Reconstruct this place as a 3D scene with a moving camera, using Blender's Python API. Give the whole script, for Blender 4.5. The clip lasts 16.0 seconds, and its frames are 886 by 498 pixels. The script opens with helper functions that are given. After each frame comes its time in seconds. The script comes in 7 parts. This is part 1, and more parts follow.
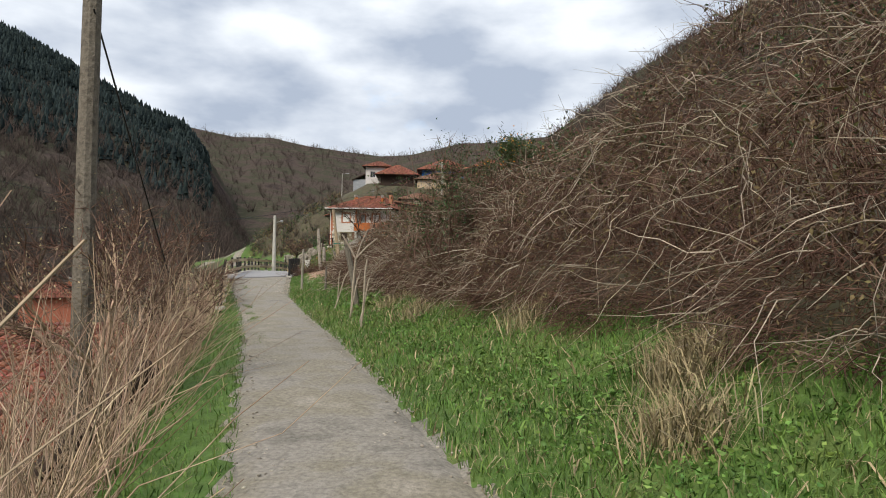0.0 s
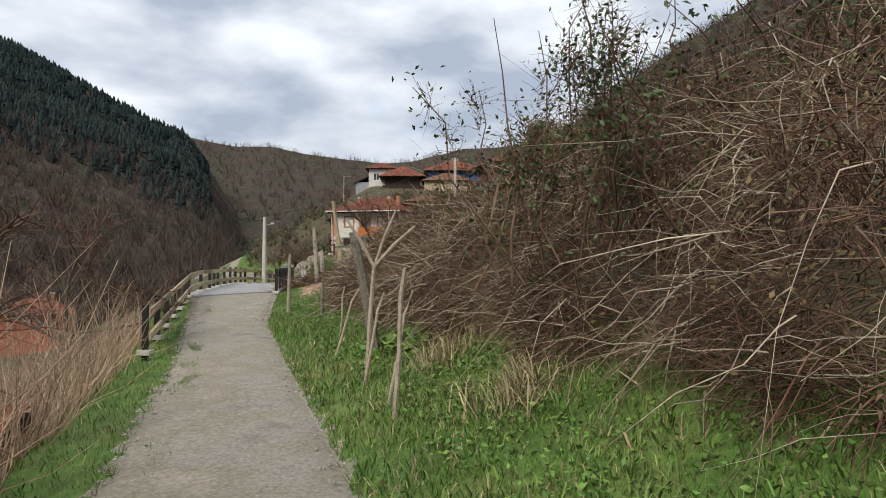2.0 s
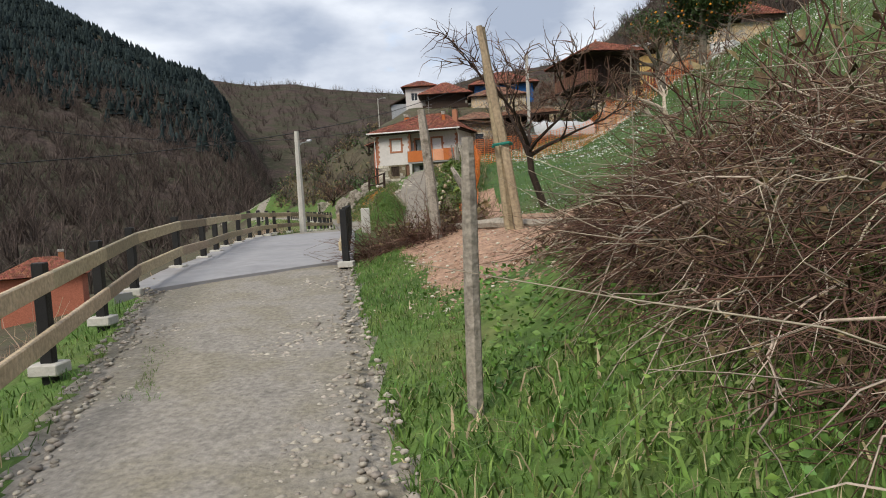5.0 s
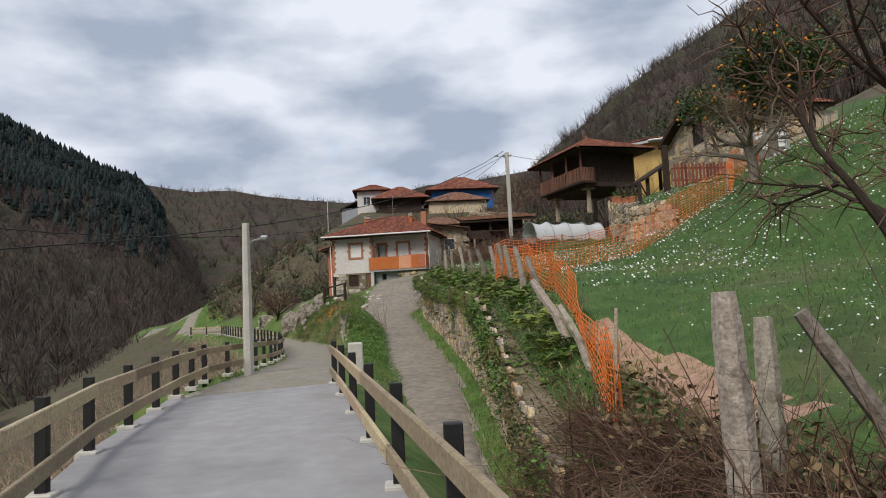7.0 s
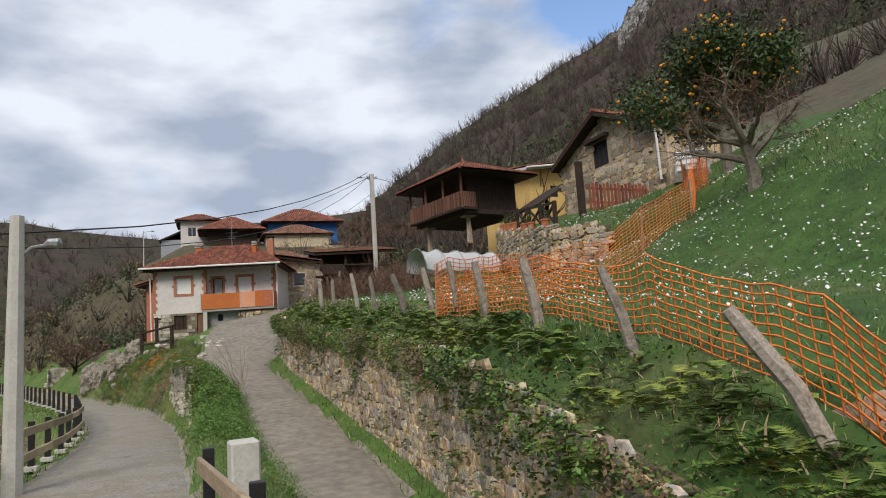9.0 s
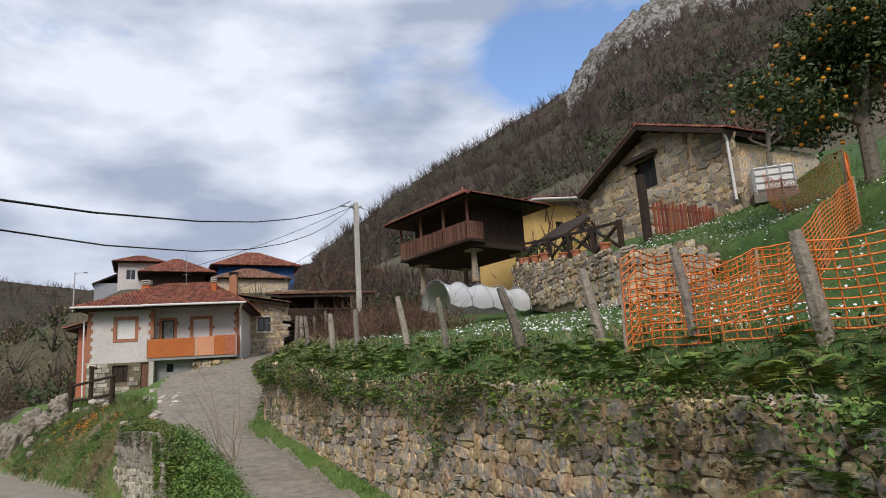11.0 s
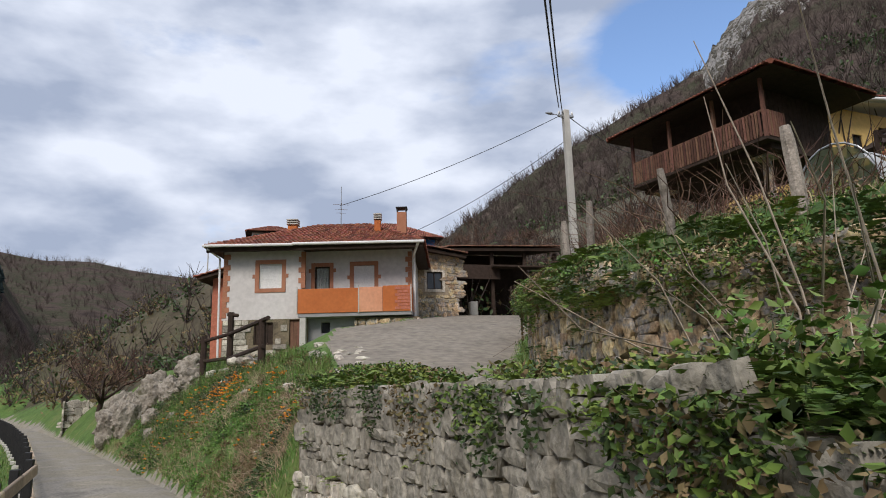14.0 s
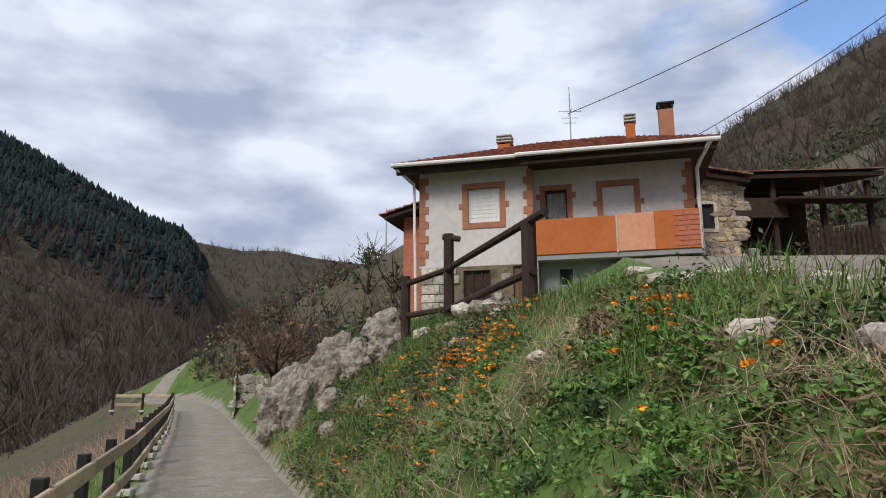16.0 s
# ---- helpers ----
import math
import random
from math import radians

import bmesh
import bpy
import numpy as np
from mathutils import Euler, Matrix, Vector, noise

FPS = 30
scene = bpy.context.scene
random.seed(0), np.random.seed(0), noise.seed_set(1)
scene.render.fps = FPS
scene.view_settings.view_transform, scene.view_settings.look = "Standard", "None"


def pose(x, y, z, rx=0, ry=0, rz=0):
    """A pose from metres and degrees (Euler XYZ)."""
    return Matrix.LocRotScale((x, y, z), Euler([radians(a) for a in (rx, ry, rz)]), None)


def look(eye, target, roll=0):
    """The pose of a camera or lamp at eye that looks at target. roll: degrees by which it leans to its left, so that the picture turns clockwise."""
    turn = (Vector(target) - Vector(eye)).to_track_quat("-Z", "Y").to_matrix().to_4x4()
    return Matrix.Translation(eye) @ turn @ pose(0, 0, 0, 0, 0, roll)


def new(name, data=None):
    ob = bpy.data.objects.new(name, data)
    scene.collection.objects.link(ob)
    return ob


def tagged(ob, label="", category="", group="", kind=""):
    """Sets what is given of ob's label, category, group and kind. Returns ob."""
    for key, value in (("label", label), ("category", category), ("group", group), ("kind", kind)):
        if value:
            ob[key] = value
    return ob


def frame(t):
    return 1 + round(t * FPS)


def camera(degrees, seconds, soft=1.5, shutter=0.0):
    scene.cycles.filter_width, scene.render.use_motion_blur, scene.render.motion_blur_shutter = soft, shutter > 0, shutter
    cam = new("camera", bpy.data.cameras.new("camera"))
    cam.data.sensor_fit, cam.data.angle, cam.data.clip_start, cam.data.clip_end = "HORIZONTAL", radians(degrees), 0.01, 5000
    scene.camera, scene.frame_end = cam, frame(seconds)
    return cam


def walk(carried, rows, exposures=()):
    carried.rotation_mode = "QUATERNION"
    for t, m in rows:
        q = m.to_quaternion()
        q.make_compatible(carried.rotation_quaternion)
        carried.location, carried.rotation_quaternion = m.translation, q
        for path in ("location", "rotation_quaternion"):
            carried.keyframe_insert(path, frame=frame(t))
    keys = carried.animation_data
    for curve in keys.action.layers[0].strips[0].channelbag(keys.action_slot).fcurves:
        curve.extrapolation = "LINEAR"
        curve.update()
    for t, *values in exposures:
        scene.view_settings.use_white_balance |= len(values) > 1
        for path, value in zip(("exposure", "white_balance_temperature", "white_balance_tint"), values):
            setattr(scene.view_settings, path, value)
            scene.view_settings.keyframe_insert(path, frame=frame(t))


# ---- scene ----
cam = camera(67.5, 16.0, 1.0)
PATH = [
    (0, (4.104, -15.579, 0.602), (4.139, -13.58, 0.636), 1.1),
    (0.5, (4.021, -14.497, 0.643), (4.026, -12.497, 0.674), -0.1),
    (1, (3.897, -13.424, 0.626), (3.9, -11.425, 0.676), -0.0),
    (1.5, (3.727, -12.291, 0.612), (3.75, -10.292, 0.671), 0.4),
    (2, (3.471, -11.017, 0.599), (3.498, -9.017, 0.653), 0.1),
    (2.5, (3.142, -9.615, 0.587), (3.164, -7.616, 0.641), -0.1),
    (3, (2.827, -8.327, 0.574), (2.84, -6.328, 0.621), 0.1),
    (3.5, (2.502, -7.024, 0.57), (2.515, -5.026, 0.473), -1.2),
    (6, (0.465, -0.563, 0.719), (0.382, 1.43, 0.565), -3.5),
    (6.5, (0.149, 0.653, 0.839), (0.121, 2.652, 0.841), -3.1),
    (7, (-0.129, 1.86, 0.935), (0.007, 3.848, 1.1), -2.8),
    (7.5, (-0.343, 2.887, 1.018), (0.024, 4.838, 1.261), -2.5),
    (8, (-0.488, 3.941, 1.072), (0.053, 5.85, 1.318), -3.4),
    (8.5, (-0.679, 4.907, 1.073), (-0.078, 6.799, 1.318), -3.7),
    (11, (-1.414, 9.51, 1.106), (-0.608, 11.292, 1.521), -3.6),
    (11.5, (-1.555, 10.428, 1.049), (-0.753, 12.204, 1.498), -3.4),
    (12, (-1.646, 11.348, 0.978), (-0.885, 13.139, 1.438), -3.0),
    (12.5, (-1.692, 12.403, 0.904), (-1.061, 14.242, 1.374), -2.1),
    (13, (-1.762, 13.596, 0.845), (-1.211, 15.464, 1.299), -1.3),
    (13.5, (-1.864, 14.91, 0.799), (-1.351, 16.795, 1.225), -1.5),
    (14, (-1.956, 16.176, 0.781), (-1.465, 18.069, 1.2), -1.5),
    (14.5, (-2.066, 17.536, 0.776), (-1.656, 19.45, 1.187), -1.2),
    (15, (-2.259, 18.759, 0.746), (-1.998, 20.698, 1.159), -0.6),
    (15.5, (-2.485, 20.054, 0.748), (-2.343, 22.009, 1.143), -0.9),
    (16, (-2.73, 21.362, 0.732), (-2.727, 23.326, 1.111), -0.2),
]
walk(cam, [(t, look(eye, target, roll)) for t, eye, target, roll in PATH], [(0.0, 0.22, 6500, 9), (3.5, 0.14, 6500, 9), (6.0, 0.1, 6350, 11), (6.6, -0.06, 6350, 11), (7.5, -0.06, 6350, 11), (8.5, 0.0, 6350, 11), (11.0, 0.0, 6250, 13), (16.0, 0.0, 6150, 13)])

# ---- world and light ----
world = bpy.data.worlds.new("sky")
scene.world = world
world.use_nodes = True
wn, wl = world.node_tree.nodes, world.node_tree.links
wn.clear()
w_out = wn.new("ShaderNodeOutputWorld")
w_bg = wn.new("ShaderNodeBackground")
w_bg.inputs["Strength"].default_value = 0.10
w_sky = wn.new("ShaderNodeTexSky")
w_sky.sky_type = "NISHITA"
w_sky.sun_disc = False
w_sky.sun_elevation = radians(38)
w_sky.sun_rotation = radians(215)
w_sky.dust_density = 2.0
# broken cloud cover over the blue, seen by its direction
w_co = wn.new("ShaderNodeTexCoord")
w_map = wn.new("ShaderNodeMapping")
w_map.inputs["Scale"].default_value = (1.0, 1.0, 2.4)
w_map.inputs["Location"].default_value = (3.1, 0.4, 0.0)
w_n1 = wn.new("ShaderNodeTexNoise")
w_n1.inputs["Scale"].default_value = 2.3
w_n1.inputs["Detail"].default_value = 7.0
w_n1.inputs["Roughness"].default_value = 0.55
w_n2 = wn.new("ShaderNodeTexNoise")
w_n2.inputs["Scale"].default_value = 4.2
w_n2.inputs["Detail"].default_value = 6.0
w_cover = wn.new("ShaderNodeValToRGB")
w_cover.color_ramp.elements[0].position = 0.30
w_cover.color_ramp.elements[1].position = 0.44
w_cloud = wn.new("ShaderNodeValToRGB")
w_cloud.color_ramp.elements[0].position = 0.36
w_cloud.color_ramp.elements[0].color = (4.0, 4.6, 5.7, 1)
w_cloud.color_ramp.elements[1].position = 0.62
w_cloud.color_ramp.elements[1].color = (8.6, 9.0, 9.6, 1)
w_mix = wn.new("ShaderNodeMixRGB")
wl.new(w_co.outputs["Generated"], w_map.inputs["Vector"])
wl.new(w_map.outputs["Vector"], w_n1.inputs["Vector"])
wl.new(w_map.outputs["Vector"], w_n2.inputs["Vector"])
# a clear gap over the cliffs
w_dot = wn.new("ShaderNodeVectorMath")
w_dot.operation = "DOT_PRODUCT"
w_dot.inputs[1].default_value = (0.545, 0.69, 0.475)
w_gap = wn.new("ShaderNodeMapRange")
w_gap.interpolation_type = "SMOOTHSTEP"
w_gap.inputs["From Min"].default_value, w_gap.inputs["From Max"].default_value = 0.982, 1.0
w_gap.inputs["To Min"].default_value, w_gap.inputs["To Max"].default_value = 0.07, -0.22
w_add = wn.new("ShaderNodeMath")
w_add.operation = "ADD"
wl.new(w_co.outputs["Generated"], w_dot.inputs[0])
wl.new(w_dot.outputs["Value"], w_gap.inputs["Value"])
wl.new(w_gap.outputs["Result"], w_add.inputs[0])
wl.new(w_n1.outputs["Fac"], w_add.inputs[1])
wl.new(w_add.outputs["Value"], w_cover.inputs["Fac"])
wl.new(w_n2.outputs["Fac"], w_cloud.inputs["Fac"])
wl.new(w_cover.outputs["Color"], w_mix.inputs["Fac"])
w_clear = wn.new("ShaderNodeMixRGB")
w_clear.blend_type = "MULTIPLY"
w_clear.inputs["Fac"].default_value = 1.0
w_clear.inputs["Color2"].default_value = (1.9, 2.0, 2.1, 1)
wl.new(w_sky.outputs["Color"], w_clear.inputs["Color1"])
wl.new(w_clear.outputs["Color"], w_mix.inputs["Color1"])
wl.new(w_cloud.outputs["Color"], w_mix.inputs["Color2"])
wl.new(w_mix.outputs["Color"], w_bg.inputs["Color"])
wl.new(w_bg.outputs["Background"], w_out.inputs["Surface"])

sun_data = bpy.data.lights.new("sun", "SUN")
sun_data.energy = 2.7
sun_data.angle = radians(22)
sun_data.color = (1.0, 0.92, 0.80)
sun = new("sun", sun_data)
sun.matrix_world = look((-8, -12, 14), (0, 0, 0))

# ---- materials ----


def mat(name, colors, scale=4.0, rough=0.85, bump=0.3, bump_scale=None, metal=0.0, per="", detail=6.0, fine=None, depth=0.02, spec=0.3, vary=(0.72, 1.25)):
    """Surface of two or more colours mixed by noise at real size, with fine relief; per: 'object' or 'island' for a shift from piece to piece."""
    m = bpy.data.materials.new(name)
    m.use_nodes = True
    n, l = m.node_tree.nodes, m.node_tree.links
    b = n["Principled BSDF"]
    b.inputs["Roughness"].default_value = rough
    b.inputs["Metallic"].default_value = metal
    b.inputs["Specular IOR Level"].default_value = spec
    geo = n.new("ShaderNodeNewGeometry")
    nz = n.new("ShaderNodeTexNoise")
    nz.inputs["Scale"].default_value = scale
    nz.inputs["Detail"].default_value = detail
    nz.inputs["Roughness"].default_value = 0.6
    l.new(geo.outputs["Position"], nz.inputs["Vector"])
    rp = n.new("ShaderNodeValToRGB")
    rp.color_ramp.elements[0].position, rp.color_ramp.elements[1].position = 0.3, 0.7
    for i, c in enumerate(colors):
        at = 0.3 + 0.4 * i / max(1, len(colors) - 1)
        e = rp.color_ramp.elements[0] if i == 0 else rp.color_ramp.elements[-1] if i == len(colors) - 1 else rp.color_ramp.elements.new(at)
        e.color = (*c, 1)
    l.new(nz.outputs["Fac"], rp.inputs["Fac"])
    col = rp.outputs["Color"]
    nf = n.new("ShaderNodeTexNoise")
    nf.inputs["Scale"].default_value = fine or scale * 9
    nf.inputs["Detail"].default_value = 5
    l.new(geo.outputs["Position"], nf.inputs["Vector"])
    hs = n.new("ShaderNodeHueSaturation")
    mr = n.new("ShaderNodeMapRange")
    mr.inputs["From Min"].default_value, mr.inputs["From Max"].default_value = 0.3, 0.7
    mr.inputs["To Min"].default_value, mr.inputs["To Max"].default_value = vary
    l.new(nf.outputs["Fac"], mr.inputs["Value"])
    val = mr.outputs["Result"]
    if per:
        if per == "object":
            info = n.new("ShaderNodeObjectInfo")
            rnd = info.outputs["Random"]
        else:
            rnd = geo.outputs["Random Per Island"]
        m2 = n.new("ShaderNodeMapRange")
        m2.inputs["To Min"].default_value, m2.inputs["To Max"].default_value = 0.6, 1.35
        l.new(rnd, m2.inputs["Value"])
        mu = n.new("ShaderNodeMath")
        mu.operation = "MULTIPLY"
        l.new(val, mu.inputs[0])
        l.new(m2.outputs["Result"], mu.inputs[1])
        val = mu.outputs["Value"]
        m3 = n.new("ShaderNodeMapRange")
        m3.inputs["To Min"].default_value, m3.inputs["To Max"].default_value = 0.485, 0.515
        w3 = n.new("ShaderNodeMath")
        w3.operation = "FRACT"
        w4 = n.new("ShaderNodeMath")
        w4.operation = "MULTIPLY"
        w4.inputs[1].default_value = 7.31
        l.new(rnd, w4.inputs[0])
        l.new(w4.outputs["Value"], w3.inputs[0])
        l.new(w3.outputs["Value"], m3.inputs["Value"])
        l.new(m3.outputs["Result"], hs.inputs["Hue"])
    l.new(val, hs.inputs["Value"])
    l.new(col, hs.inputs["Color"])
    l.new(hs.outputs["Color"], b.inputs["Base Color"])
    if bump:
        bp = n.new("ShaderNodeBump")
        bp.inputs["Strength"].default_value = bump
        bp.inputs["Distance"].default_value = depth
        nb = nf
        if bump_scale:
            nb = n.new("ShaderNodeTexNoise")
            nb.inputs["Scale"].default_value = bump_scale
            nb.inputs["Detail"].default_value = 6
            l.new(geo.outputs["Position"], nb.inputs["Vector"])
        l.new(nb.outputs["Fac"], bp.inputs["Height"])
        l.new(bp.outputs["Normal"], b.inputs["Normal"])
    return m


M_GRASS = mat("grass_soil", [(0.05, 0.085, 0.018), (0.085, 0.15, 0.03), (0.14, 0.16, 0.05)], 1.2, bump=0.8, bump_scale=22)
M_FIELD = mat("meadow", [(0.032, 0.07, 0.016), (0.05, 0.10, 0.022), (0.09, 0.10, 0.04)], 0.6, bump=0.8, bump_scale=18)
M_BRUSH = mat("dry_brush_ground", [(0.05, 0.04, 0.025), (0.09, 0.075, 0.045), (0.06, 0.07, 0.03)], 0.5, bump=0.9, bump_scale=9)
M_GRAVEL = mat("gravel_track", [(0.17, 0.155, 0.13), (0.27, 0.245, 0.21), (0.23, 0.205, 0.155), (0.31, 0.275, 0.225)], 1.7, bump=0.9, bump_scale=45, fine=38, depth=0.01)
M_ROAD = mat("worn_asphalt", [(0.18, 0.155, 0.125), (0.24, 0.21, 0.17), (0.21, 0.18, 0.14)], 0.9, bump=0.5, bump_scale=70, depth=0.008)
M_CONC = mat("concrete_slab", [(0.24, 0.235, 0.24), (0.31, 0.305, 0.31), (0.27, 0.255, 0.25)], 0.8, rough=0.9, bump=0.25, bump_scale=40, depth=0.006, vary=(0.9, 1.07))
M_SOIL = mat("dug_soil", [(0.27, 0.165, 0.11), (0.37, 0.235, 0.16), (0.32, 0.20, 0.13)], 2.0, bump=0.9, bump_scale=30)
M_STONE = mat("rubble_stone", [(0.22, 0.19, 0.15), (0.42, 0.29, 0.16), (0.54, 0.42, 0.26), (0.31, 0.295, 0.28), (0.55, 0.40, 0.23), (0.28, 0.23, 0.17)], 4.2, bump=0.7, bump_scale=26, per="object", fine=34, vary=(0.55, 1.3))
M_STONE_ISL = mat("rubble_stone_far", [(0.22, 0.19, 0.15), (0.42, 0.29, 0.16), (0.54, 0.42, 0.26), (0.31, 0.295, 0.28), (0.55, 0.40, 0.23), (0.28, 0.23, 0.17)], 4.2, bump=0.7, bump_scale=26, per="island", fine=34, vary=(0.55, 1.3))
M_JOINT = mat("earth_joint", [(0.10, 0.08, 0.055), (0.20, 0.16, 0.105), (0.09, 0.09, 0.045)], 5.0, bump=0.8, bump_scale=40)
M_PALE = mat("pale_limestone", [(0.34, 0.305, 0.245), (0.52, 0.475, 0.395), (0.24, 0.215, 0.16)], 3.2, bump=0.9, bump_scale=22, per="object", fine=30, vary=(0.6, 1.25))
M_PLASTER = mat("white_render", [(0.58, 0.545, 0.52), (0.64, 0.61, 0.585)], 1.2, bump=0.12, bump_scale=60, depth=0.004, vary=(0.9, 1.07))
M_TRIM = mat("terracotta_trim", [(0.34, 0.15, 0.085), (0.42, 0.19, 0.11)], 6.0, bump=0.2, vary=(0.9, 1.07))
M_BALC = mat("orange_balcony", [(0.42, 0.12, 0.032), (0.50, 0.155, 0.045)], 1.6, bump=0.1, vary=(0.9, 1.07))
M_BALC2 = mat("faded_orange_panel", [(0.60, 0.27, 0.15), (0.66, 0.32, 0.19)], 1.6, bump=0.1, vary=(0.9, 1.07))
M_BRICK = mat("red_brick", [(0.30, 0.105, 0.06), (0.40, 0.15, 0.09)], 9.0, bump=0.3, per="island")
M_TILE = mat("clay_roof_tile", [(0.19, 0.065, 0.042), (0.27, 0.10, 0.062), (0.15, 0.07, 0.052)], 2.2, bump=0.3, per="island")
M_TILE_OLD = mat("old_roof_tile", [(0.16, 0.09, 0.06), (0.27, 0.14, 0.09), (0.13, 0.10, 0.075)], 2.0, bump=0.3, per="island")
M_WOOD_DARK = mat("dark_stained_wood", [(0.028, 0.018, 0.013), (0.055, 0.035, 0.025)], 9.0, bump=0.3)
M_WOOD_RED = mat("red_brown_wood", [(0.12, 0.06, 0.042), (0.18, 0.09, 0.06)], 9.0, bump=0.3, per="object")
M_WOOD_GREY = mat("weathered_grey_wood", [(0.19, 0.165, 0.135), (0.30, 0.265, 0.22), (0.13, 0.11, 0.085)], 9.0, bump=0.6, bump_scale=30, per="object")
M_RAIL = mat("varnished_rail", [(0.33, 0.26, 0.165), (0.42, 0.335, 0.215)], 5.0, rough=0.6, bump=0.25, per="object")
M_IRON = mat("black_iron", [(0.012, 0.012, 0.013), (0.022, 0.021, 0.02)], 12.0, rough=0.5, bump=0.15)
M_POSTC = mat("concrete_post", [(0.44, 0.42, 0.38), (0.54, 0.52, 0.47)], 4.0, bump=0.3, vary=(0.9, 1.07))
M_METAL = mat("grey_metal", [(0.30, 0.31, 0.32), (0.40, 0.41, 0.42)], 5.0, rough=0.45, bump=0.05, metal=0.6)
M_WHITE = mat("white_shutter", [(0.70, 0.69, 0.67), (0.76, 0.75, 0.73)], 3.0, bump=0.05, rough=0.6, vary=(0.9, 1.07))
M_BARK = mat("tree_bark", [(0.10, 0.085, 0.065), (0.19, 0.165, 0.13), (0.07, 0.06, 0.048)], 12.0, bump=0.7, bump_scale=40)
M_TWIG = mat("bramble_twig", [(0.075, 0.037, 0.025), (0.14, 0.078, 0.054), (0.25, 0.18, 0.13)], 3.0, bump=0.0, per="island")
M_CANE = mat("dry_cane", [(0.31, 0.20, 0.135), (0.42, 0.30, 0.21), (0.50, 0.40, 0.28)], 2.0, bump=0.0, per="island")
M_TWIG_PALE = mat("pale_dead_twig", [(0.34, 0.28, 0.21), (0.46, 0.39, 0.30)], 5.0, bump=0.0, per="island")
M_LEAF = mat("green_leaf", [(0.07, 0.15, 0.028), (0.11, 0.21, 0.04), (0.17, 0.23, 0.055)], 3.0, rough=0.55, bump=0.0, per="island")
M_LEAF_DARK = mat("dark_leaf", [(0.03, 0.06, 0.018), (0.065, 0.10, 0.03)], 3.0, rough=0.5, bump=0.0, per="island")
M_LEAF_DRY = mat("dry_leaf", [(0.12, 0.085, 0.045), (0.19, 0.14, 0.07), (0.09, 0.10, 0.035)], 3.0, bump=0.0, per="island")
M_BLADE = mat("grass_blade", [(0.07, 0.145, 0.026), (0.105, 0.19, 0.036), (0.17, 0.21, 0.06)], 1.5, rough=0.6, bump=0.0, per="island")
M_STRAW = mat("straw_blade", [(0.30, 0.24, 0.13), (0.38, 0.32, 0.19)], 2.0, bump=0.0, per="island")
M_DAISY = mat("daisy_white", [(0.72, 0.72, 0.70), (0.8, 0.8, 0.78)], 3.0, bump=0.0)
M_MARIGOLD = mat("marigold_orange", [(0.70, 0.22, 0.015), (0.80, 0.32, 0.02)], 3.0, bump=0.0, per="island")
M_HILL = mat("winter_woods", [(0.046, 0.037, 0.034), (0.088, 0.068, 0.060), (0.058, 0.060, 0.040), (0.11, 0.086, 0.074)], 0.055, rough=1.0, bump=1.0, bump_scale=0.6, fine=0.9, depth=1.2, spec=0.0)
# pine colour carries a bluish tint in place of distance haze
M_PINE = mat("hazed_pine", [(0.018, 0.026, 0.028), (0.034, 0.045, 0.042)], 0.4, rough=1.0, bump=0.0, per="island", spec=0.0)
M_CLIFF = mat("limestone_cliff", [(0.05, 0.045, 0.03), (0.22, 0.21, 0.195), (0.08, 0.072, 0.05), (0.34, 0.325, 0.31), (0.26, 0.25, 0.235), (0.07, 0.065, 0.045)], 0.42, rough=1.0, bump=1.0, bump_scale=0.9, fine=0.8, depth=1.5, spec=0.0)
M_YELLOW = mat("yellow_render", [(0.66, 0.44, 0.15), (0.72, 0.50, 0.19)], 1.5, bump=0.1, vary=(0.9, 1.07))
M_BLUE = mat("blue_render", [(0.02, 0.10, 0.30), (0.03, 0.14, 0.38)], 2.0, bump=0.1, vary=(0.9, 1.07))
M_ORANGE_NET = mat("orange_plastic_net", [(0.75, 0.17, 0.03), (0.85, 0.24, 0.05)], 3.0, rough=0.5, bump=0.0)
M_GLASS = bpy.data.materials.new("window_glass")
M_GLASS.use_nodes = True
M_GLASS.node_tree.nodes["Principled BSDF"].inputs["Base Color"].default_value = (0.03, 0.035, 0.04, 1)
M_GLASS.node_tree.nodes["Principled BSDF"].inputs["Roughness"].default_value = 0.06
M_FILM = bpy.data.materials.new("polythene_film")
M_FILM.use_nodes = True
M_FILM.node_tree.nodes["Principled BSDF"].inputs["Base Color"].default_value = (0.62, 0.63, 0.64, 1)
M_FILM.node_tree.nodes["Principled BSDF"].inputs["Roughness"].default_value = 0.35
M_FILM.node_tree.nodes["Principled BSDF"].inputs["Alpha"].default_value = 0.8

# ---- building helpers ----


def part(name, bm, material, parent=None, label=""):
    """Links a bmesh as one mesh object, under a thing or part where one is given."""
    me = bpy.data.meshes.new(name)
    bm.to_mesh(me)
    bm.free()
    me.materials.append(material)
    ob = new(name, me)
    if parent is not None:
        ob.parent = parent
    if label:
        ob["label"] = label
    return ob


def mesh_of(name, verts, faces, material, parent=None, mats=None, index=None, smooth=False):
    """One mesh object from arrays of corners and faces."""
    me = bpy.data.meshes.new(name)
    me.from_pydata([tuple(map(float, v)) for v in verts], [], [tuple(map(int, f)) for f in faces])
    for m in mats or [material]:
        me.materials.append(m)
    if index is not None:
        me.polygons.foreach_set("material_index", np.asarray(index, dtype=np.int32))
    if smooth:
        me.polygons.foreach_set("use_smooth", np.ones(len(me.polygons), dtype=bool))
    me.update()
    ob = new(name, me)
    if parent is not None:
        ob.parent = parent
    return ob


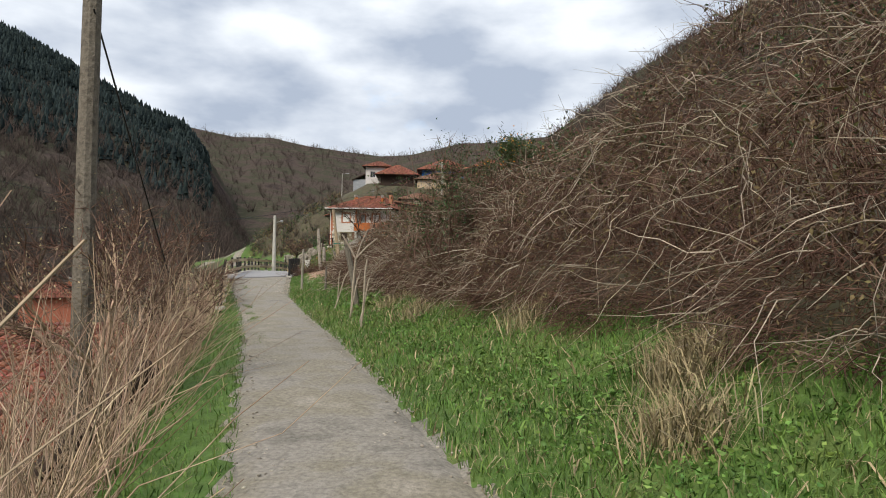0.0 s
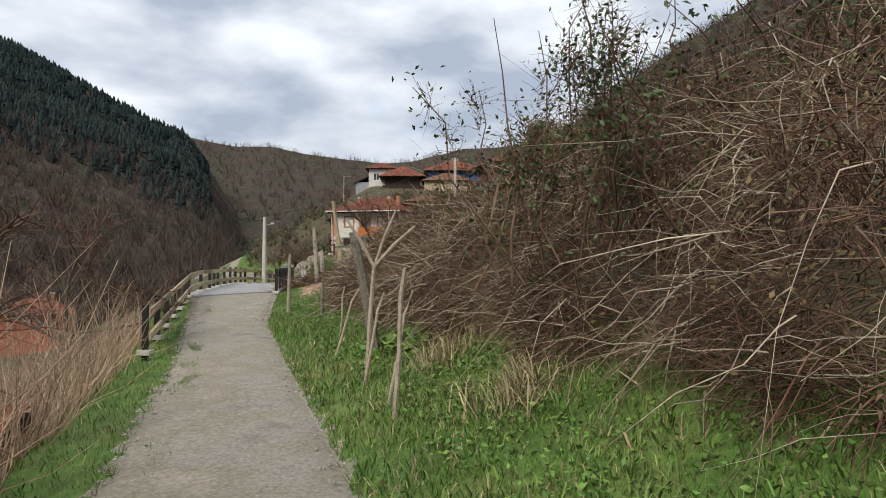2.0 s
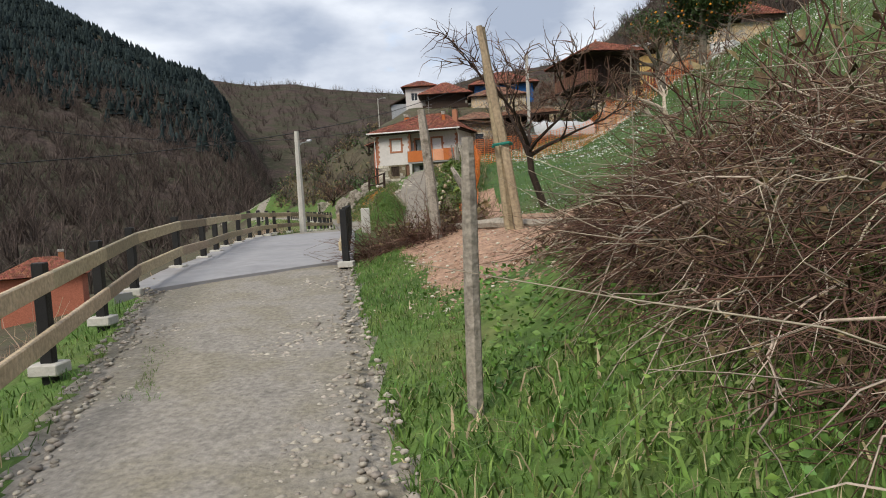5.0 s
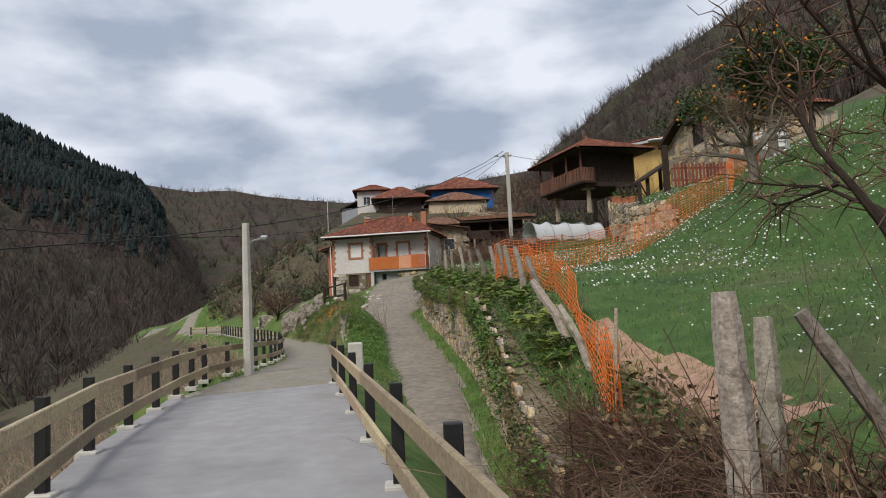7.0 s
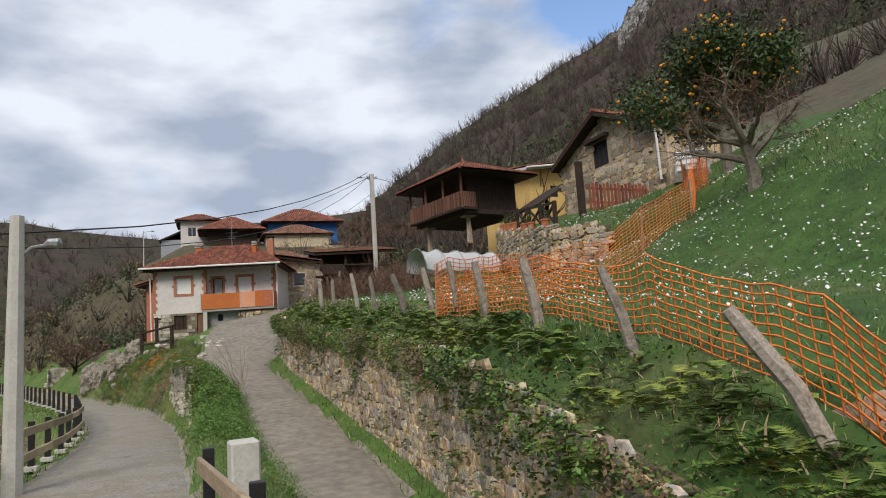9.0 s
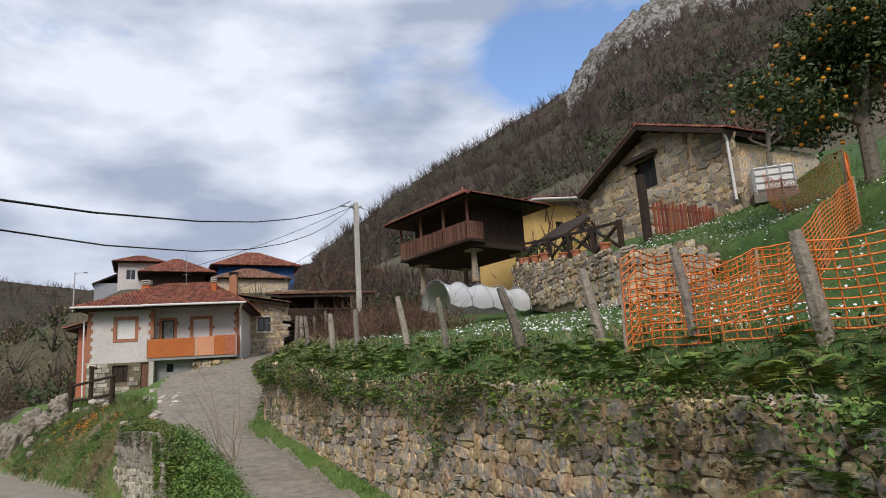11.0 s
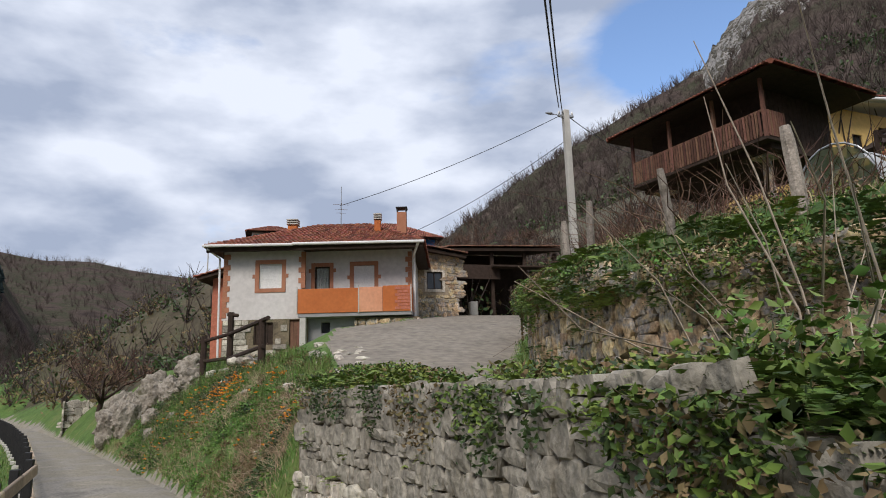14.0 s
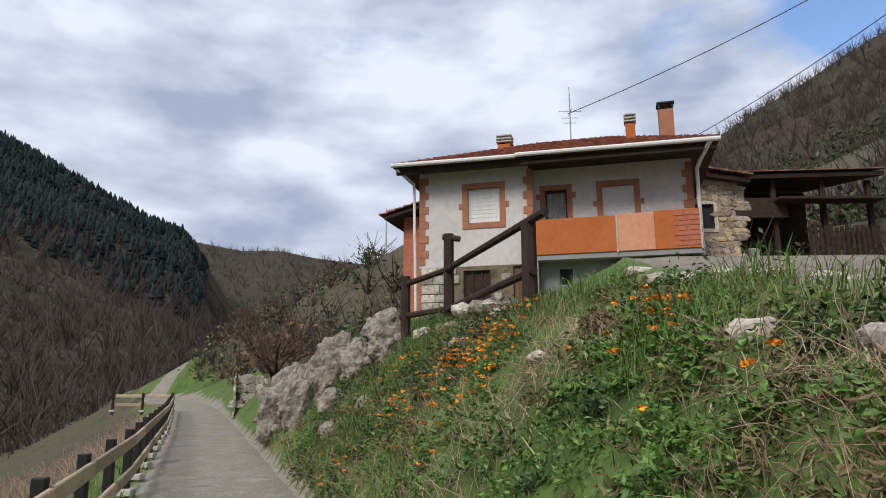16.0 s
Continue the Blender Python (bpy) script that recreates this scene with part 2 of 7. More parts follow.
def thing(name, at, turn=0.0, label="", category="", group="", kind=""):
    """An empty at a thing's base, to carry its parts."""
    e = new(name)
    e.matrix_world = pose(*at, 0, 0, turn)
    return tagged(e, label, category, group, kind)


def box(bm, x0, x1, y0, y1, z0, z1, bevel=0.0):
    r = bmesh.ops.create_cube(bm, size=1.0)
    for v in r["verts"]:
        v.co = Vector((x0 + (v.co.x + 0.5) * (x1 - x0), y0 + (v.co.y + 0.5) * (y1 - y0), z0 + (v.co.z + 0.5) * (z1 - z0)))
    if bevel:
        edges = {e for v in r["verts"] for e in v.link_edges}
        bmesh.ops.bevel(bm, geom=list(edges), offset=bevel, segments=1, affect="EDGES")
    return bm


def boxed(x0, x1, y0, y1, z0, z1, bevel=0.0):
    return box(bmesh.new(), x0, x1, y0, y1, z0, z1, bevel)


def beam(bm, a, b, wide, high, up=(0, 0, 1)):
    """A squared timber from a to b."""
    a, b = Vector(a), Vector(b)
    d = (b - a).normalized()
    s = d.cross(Vector(up))
    s = s.normalized() if s.length > 1e-6 else Vector((1, 0, 0))
    u = s.cross(d)
    vs = [bm.verts.new(p + s * i * wide / 2 + u * j * high / 2) for p in (a, b) for i, j in ((-1, -1), (1, -1), (1, 1), (-1, 1))]
    for f in ((3, 2, 1, 0), (4, 5, 6, 7), (0, 1, 5, 4), (1, 2, 6, 5), (2, 3, 7, 6), (3, 0, 4, 7)):
        bm.faces.new([vs[i] for i in f])
    return bm


def tube(bm, pts, radii, sides=6):
    """A round, tapered limb through some points."""
    rings = []
    for i, p in enumerate(pts):
        p = Vector(p)
        d = (Vector(pts[min(i + 1, len(pts) - 1)]) - Vector(pts[max(i - 1, 0)])).normalized()
        s = d.cross(Vector((0.31, 0.17, 0.93)))
        s = s.normalized() if s.length > 1e-4 else Vector((1, 0, 0))
        u = s.cross(d)
        rings.append([bm.verts.new(p + (s * math.cos(a) + u * math.sin(a)) * radii[i]) for a in (2 * math.pi * k / sides for k in range(sides))])
    for q, r in zip(rings, rings[1:]):
        for k in range(sides):
            bm.faces.new((q[k], q[(k + 1) % sides], r[(k + 1) % sides], r[k]))
    bm.faces.new(rings[0][::-1])
    bm.faces.new(rings[-1])
    return bm


def along(v, *pairs):
    """Straight lines between pairs of place and value."""
    return np.interp(v, [p[0] for p in pairs], [p[1] for p in pairs])


# ---- the lie of the land: lines that run up the valley with y ----


def path_x(y):
    return along(y, (-30, 8.2), (-12.8, 3.82), (-8, 2.55), (-4.5, 1.5), (-2, 0.68), (0, 0.12), (3, -0.68), (9.5, -1.75), (12.5, -1.85), (16, -2.05), (19, -2.35), (22.5, -3.05), (27, -4.55), (33, -6.75), (44, -10.9), (58, -18), (90, -34))


def path_w(y):
    return along(y, (-30, 0.55), (-2, 0.57), (1, 0.75), (3, 0.9), (9, 0.85), (13, 0.72), (20, 0.7), (90, 0.66))


def path_z(y):
    return along(y, (-30, -0.45), (-4.5, -0.33), (3, 0.05), (9, 0.06), (12.4, 0.0), (18, -0.2), (90, -0.2))


def wall_x(y):
    return along(y, (-30, 9), (4, 1.2), (6, 1.0), (8, 1.0), (10, 1.08), (12, 1.16), (13.5, 1.2), (15, 1.12), (18, 0.84), (21.5, 0.55), (23.5, 1.1), (26, 2.2), (28, 3.3), (30, 4.5), (32, 5.6), (34, 6.4), (38, 7.6), (90, 10))


def meadow_x(y):
    """Line behind the wall from which the meadow begins to rise."""
    return wall_x(y) + along(y, (4, 0.1), (8, 0.42), (11, 0.42), (13.5, 0.2), (15, 0.1), (18, 0.0))


def wall_top(y):
    return along(y, (4, 0.15), (6.5, 0.25), (7.4, 0.45), (8.2, 0.75), (9.2, 0.98), (11, 1.24), (14, 1.45), (16, 1.58), (18, 1.72), (21.5, 2.05), (24, 2.32), (26, 2.68), (28, 3.05), (30, 3.4), (32, 3.65), (34, 3.9), (38, 4.6), (90, 12))


def road_z(y):
    return along(y, (3, -0.8), (6, -0.62), (10, -0.42), (14.5, -0.15), (17.6, 0.25), (19, 0.44), (21.6, 0.7), (22.6, 0.82), (24, 1.1), (26, 1.5), (28, 1.92), (30.5, 2.36), (34.6, 2.9), (40, 3.2), (90, 6))


def road_left(y):
    return along(y, (3, 0.75), (8, 0.2), (12, -0.2), (14.5, -0.4), (18, -0.6), (20, -0.9), (21.5, -1.35), (24, -1.25), (26, -1.2), (28, -0.9), (30, 0.7), (34, 2.6), (38, 5), (90, 8))


def bank_top(y):
    """Height of the bank between the lower path and the upper road."""
    return along(y, (3, -0.3), (10, 0.0), (12, 0.08), (14, 0.14), (15, 0.24), (16, 0.5), (17, 0.74), (18.8, 0.78), (19.8, 0.8), (20.6, 0.78), (21.2, 0.7), (21.8, 0.6), (22.4, 0.64), (24, 0.93), (26, 1.12), (28.5, 1.3), (33, 1.4), (40, 1.2), (60, 0.5), (90, 0.0))


def bank_x(y):
    return along(y, (3, 0.4), (10, -0.75), (14, -1.05), (16, -1.12), (18.5, -1.12), (19.4, -1.28), (20.4, -1.64), (24, -1.95), (28.5, -2.75), (33, -4.3), (40, -7.2), (60, -16), (90, -31))


def bump_noise(x, y, s, seed=0.0):
    return noise.noise(Vector((x * s + seed, y * s - seed, seed * 0.37)))


def ground_z(x, y):
    """Height of the ground at a place."""
    z = land_z(x, y)
    if y > 33:
        m = along(y, (33, 0.0), (37, 1.6), (44, 3.2), (50, 6.0), (54, 8.2), (62, 9.6), (90, 14), (2000, 40)) - max(0.0, -3.2 - x) * along(y, (36, 1.6), (50, 0.85), (56, 0.55))
        return max(z, float(m) + 0.2 * bump_noise(x, y, 0.5))
    return z


def land_z(x, y):
    pc, pw, pz = float(path_x(y)), float(path_w(y)), float(path_z(y))
    n = 0.05 * bump_noise(x, y, 1.3) + 0.025 * bump_noise(x, y, 4.1, 3.0)
    pl, pr = pc - pw, pc + pw
    if x < pl:
        d = pl - x
        deck = 1.0 if 2.6 < y < 9.5 else 0.0
        z = along(d, (0, 0), (0.12, -0.03 - 0.5 * deck), (0.5, -0.08 - 0.6 * deck), (1.2, -0.75), (4, -2.1), (14, -5.5), (40, -9.0), (90, -4.0), (2000, 40))
        return float(pz + z + n * min(1, d * 3) * (1 + min(3, d / 8)))
    if x <= pr:
        return pz - 0.05 * min(1.0, (pw - abs(x - pc)) * 8)
    d = x - pr
    if y < 3.2:
        f = along(y, (-30, 1), (-2, 1), (1.2, 0.25), (3.2, 0.0))
        hedge = along(d, (0, 0), (0.3, 0.06), (0.9, 0.22), (2.0, 0.75), (5, 1.9), (12, 5.0), (30, 13), (60, 26), (2000, 40))
        field = along(d, (0, 0), (0.35, 0.08), (1.0, 0.28), (2.4, 0.42), (3.2, 0.6), (6, 1.35), (12, 4.2), (30, 13), (60, 26), (2000, 40))
        return float(pz + f * hedge + (1 - f) * field + n * min(1, d * 3))
    wx, wt, rz = float(wall_x(y)), float(wall_top(y)), float(road_z(y))
    rl, bx, bt = float(road_left(y)), float(bank_x(y)), float(bank_top(y))
    k = float(along(y, (3.2, 0), (5.5, 1)))
    if x >= wx:
        e = max(0.0, x - float(meadow_x(y)))
        low = along(y, (13, 1.0), (17, 0.0))
        et = float(along(y, (16.9, 5.3), (18, 4.95), (19.9, 5.45), (21.9, 6.0), (23.2, 6.05), (24.6, 6.3)))
        ht = float(along(y, (16.5, 3.0), (18, 3.2), (21.9, 3.75), (24.6, 4.25), (30, 5.0))) - wt - 0.06
        hi = along(e, (0, 0), (1.5, 0.1), (3.4, 0.26), (et, min(0.5, ht)), (et + 0.25, ht), (et + 2.8, ht + 0.75), (13, 4.4), (22, 8.2), (35, 14.0), (60, 26), (2000, 40))
        lo = along(e, (0, 0), (1.5, 0.0), (3.0, 0.2), (3.9, 0.85), (4.6, 1.4), (8, 3.2), (13, 5.2), (22, 9.0), (35, 15.0), (60, 26), (2000, 40))
        lift = max(0.0, float(along(y, (4, 0.5), (8, 0.95), (11, 1.25))) - wt) if y < 11 else 0.0
        z = wt + lift * min(1.0, e / 1.6) + lo * low + hi * (1 - low) - 0.36 * max(0.0, 1 - (x - wx) / 0.5)
        side = float(z + n)
    elif x >= rl:
        side = rz - 0.05 * min(1.0, max(0.0, min(x - rl, wx - 0.4 - x)) * 8) + max(0.0, x - (wx - 0.4)) * 0.2
    elif x >= bx:
        f = (x - bx) / max(0.05, rl - bx)
        side = bt + (rz - bt) * f ** 1.5 + n + float(along(y, (19, 0), (19.8, 0.12), (20.9, 0.13), (21.5, 0.0), (27, 0))) * math.sin(math.pi * f)
    else:
        f = (x - pr) / max(0.05, bx - pr)
        w = float(along(y, (15.6, 0), (16.4, 1), (20.0, 1), (20.8, 0)))
        rise = (1 - w) * min(1.0, f) ** 0.8 + w * (0.12 * f + 0.88 * max(0.0, min(1.0, (f - 0.82) / 0.18)))
        side = pz + (bt - pz) * rise + n * min(1, d * 4)
    if k < 1:
        field = pz + along(d, (0, 0), (0.35, 0.08), (1.0, 0.28), (2.4, 0.42), (3.2, 0.6), (6, 1.35), (12, 4.2), (30, 13), (60, 26), (2000, 40)) + n
        side = float(field * (1 - k) + side * k)
    return float(side)


def heights(xs, ys):
    """Heights of the finished ground sheet under many places at once."""
    i = np.clip(np.searchsorted(GX, xs) - 1, 0, len(GX) - 2)
    j = np.clip(np.searchsorted(GY, ys) - 1, 0, len(GY) - 2)
    gx, gy = np.asarray(GX), np.asarray(GY)
    fx, fy = (xs - gx[i]) / (gx[i + 1] - gx[i]), (ys - gy[j]) / (gy[j + 1] - gy[j])
    return (GZ[j, i] * (1 - fx) + GZ[j, i + 1] * fx) * (1 - fy) + (GZ[j + 1, i] * (1 - fx) + GZ[j + 1, i + 1] * fx) * fy


def ground_kind(x, y):
    """0 brush, 1 grass verge, 2 gravel, 3 asphalt, 4 concrete, 5 dug soil, 6 meadow."""
    pc, pw = float(path_x(y)), float(path_w(y))
    if y > 34 and x > pc + pw + 1.2:
        return 0
    if x < pc - pw - 0.9:
        return 0
    if x < pc - pw:
        return 1
    if x <= pc + pw:
        return 2
    d = x - pc - pw
    if y < 0.8:
        return 1 if d < 1.7 else 0
    if y < 5.0:
        back = y + 0.75 * (x - 1.2) + 0.12 * bump_noise(x, y, 1.6, 2.0)
        if d < 0.45:
            return 1
        return 5 if back < 3.75 or (x < 1.2 and y < 4.4) else 6
    wx = float(wall_x(y))
    if wx + 0.45 < x < wx + 0.8 + 0.3 * bump_noise(x, y, 1.4, 5.0) and y < 7.9:
        return 5
    if x > wx:
        return 6 if x < wx + 13 and y < 27 else 0
    if x > wx - 0.4:
        return 1
    if x > float(road_left(y)):
        return 3
    return 1


def stretched(lo, hi, step, far, grow=1.13):
    """Places along an axis: even steps from lo to hi, then wider and wider out to far."""
    a = list(np.arange(lo, hi + step / 2, step))
    s, v = step, a[-1]
    while v < far:
        s *= grow
        v += s
        a.append(v)
    s, v = step, a[0]
    while v > -far:
        s *= grow
        v -= s
        a.insert(0, v)
    return a


GX, GY = stretched(-8.0, 9.0, 0.1, 1500), stretched(-17.0, 44.0, 0.16, 1500)
g_verts = [(x, y, ground_z(x, y)) for y in GY for x in GX]
nx = len(GX)
GZ = np.array([v[2] for v in g_verts]).reshape(len(GY), nx)
g_faces, g_index = [], []
for j in range(len(GY) - 1):
    for i in range(nx - 1):
        g_faces.append((j * nx + i, j * nx + i + 1, (j + 1) * nx + i + 1, (j + 1) * nx + i))
        g_index.append(ground_kind((GX[i] + GX[i + 1]) / 2, (GY[j] + GY[j + 1]) / 2))
ground = mesh_of("ground", g_verts, g_faces, None, mats=[M_BRUSH, M_GRASS, M_GRAVEL, M_ROAD, M_CONC, M_SOIL, M_FIELD], index=g_index, smooth=True)
tagged(ground, "valley side with gravel track, verges, meadow and dug plot", "ground", kind="structure")

# ---- hills round the valley ----


def hill(name, label, sky, near, far, low, rough, mats, pick=None, n_az=220, n_r=60, crag=0.0):
    """A hillside that rises from a near foot to a far crest; sky: pairs of bearing and height of the crest, in degrees."""
    cx, cy, cz = -0.8, 8.0, 0.9
    az = np.linspace(sky[0][0], sky[-1][0], n_az)
    crest = np.interp(-az, [-s[0] for s in sky], [s[1] for s in sky]) if sky[0][0] > sky[-1][0] else np.interp(az, [s[0] for s in sky], [s[1] for s in sky])
    verts, faces, index = [], [], []
    for i, a in enumerate(az):
        top = far * math.tan(radians(crest[i]))
        for j in range(n_r + 1):
            f = j / n_r
            r = near + (far - near) * min(1.0, f * 1.08) + (0 if f < 0.926 else (f - 0.926) * far)
            g = min(1.0, f * 1.08)
            z = low + (top - low) * (0.45 * g + 0.55 * g ** 1.3) if f <= 0.926 else top - (f - 0.926) * far * 0.6
            x, y = cx - math.sin(radians(a)) * r, cy + math.cos(radians(a)) * r
            amp = rough * r / far * (1.0 - 0.75 * (g > 0.97))
            z += amp * (noise.noise(Vector((x, y, 0)) * (6.0 / far)) + 0.5 * noise.noise(Vector((x, y, 9)) * (16.0 / far)) + 0.3 * noise.noise(Vector((x, y, 5)) * (45.0 / far)))
            if crag and pick(a, f):
                z += crag * (abs(noise.noise(Vector((x, y, z)) * 0.11)) + 0.6 * abs(noise.noise(Vector((x, y, z)) * 0.27)) + 0.4 * noise.noise(Vector((x, y, z)) * 0.6) - 0.5)
            verts.append((x, y, cz + z))
    for i in range(n_az - 1):
        for j in range(n_r):
            a = i * (n_r + 1) + j
            faces.append((a, a + 1, a + n_r + 2, a + n_r + 1))
            index.append(pick(az[i], (j + 0.5) / n_r) if pick else 0)
    ob = mesh_of(name, verts, faces, None, mats=mats, index=index, smooth=True)
    return tagged(ob, label, "hillside", kind="structure")


hill("backdrop_hill_valley_end", "brown wooded ridge closing the valley", [(60, 14), (24, 11.3), (20.6, 10.75), (17, 10.15), (13.5, 10.2), (11.4, 9.85), (8, 9.5), (4.2, 9.1), (1.8, 9.3), (-3.1, 10.5), (-6.5, 10.6), (-20, 12), (-40, 14)], 120, 620, -14, 5, [M_HILL])
hill("backdrop_hill_conifers", "dark steep hillside covered with conifers and bare woods", [(150, 17), (80, 19), (50, 19), (35, 17.0), (31, 15.4), (27.5, 13.9), (24, 12.2), (21, 11.1), (18.5, 7.5), (16.5, 4.0), (14.5, 0.5), (13, -3)], 45, 330, -9, 6, [M_HILL])
hill("backdrop_hill_cliffs", "steep brown wooded mountainside under pale limestone cliffs", [(-3, -1), (-7, 4.5), (-10, 8), (-13, 11.5), (-16, 14.0), (-20, 16.7), (-23, 18.4), (-30, 21.7), (-36, 24.2), (-38.3, 27.0), (-40, 28.2), (-44.5, 30.0), (-55, 31), (-75, 27), (-110, 22), (-160, 18)], 34, 190, -2, 4, [M_HILL, M_CLIFF], pick=lambda a, f: 1 if f > 0.71 + 0.05 * math.sin(a * 0.9) + 0.04 * math.sin(a * 3.7 + f * 30) + max(0.0, (a + 37.5) * 0.09) else 0, n_az=420, n_r=110, crag=4.5)


def strip(name, label, category, ys, left, right, height, material, cols=6, crown=0.012):
    """A made surface laid on the land between two edges, a little ragged."""
    verts, faces = [], []
    for y in ys:
        l, r = float(left(y)), float(right(y))
        l += 0.05 * bump_noise(0, y, 2.1, 1.0) + 0.03 * bump_noise(0, y, 6.0, 2.0)
        r += 0.05 * bump_noise(5, y, 2.1, 1.0) + 0.03 * bump_noise(5, y, 6.0, 2.0)
        for k in range(cols + 1):
            f = k / cols
            x = l + (r - l) * f
            edge = 0.03 if k in (0, cols) else 0.0
            verts.append((x, y, float(height(y)) + crown * math.sin(math.pi * f) - edge + 0.012 * bump_noise(x, y, 2.2, 7.0)))
    for j in range(len(ys) - 1):
        for k in range(cols):
            a = j * (cols + 1) + k
            faces.append((a, a + 1, a + cols + 2, a + cols + 1))
    return tagged(mesh_of(name, verts, faces, material, smooth=True), label, category, kind="structure")


strip("path_gravel", "grey gravel track with a worn grassy middle", "path", np.arange(-22, 70, 0.15), lambda y: path_x(y) - path_w(y), lambda y: path_x(y) + path_w(y), path_z, M_GRAVEL, cols=10)
strip("road", "narrow worn asphalt lane climbing to the houses", "road", np.arange(4.6, 37, 0.2), road_left, lambda y: wall_x(y) - 0.42, lambda y: road_z(y) + 0.004, M_ROAD, cols=8)

# ---- masonry ----


def stone_meshes(count, material, sides=6, seed=3):
    """A few rough stones one unit wide and high, proud of the wall towards -y."""
    rnd = random.Random(seed)
    out = []
    for c in range(count):
        verts, faces = [], []
        ang = [2 * math.pi * (k + rnd.uniform(-0.22, 0.22)) / sides for k in range(sides)]
        for ring, (s, d) in enumerate(((1.05, 0.25), (1.03, -0.34), (0.93, -0.48))):
            for k, a in enumerate(ang):
                q = max(abs(math.cos(a)), abs(math.sin(a))) ** 0.9
                r = 0.5 * s / q * (1 + (0.09 if ring else 0.04) * rnd.uniform(-1, 1))
                verts.append((math.cos(a) * r, d * (1 + 0.22 * rnd.uniform(-1, 1) * (ring > 0)), math.sin(a) * r))
        verts.append((0.06 * rnd.uniform(-1, 1), -0.47 - 0.1 * rnd.random(), 0.06 * rnd.uniform(-1, 1)))
        for ring in range(2):
            for k in range(sides):
                a, b = ring * sides + k, ring * sides + (k + 1) % sides
                faces.append((a, b, b + sides, a + sides))
        for k in range(sides):
            faces.append((2 * sides + k, 2 * sides + (k + 1) % sides, 3 * sides))
        me = bpy.data.meshes.new("stone")
        me.from_pydata(verts, [], faces)
        me.materials.append(material)
        me.update()
        out.append(me)
    return out


def stone_cells(length, height, w, h, seed):
    """Cells of a rubble face: place along, place up, width, height, turn."""
    rnd = random.Random(seed)
    cells, z, row = [], 0.0, 0
    while True:
        hh = h * rnd.uniform(0.7, 1.45)
        if z > 6:
            break
        s = -rnd.uniform(0, w)
        while s < length:
            ww = w * rnd.choice((0.45, 0.6, 0.8, 1.0, 1.3, 1.9)) * rnd.uniform(0.85, 1.15)
            top = height(s + ww / 2)
            if z + hh * 0.5 < top and s + ww / 2 > 0:
                if ww > 1.2 * w and rnd.random() < 0.3:
                    cells.append((s + ww * 0.5, z + hh * 0.27, ww, hh * 0.52, rnd.uniform(-4, 4)))
                    cells.append((s + ww * 0.5, z + hh * 0.77, ww * 0.9, hh * 0.48, rnd.uniform(-4, 4)))
                else:
                    grow = rnd.choice((1.0, 1.0, 1.12))
                    cells.append((s + ww / 2, z + hh / 2 + 0.1 * h * rnd.uniform(-1, 1), ww, hh * grow, rnd.uniform(-7, 7)))
            s += ww
        z += hh
        row += 1
        if all(z > height(length * q / 8) for q in range(9)):
            break
    return cells


def rubble(parent, name, pts, base, top, w, h, depth, near, meshes, isl_material, seed, limit=300):
    """Lays stones along a line of ground points seen from the left of its run; near(x, y) picks the ones that are pieces of their own."""
    seg = [(Vector((*a, 0)), Vector((*b, 0))) for a, b in zip(pts, pts[1:])]
    lens = [(b - a).length for a, b in seg]
    total = sum(lens)

    def at(s):
        for (a, b), l in zip(seg, lens):
            if s <= l:
                return a + (b - a) * (s / l), (b - a).normalized()
            s -= l
        return seg[-1][1], (seg[-1][1] - seg[-1][0]).normalized()

    rnd = random.Random(seed + 5)
    far_v, far_f, made = [], [], 0
    low = min(float(base(at(total * q / 20)[0].y)) for q in range(21))

    def height(s):
        p, _ = at(max(0, min(total, s)))
        return float(top(p.y)) - low

    for s, z, ww, hh, turn in stone_cells(total, height, w, h, seed):
        p, d = at(max(0, min(total, s)))
        if low + z + hh < float(base(p.y)) - 0.05:
            continue
        m = Matrix.Translation((p.x, p.y, low + z)) @ Matrix.Rotation(math.atan2(d.y, d.x), 4, "Z") @ Matrix.Rotation(radians(turn), 4, "Y") @ Matrix.Diagonal((ww * 1.0, depth * rnd.uniform(0.7, 1.5), hh * 1.0, 1))
        me = rnd.choice(meshes)
        if near(p.x, p.y, low + z) and made < limit:
            ob = new("stone", me)
            ob.parent = parent
            ob.matrix_basis = parent.matrix_world.inverted() @ m
            made += 1
        else:
            k = len(far_v)
            far_v.extend(m @ v.co for v in me.vertices)
            far_f.extend([tuple(k + i for i in f.vertices) for f in me.polygons])
    if far_v:
        ob = mesh_of(name, far_v, far_f, isl_material, None)
        ob.parent = parent
        ob.matrix_parent_inverse = parent.matrix_world.inverted()
        tagged(ob, kind="stuff")
    return total


STONES = stone_meshes(12, M_STONE)
PALES = stone_meshes(8, M_PALE, 7, 11)


